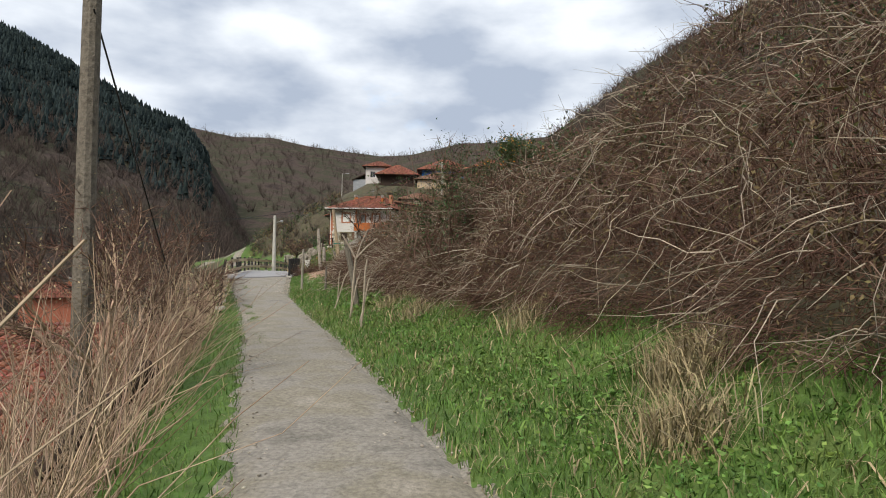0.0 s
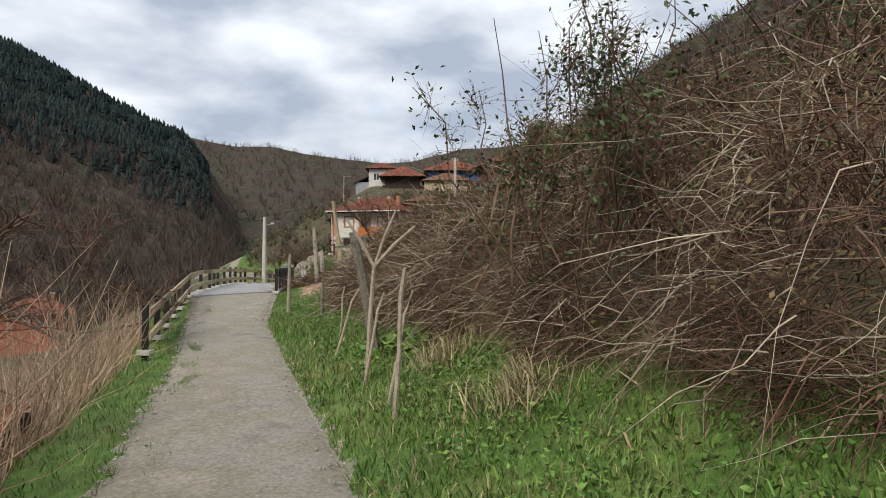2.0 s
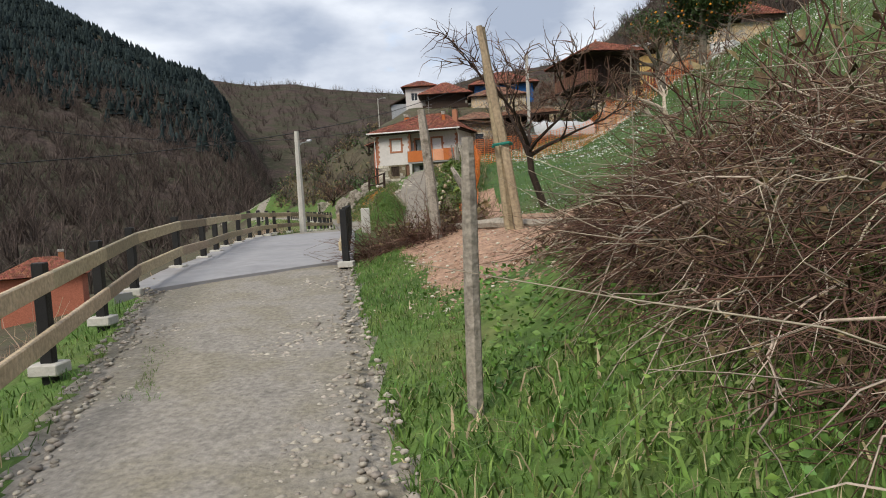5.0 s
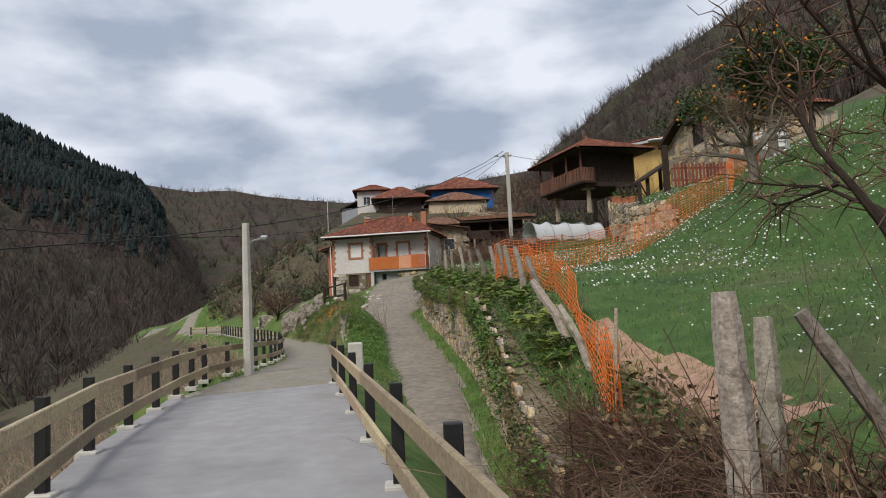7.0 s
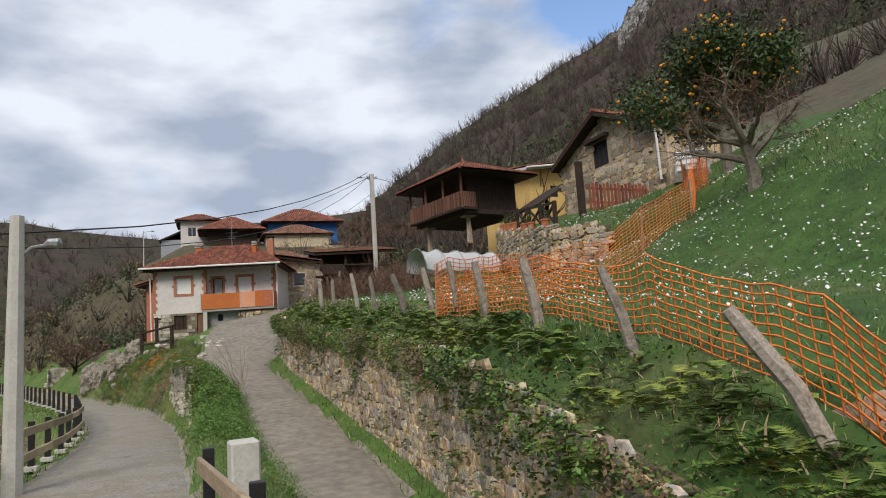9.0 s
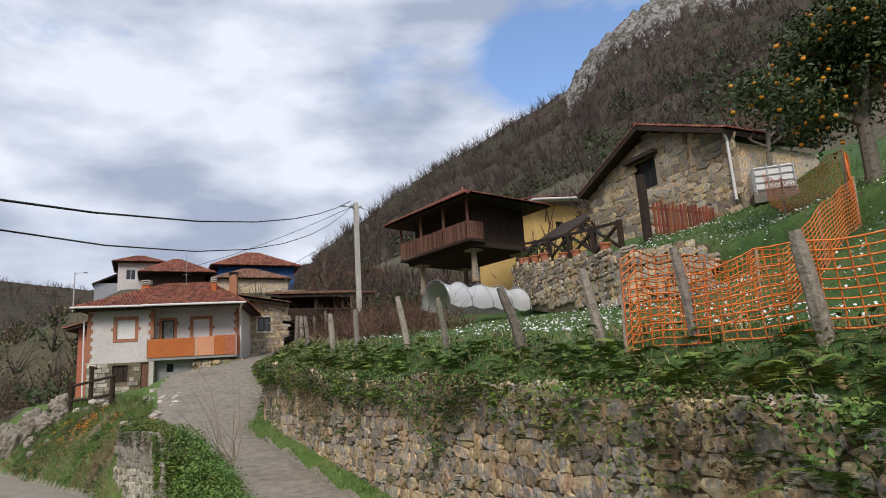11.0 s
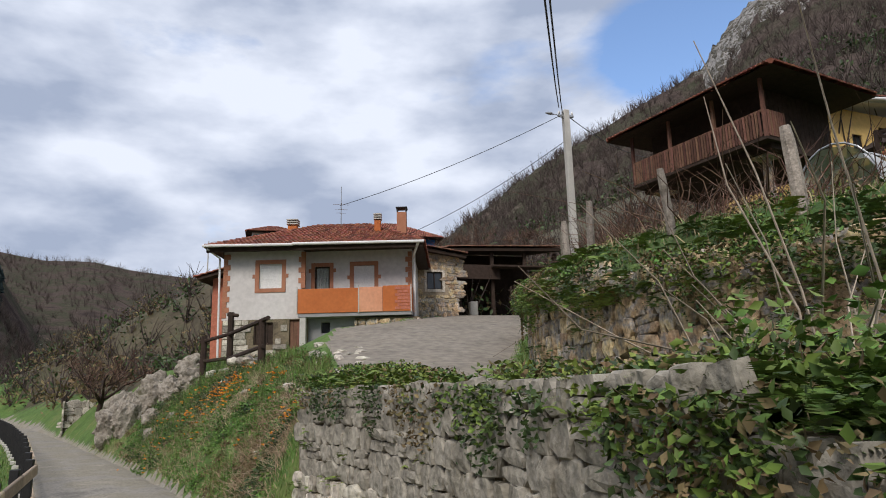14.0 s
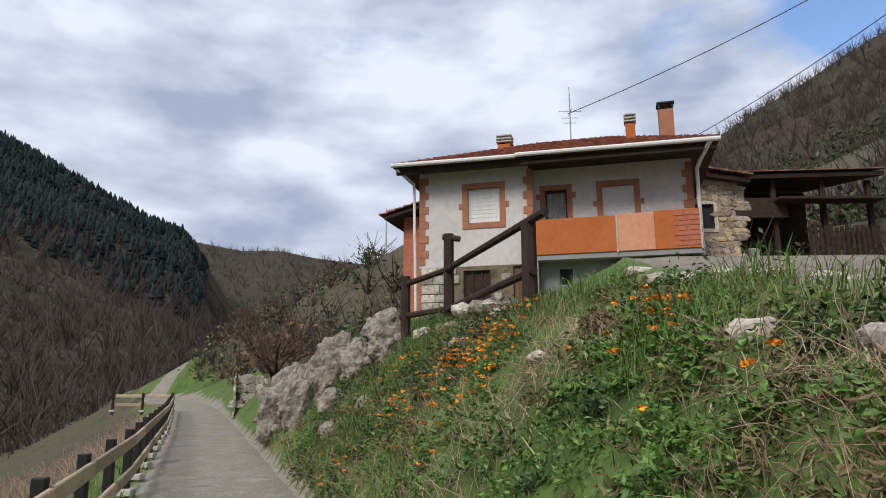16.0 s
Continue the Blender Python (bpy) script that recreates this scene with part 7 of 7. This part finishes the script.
# leafy weeds
def weeds(name, label, x, y, n_leaf, size, material, tall=0.15, category="weeds"):
    z = heights(x, y)
    at = np.stack([np.repeat(x, n_leaf), np.repeat(y, n_leaf), np.repeat(z, n_leaf)], 1)
    k = len(at)
    at = at + np.stack([RNG.normal(size=k) * 0.05, RNG.normal(size=k) * 0.05, RNG.random(k) * tall], 1)
    soup(name, *leaf_arrays(at, RNG.uniform(0.6, 1.3, k) * size, 0.5, 0.6), material, label=label, category=category)


def bushes(name, label, x, y, r, h, per, size, material, slim=0.5, category="shrub", spread=0.25, lift=0.0):
    """Leafy clumps: leaves thick in the outer shell of low domes."""
    k = len(x)
    d = unit(RNG.normal(size=(k * per, 3)))
    d[:, 2] = np.abs(d[:, 2])
    q = RNG.uniform(0.45, 1.0, (k * per, 1)) * (1 + spread * RNG.normal(size=(k * per, 1)))
    base = np.stack([x, y, heights(x, y) + lift], 1)
    at = np.repeat(base, per, 0) + d * q * np.stack([np.repeat(r, per), np.repeat(r, per), np.repeat(h, per)], 1)
    soup(name, *leaf_arrays(at, RNG.uniform(0.6, 1.4, len(at)) * size, 0.3, slim), material, label=label, category=category)


def bank_places(n, y0=20.4, y1=31.0):
    y = RNG.uniform(y0, y1, n)
    lo, hi = p_right(y) + 0.02, np.minimum(bank_x(y) + 0.75, road_left(y) - 0.05)
    return lo + RNG.random(n) * (hi - lo), y


def patches(x, y, scale, seed, cut):
    f = np.array([bump_noise(p, q, scale, seed) + 0.5 * bump_noise(p, q, scale * 2.3, seed + 4) for p, q in zip(x, y)])
    return f > cut


x, y = bank_places(900)
m = patches(x, y, 0.9, 3.0, 0.02)
bushes("bushes", "low leafy green bushes on the bank below the house", x[m], y[m], RNG.uniform(0.05, 0.12, m.sum()), RNG.uniform(0.05, 0.14, m.sum()), 70, 0.028, M_LEAF)
x, y = bank_places(1000)
m = patches(x, y, 0.8, 9.0, 0.0)
bushes("bushes", "dark green tangled bushes on the bank below the house", x[m], y[m], RNG.uniform(0.05, 0.13, m.sum()), RNG.uniform(0.06, 0.17, m.sum()), 70, 0.03, M_LEAF_DARK)
x, y = bank_places(800)
m = patches(x, y, 1.0, 15.0, 0.05)
bushes("bushes", "withered brown growth on the bank", x[m], y[m], RNG.uniform(0.05, 0.12, m.sum()), RNG.uniform(0.05, 0.13, m.sum()), 60, 0.032, M_LEAF_DRY, 0.3)
x, y = bank_places(30000)
m = patches(x, y, 0.7, 22.0, 0.03)
soup("bank_grass", *blade_arrays(x[m], y[m], heights(x[m], y[m]), RNG.uniform(0.08, 0.24, m.sum()) * along(y[m], (20.8, 0.4), (22.0, 1.0)), 0.9, 0.014), M_BLADE, label="feathery dark green grass on the bank", category="grass")
x, y = bank_places(14000)
m = patches(x, y, 0.9, 31.0, 0.0)
soup("dry_stems", *twig_arrays(np.stack([x[m], y[m], heights(x[m], y[m])], 1), RNG.normal(size=(m.sum(), 3)) * 0.7 + np.array([0, 0, 0.8]), RNG.uniform(0.08, 0.26, m.sum()), np.full(m.sum(), 0.0022), 0.7, 0.3, 4), M_CANE, label="dry brown stems matted over the bank", category="weeds")
y = RNG.uniform(12, 20.5, 700)
x = bank_x(y) + 0.1 + RNG.random(700) * np.maximum(0.1, road_left(y) - bank_x(y))
yy = RNG.uniform(13.6, 17.4, 420)
xx = bank_x(yy) - 0.1 + RNG.random(420) * 0.7
weeds("weeds", "tall dark weeds at the low wall's near end", xx, yy, 40, 0.026, M_LEAF, 0.2)
weeds("weeds", "dark leafy weeds above the low wall", x, y, 24, 0.02, M_LEAF, 0.1)
verge("bank_grass", "rough half-dry grass on the bank below the house", 20.4, 29, lambda y: p_right(y), lambda y: np.minimum(bank_x(y) + 0.45, road_left(y) - 0.08), 14000, 0.03, 0.08, straw=0.75)
y = RNG.uniform(-16, 0.8, 1300)
x = p_right(y) + 0.35 + RNG.random(1300) * 0.9
weeds("weeds", "broad-leaved weeds in the verge under the hedge", x, y, 9, 0.032, M_LEAF, 0.08)
x, y = RNG.normal(3.25, 0.16, 60), RNG.normal(-5.15, 0.22, 60)
weeds("dock_leaves", "large bright dock leaves under the hedge", x, y, 9, 0.1, M_LEAF, 0.1)
for cx, cy, cr, k in ((-2.7, 25.7, 0.2, 46), (-2.38, 25.4, 0.16, 30), (-2.5, 25.2, 0.16, 24), (-1.95, 23.8, 0.17, 20), (-1.86, 21.75, 0.14, 11), (-1.7, 21.62, 0.12, 12), (-1.42, 22.3, 0.13, 16), (-1.92, 22.0, 0.1, 4), (-3.48, 26.3, 0.22, 16), (-3.02, 26.0, 0.2, 20), (-3.1, 27.2, 0.2, 18), (-2.68, 24.95, 0.18, 14), (-2.1, 23.1, 0.15, 5), (-3.5, 27.4, 0.2, 12)):
    px, py = RNG.normal(cx, cr * 0.6, 14), RNG.normal(cy, cr * 0.9, 14)
    bushes("marigold_leaves", "green leaf clump of the marigolds", px, py, np.full(14, 0.07), RNG.uniform(0.06, 0.12, 14), 60, 0.034, M_LEAF, 0.35, "flowers")
    px, py = RNG.normal(cx, cr * 0.7, k), RNG.normal(cy, cr, k)
    top = heights(px, py) + RNG.uniform(0.09, 0.17, k)
    at = np.repeat(np.stack([px, py, top], 1), 9, 0) + RNG.normal(size=(k * 9, 3)) * np.array([0.008, 0.008, 0.003])
    soup("marigolds", *leaf_arrays(at, RNG.uniform(0.016, 0.03, k * 9), 0.6, 0.6), M_MARIGOLD, label="orange marigolds in bloom on the bank", category="flowers")
# brambles between the bridge and the meadow
n = 7500
y = RNG.uniform(2.9, 6.7, n)
x = along(y, (2.9, 0.35), (5, 0.3), (6.7, 0.7)) + RNG.random(n) * along(y, (2.9, 0.9), (5, 1.2), (6.7, 0.5))
base = np.stack([x, y, heights(x, y) - 0.05], 1)
way = RNG.normal(size=(n, 3)) * np.array([0.8, 0.8, 0.5]) + np.array([0, 0, 0.6])
soup("brambles", *twig_arrays(base, way, RNG.uniform(0.25, 0.75, n), RNG.uniform(0.003, 0.0065, n), 0.6, 0.4), M_TWIG, label="tangle of dry reddish brambles beside the bridge", category="brambles")
y = RNG.uniform(3.0, 6.4, 500)
x = 0.4 + RNG.random(500) * 1.1
weeds("weeds", "withered leaves among the brambles", x, y, 6, 0.06, M_LEAF_DRY, 0.25)
# tall dry stalks and vines by the granary
n = 2600
y = RNG.uniform(20, 29, n)
x = wall_x(y) + 0.7 + RNG.random(n) * 2.6
base = np.stack([x, y, heights(x, y) - 0.05], 1)
soup("vines", *twig_arrays(base, RNG.normal(size=(n, 3)) * 0.6 + np.array([0, 0, 1.0]), RNG.uniform(0.4, 1.1, n), RNG.uniform(0.005, 0.011, n), 0.6, 0.3), M_TWIG, label="leafless grey vines and shrubs below the granary", category="brush")
pts = np.array([(-0.55, 17.6, 0.45)])
base = np.repeat(pts, 22, 0) + RNG.normal(size=(22, 3)) * 0.05
soup("dry_stalks", *twig_arrays(base, RNG.normal(size=(22, 3)) * 0.35 + np.array([-0.35, 0.1, 1.0]), RNG.uniform(0.6, 1.25, 22), np.full(22, 0.006), 0.2, 0.0), M_TWIG_PALE, label="tall bleached dry stalks on the bank", category="weeds")

# stones and rock
M_ROCK = mat("weathered_rock", [(0.08, 0.07, 0.05), (0.22, 0.19, 0.15), (0.32, 0.285, 0.235), (0.11, 0.10, 0.06)], 5.5, bump=1.0, bump_scale=12, fine=26, depth=0.05)


def rock(at, size, label, seed, material=None):
    rr = random.Random(seed)
    bm = bmesh.new()
    bmesh.ops.create_icosphere(bm, subdivisions=4 if max(size) > 0.2 else 2, radius=1.0)
    sx, sy, sz = size
    off = Vector((rr.uniform(0, 50), rr.uniform(0, 50), rr.uniform(0, 50)))
    for v in bm.verts:
        d_, _ = noise.voronoi(v.co * 1.5 + off)
        k = 0.8 + 0.34 * (d_[1] - d_[0]) + 0.25 * noise.noise(v.co * 2.1 + off) + 0.16 * abs(noise.noise(v.co * 5.3 + off)) + 0.06 * noise.noise(v.co * 13.0 + off)
        c = v.co * k * 0.85
        v.co = Vector((c.x * sx, c.y * sy, c.z * sz))
    for f in bm.faces:
        f.smooth = False
    ob = part("rock", bm, material or M_ROCK)
    ob.matrix_world = pose(*at, 0, 0, rr.uniform(0, 180))
    return tagged(ob, label, "rock", "rocks on the bank")


for i, (x, y, w, h) in enumerate(((-4.75, 30.3, 0.5, 0.62), (-4.4, 29.7, 0.42, 0.56), (-4.05, 29.9, 0.5, 0.6), (-3.7, 29.3, 0.4, 0.42), (-3.3, 28.9, 0.34, 0.32), (-4.9, 31.6, 0.5, 0.5), (-3.9, 28.6, 0.22, 0.2), (-3.45, 30.2, 0.4, 0.36), (-3.4, 27.3, 0.16, 0.14), (-3.75, 27.6, 0.15, 0.13))):
    rock((x, y, ground_z(x, y) + h * 0.12), (w, w * 0.75, h), "grey weathered limestone outcrop below the house", i)
rs = random.Random(77)
for i in range(16):
    x, y = -2.95 + 0.055 * i + rs.uniform(-0.04, 0.04), 28.15 - 0.1 * i + rs.uniform(-0.06, 0.06)
    w = rs.uniform(0.07, 0.14)
    rock((x, y, ground_z(x, y) + rs.choice((0.02, 0.02, 0.1))), (w * 1.2, w, w * 0.75), "squared stone of a tumbled edging below the rail", 100 + i, M_PALE)
for i in range(24):
    x, y = rs.gauss(-1.5, 0.13), rs.gauss(22.75, 0.34)
    w = rs.uniform(0.04, 0.12)
    rock((x, y, ground_z(x, y) + w * 0.25), (w * 1.25, w, w * 0.7), "pale stone in a heap beside the lane", 140 + i, M_PALE)
for i in range(22):
    x, y = rs.gauss(-1.1, 0.18), rs.gauss(25.3, 0.5)
    w = rs.uniform(0.05, 0.12)
    rock((x, y, ground_z(x, y) + w * 0.2), (w * 1.3, w, w * 0.65), "loose pale stone on the bank", 180 + i, M_PALE)
for i, (x, y, w) in enumerate(((-2.25, 24.7, 0.07), (-2.6, 26.4, 0.1), (-1.75, 22.0, 0.06), (-2.05, 22.3, 0.05), (-1.2, 20.3, 0.08), (-1.35, 20.9, 0.07), (-1.1, 19.5, 0.07))):
    rock((x, y, ground_z(x, y) + w * 0.2), (w * 1.2, w, w * 0.7), "loose pale stone on the bank", 220 + i, M_PALE)
pil = thing("stone_pillar", (-7.1, 37.0, -0.3), 10, "short square pillar of pale rubble", "pillar")
part("core", boxed(-0.33, 0.33, -0.3, 0.3, -0.3, 0.9), M_JOINT, pil)
rnd = random.Random(3)
for f in range(2):
    for s, z, ww, hh, turn in stone_cells(0.7, lambda s: 1.0, 0.2, 0.14, 90 + f):
        ob = new("stone", rnd.choice(PALES))
        ob.parent = pil
        ob.matrix_basis = (pose(s - 0.35, -0.31, z, 0, turn, 0) if f == 0 else pose(-0.34, 0.35 - s, z, 0, turn, -90)) @ Matrix.Diagonal((ww, 0.06, hh, 1))
# clods and pebbles on the dug plot and the track
cm = []
for i in range(6):
    bm = bmesh.new()
    bmesh.ops.create_icosphere(bm, subdivisions=1, radius=1.0)
    for v in bm.verts:
        v.co *= 1 + 0.4 * noise.noise(v.co * 2 + Vector((i * 7, 0, 0)))
    me = bpy.data.meshes.new("clod")
    bm.to_mesh(me)
    bm.free()
    cm.append((np.array([v.co[:] for v in me.vertices]), np.array([p.vertices[:] for p in me.polygons])))


def pebbles(name, label, x, y, s0, s1, material, lift=0.0, kind="stuff"):
    z = heights(x, y) + lift
    arr = []
    for i in range(len(x)):
        v, t = cm[i % 6]
        s = RNG.uniform(s0, s1) * np.array([1.2, 1.0, 0.6])
        a = RNG.uniform(0, 6.28)
        w = v * s
        w = np.stack([w[:, 0] * math.cos(a) - w[:, 1] * math.sin(a), w[:, 0] * math.sin(a) + w[:, 1] * math.cos(a), w[:, 2]], 1)
        arr.append((w + np.array([x[i], y[i], z[i]]), t))
    soup(name, *joined(*arr), material, label=label, category="stones", kind=kind)


M_CLOD = mat("soil_clod", [(0.29, 0.18, 0.12), (0.40, 0.265, 0.185)], 4.0, bump=0.6, bump_scale=40, per="island")
M_PEB = mat("pebble", [(0.27, 0.235, 0.19), (0.40, 0.36, 0.30)], 5.0, bump=0.3, per="island")
y = RNG.uniform(0.3, 4.0, 9000)
x = p_right(y) + 0.42 + RNG.random(9000) * 3.0
m = (y + 0.75 * (x - 1.2) < 3.7) & clumped(9000, 2.3, x, y, 0.45)
x, y = x[m], y[m]
big = RNG.random(len(x)) < 0.05
pebbles("clods", "fine crumbled clods of the dug plot", x[~big], y[~big], 0.004, 0.014, M_CLOD, -0.002)
pebbles("clods", "lumpy reddish clods of the dug plot", x[big], y[big], 0.015, 0.034, M_CLOD, -0.006)
x, y = RNG.uniform(0.7, 2.4, 500), RNG.uniform(0.4, 3.0, 500)
m = y + 0.75 * (x - 1.2) < 3.6
at = np.stack([x, y, heights(x, y) + 0.014], 1)[m]
soup("leaf_litter", *leaf_arrays(at, RNG.uniform(0.012, 0.04, len(at)), 0.8, 0.45), M_TWIG_PALE, label="pale dead leaves and chips on the dug soil", category="leaf litter")
y = RNG.uniform(0.4, 2.6, 110)
x = p_right(y) + 0.42 + RNG.random(110) ** 2.2 * 1.4
pebbles("stones", "pale stones lying on the dug soil", x, y, 0.005, 0.015, M_PALE, 0.004)
y = RNG.uniform(-16, 2.2, 2600)
x = path_x(y) + path_w(y) * RNG.uniform(-1, 1, 2600)
pebbles("gravel", "loose pebbles on the gravel track", x, y, 0.004, 0.011, M_PEB, 0.052)
y = RNG.uniform(-1.5, 3.0, 2600)
x = path_x(y) + path_w(y) * RNG.uniform(-1, 1, 2600)
pebbles("gravel", "coarse gravel at the bridge's end", x, y, 0.006, 0.018, M_PEB, 0.05)

# sign on the tall wall
sign = thing("wall_sign", (1.22, 13.6, 0.12), -40, "small weathered grey sign with red writing", "sign")
part("board", boxed(-0.16, 0.16, -0.12, -0.1, -0.02, 0.28, 0.004), mat("sign_grey", [(0.36, 0.37, 0.38), (0.44, 0.45, 0.46)], 4.0, bump=0.1), sign)
M_REDPAINT = mat("red_paint", [(0.6, 0.06, 0.05), (0.65, 0.09, 0.07)], 4.0, bump=0.0)
for k in range(3):
    part("lettering", boxed(-0.09 + k * 0.065, -0.045 + k * 0.065, -0.126, -0.12, 0.1, 0.19), M_REDPAINT, sign)

# woods on the hillsides
def cone_arrays(at, h, r, sides=6):
    n = len(at)
    h, r = np.asarray(h).reshape(-1, 1), np.asarray(r).reshape(-1, 1)
    vs = []
    for z, rr in ((0.05, 1.0), (0.4, 0.6), (0.35, 0.75), (0.7, 0.35)):
        for k in range(sides):
            a = 2 * math.pi * k / sides + z * 3
            j = RNG.uniform(0.7, 1.2, (n, 1))
            vs.append(at + np.concatenate([np.full((n, 1), math.cos(a)) * r * rr * j, np.full((n, 1), math.sin(a)) * r * rr * j, h * z * np.ones((n, 1))], 1))
    vs.append(at + np.array([0, 0, 1.0]) * h)
    v = np.stack(vs, 1)
    t = []
    for q in ((0, 1), (2, 3)):
        for k in range(sides):
            a, b = q[0] * sides + k, q[0] * sides + (k + 1) % sides
            c, d = q[1] * sides + k, q[1] * sides + (k + 1) % sides
            t += [(a, b, d), (a, d, c)]
    for k in range(sides):
        t.append((3 * sides + k, 3 * sides + (k + 1) % sides, 4 * sides))
        t.append((1 * sides + k, 1 * sides + (k + 1) % sides, 4 * sides))
    return v.reshape(-1, 3), (np.arange(n)[:, None, None] * (4 * sides + 1) + np.array(t)[None]).reshape(-1, 3)


def on_hill(ob, n_az, n_r, n, pick):
    """Places scattered over a hillside: bearing share and rise share."""
    v = np.empty(len(ob.data.vertices) * 3, dtype=np.float32)
    ob.data.vertices.foreach_get("co", v)
    v = v.reshape(n_az, n_r + 1, 3)
    a, f = pick(n)
    i, j = np.clip((a * (n_az - 1)), 0, n_az - 1.01), np.clip(f * n_r, 0, n_r - 1.01)
    ii, jj = i.astype(int), j.astype(int)
    fi, fj = (i - ii)[:, None], (j - jj)[:, None]
    return (v[ii, jj] * (1 - fi) + v[ii + 1, jj] * fi) * (1 - fj) + (v[ii, jj + 1] * (1 - fi) + v[ii + 1, jj + 1] * fi) * fj


def far_woods(at, h, material, name, label, per=7):
    """Leafless far trees: each a spray of thin upright branches."""
    n = len(at)
    base = np.repeat(at, per, 0)
    hh = np.repeat(h, per)
    way = RNG.normal(size=(n * per, 3)) * np.array([0.42, 0.42, 0.2]) + np.array([0, 0, 1.0])
    soup(name, *twig_arrays(base, way, hh * RNG.uniform(0.6, 1.1, n * per), hh * 0.02, 0.2, 0.0, 3), material, label=label, category="woods")


def crest(n, lo=0.3, hi=0.93, a0=0.0, a1=1.0):
    return RNG.uniform(a0, a1, n), lo + (hi - lo) * RNG.random(n)


hills = {o.name: o for o in bpy.data.objects if o.name.startswith("backdrop_hill")}
M_FARTREE = mat("far_bare_tree", [(0.065, 0.052, 0.047), (0.125, 0.10, 0.087)], 0.5, rough=1.0, bump=0.0, per="island", spec=0.0)
left, right, back = hills["backdrop_hill_conifers"], hills["backdrop_hill_cliffs"], hills["backdrop_hill_valley_end"]
p = on_hill(left, 220, 60, 19000, lambda n: (RNG.uniform(0.55, 0.955, n), 0.3 + 0.64 * RNG.random(n) ** 0.6))
m = clumped(len(p), 0.03, p[:, 0], p[:, 1] + p[:, 2], 0.25)
soup("conifers", *cone_arrays(p[m], RNG.uniform(2.2, 4.6, m.sum()), RNG.uniform(0.8, 1.5, m.sum())), M_PINE, label="dark conifers covering the steep hillside", category="woods")
far_woods(on_hill(left, 220, 60, 6500, lambda n: (RNG.uniform(0.5, 0.98, n), 0.02 + 0.6 * RNG.random(n))), RNG.uniform(2.0, 4.2, 6500), M_FARTREE, "woods", "bare woods on the lower hillside")
far_woods(on_hill(right, 420, 110, 5000, lambda n: crest(n, 0.1, 0.72, 0.02, 0.6)), RNG.uniform(1.8, 4.2, 5000), M_FARTREE, "woods", "bare brown woods on the mountainside")
far_woods(on_hill(back, 220, 60, 2600, lambda n: crest(n, 0.3, 0.93, 0.2, 0.8)), RNG.uniform(3, 7, 2600), M_FARTREE, "woods", "bare woods on the far ridge")
far_woods(on_hill(right, 420, 110, 900, lambda n: crest(n, 0.7, 0.93, 0.02, 0.21)), RNG.uniform(1.8, 4.2, 900), M_FARTREE, "woods", "bare trees along the mountain's lower crest")
p = on_hill(right, 420, 110, 500, lambda n: crest(n, 0.08, 0.5, 0.05, 0.5))
at = np.repeat(p, 40, 0) + RNG.normal(size=(500 * 40, 3)) * np.array([1.0, 1.0, 0.6]) + np.array([0, 0, 0.9])
soup("shrubs", *leaf_arrays(at, RNG.uniform(0.5, 0.9, len(at))), M_LEAF_DARK, label="dark evergreen shrubs on the slope behind the houses", category="woods")
# shrubs on the mound round the village and left of the house
n = 420
y = RNG.uniform(36, 60, n)
x = RNG.uniform(-16, 16, n)
z = heights(x, y)
m = (z > 0.5) & ~((x > -6) & (x < 9.5) & (y > 52) & (y < 62))
p = np.stack([x, y, z], 1)[m]
at = np.repeat(p, 60, 0) + RNG.normal(size=(len(p) * 60, 3)) * np.array([0.45, 0.45, 0.28]) + np.array([0, 0, 0.4])
k = len(at) // 2
soup("shrubs", *leaf_arrays(at[:k], RNG.uniform(0.12, 0.28, k)), M_LEAF_DARK, label="dark evergreen shrubs round the village", category="shrubs")
soup("shrubs", *leaf_arrays(at[k:], RNG.uniform(0.1, 0.25, len(at) - k)), M_LEAF_DRY, label="withered brown shrubs round the village", category="shrubs")
far_woods(p, RNG.uniform(0.8, 2.0, len(p)), M_FARTREE, "woods", "bare saplings round the village", 9)
n = 700
y = RNG.uniform(24, 60, n)
x = RNG.uniform(10, 34, n)
p = np.stack([x, y, heights(x, y)], 1)
far_woods(p, RNG.uniform(1.0, 2.6, n), M_FARTREE, "woods", "bare trees on the slope above the granary", 9)
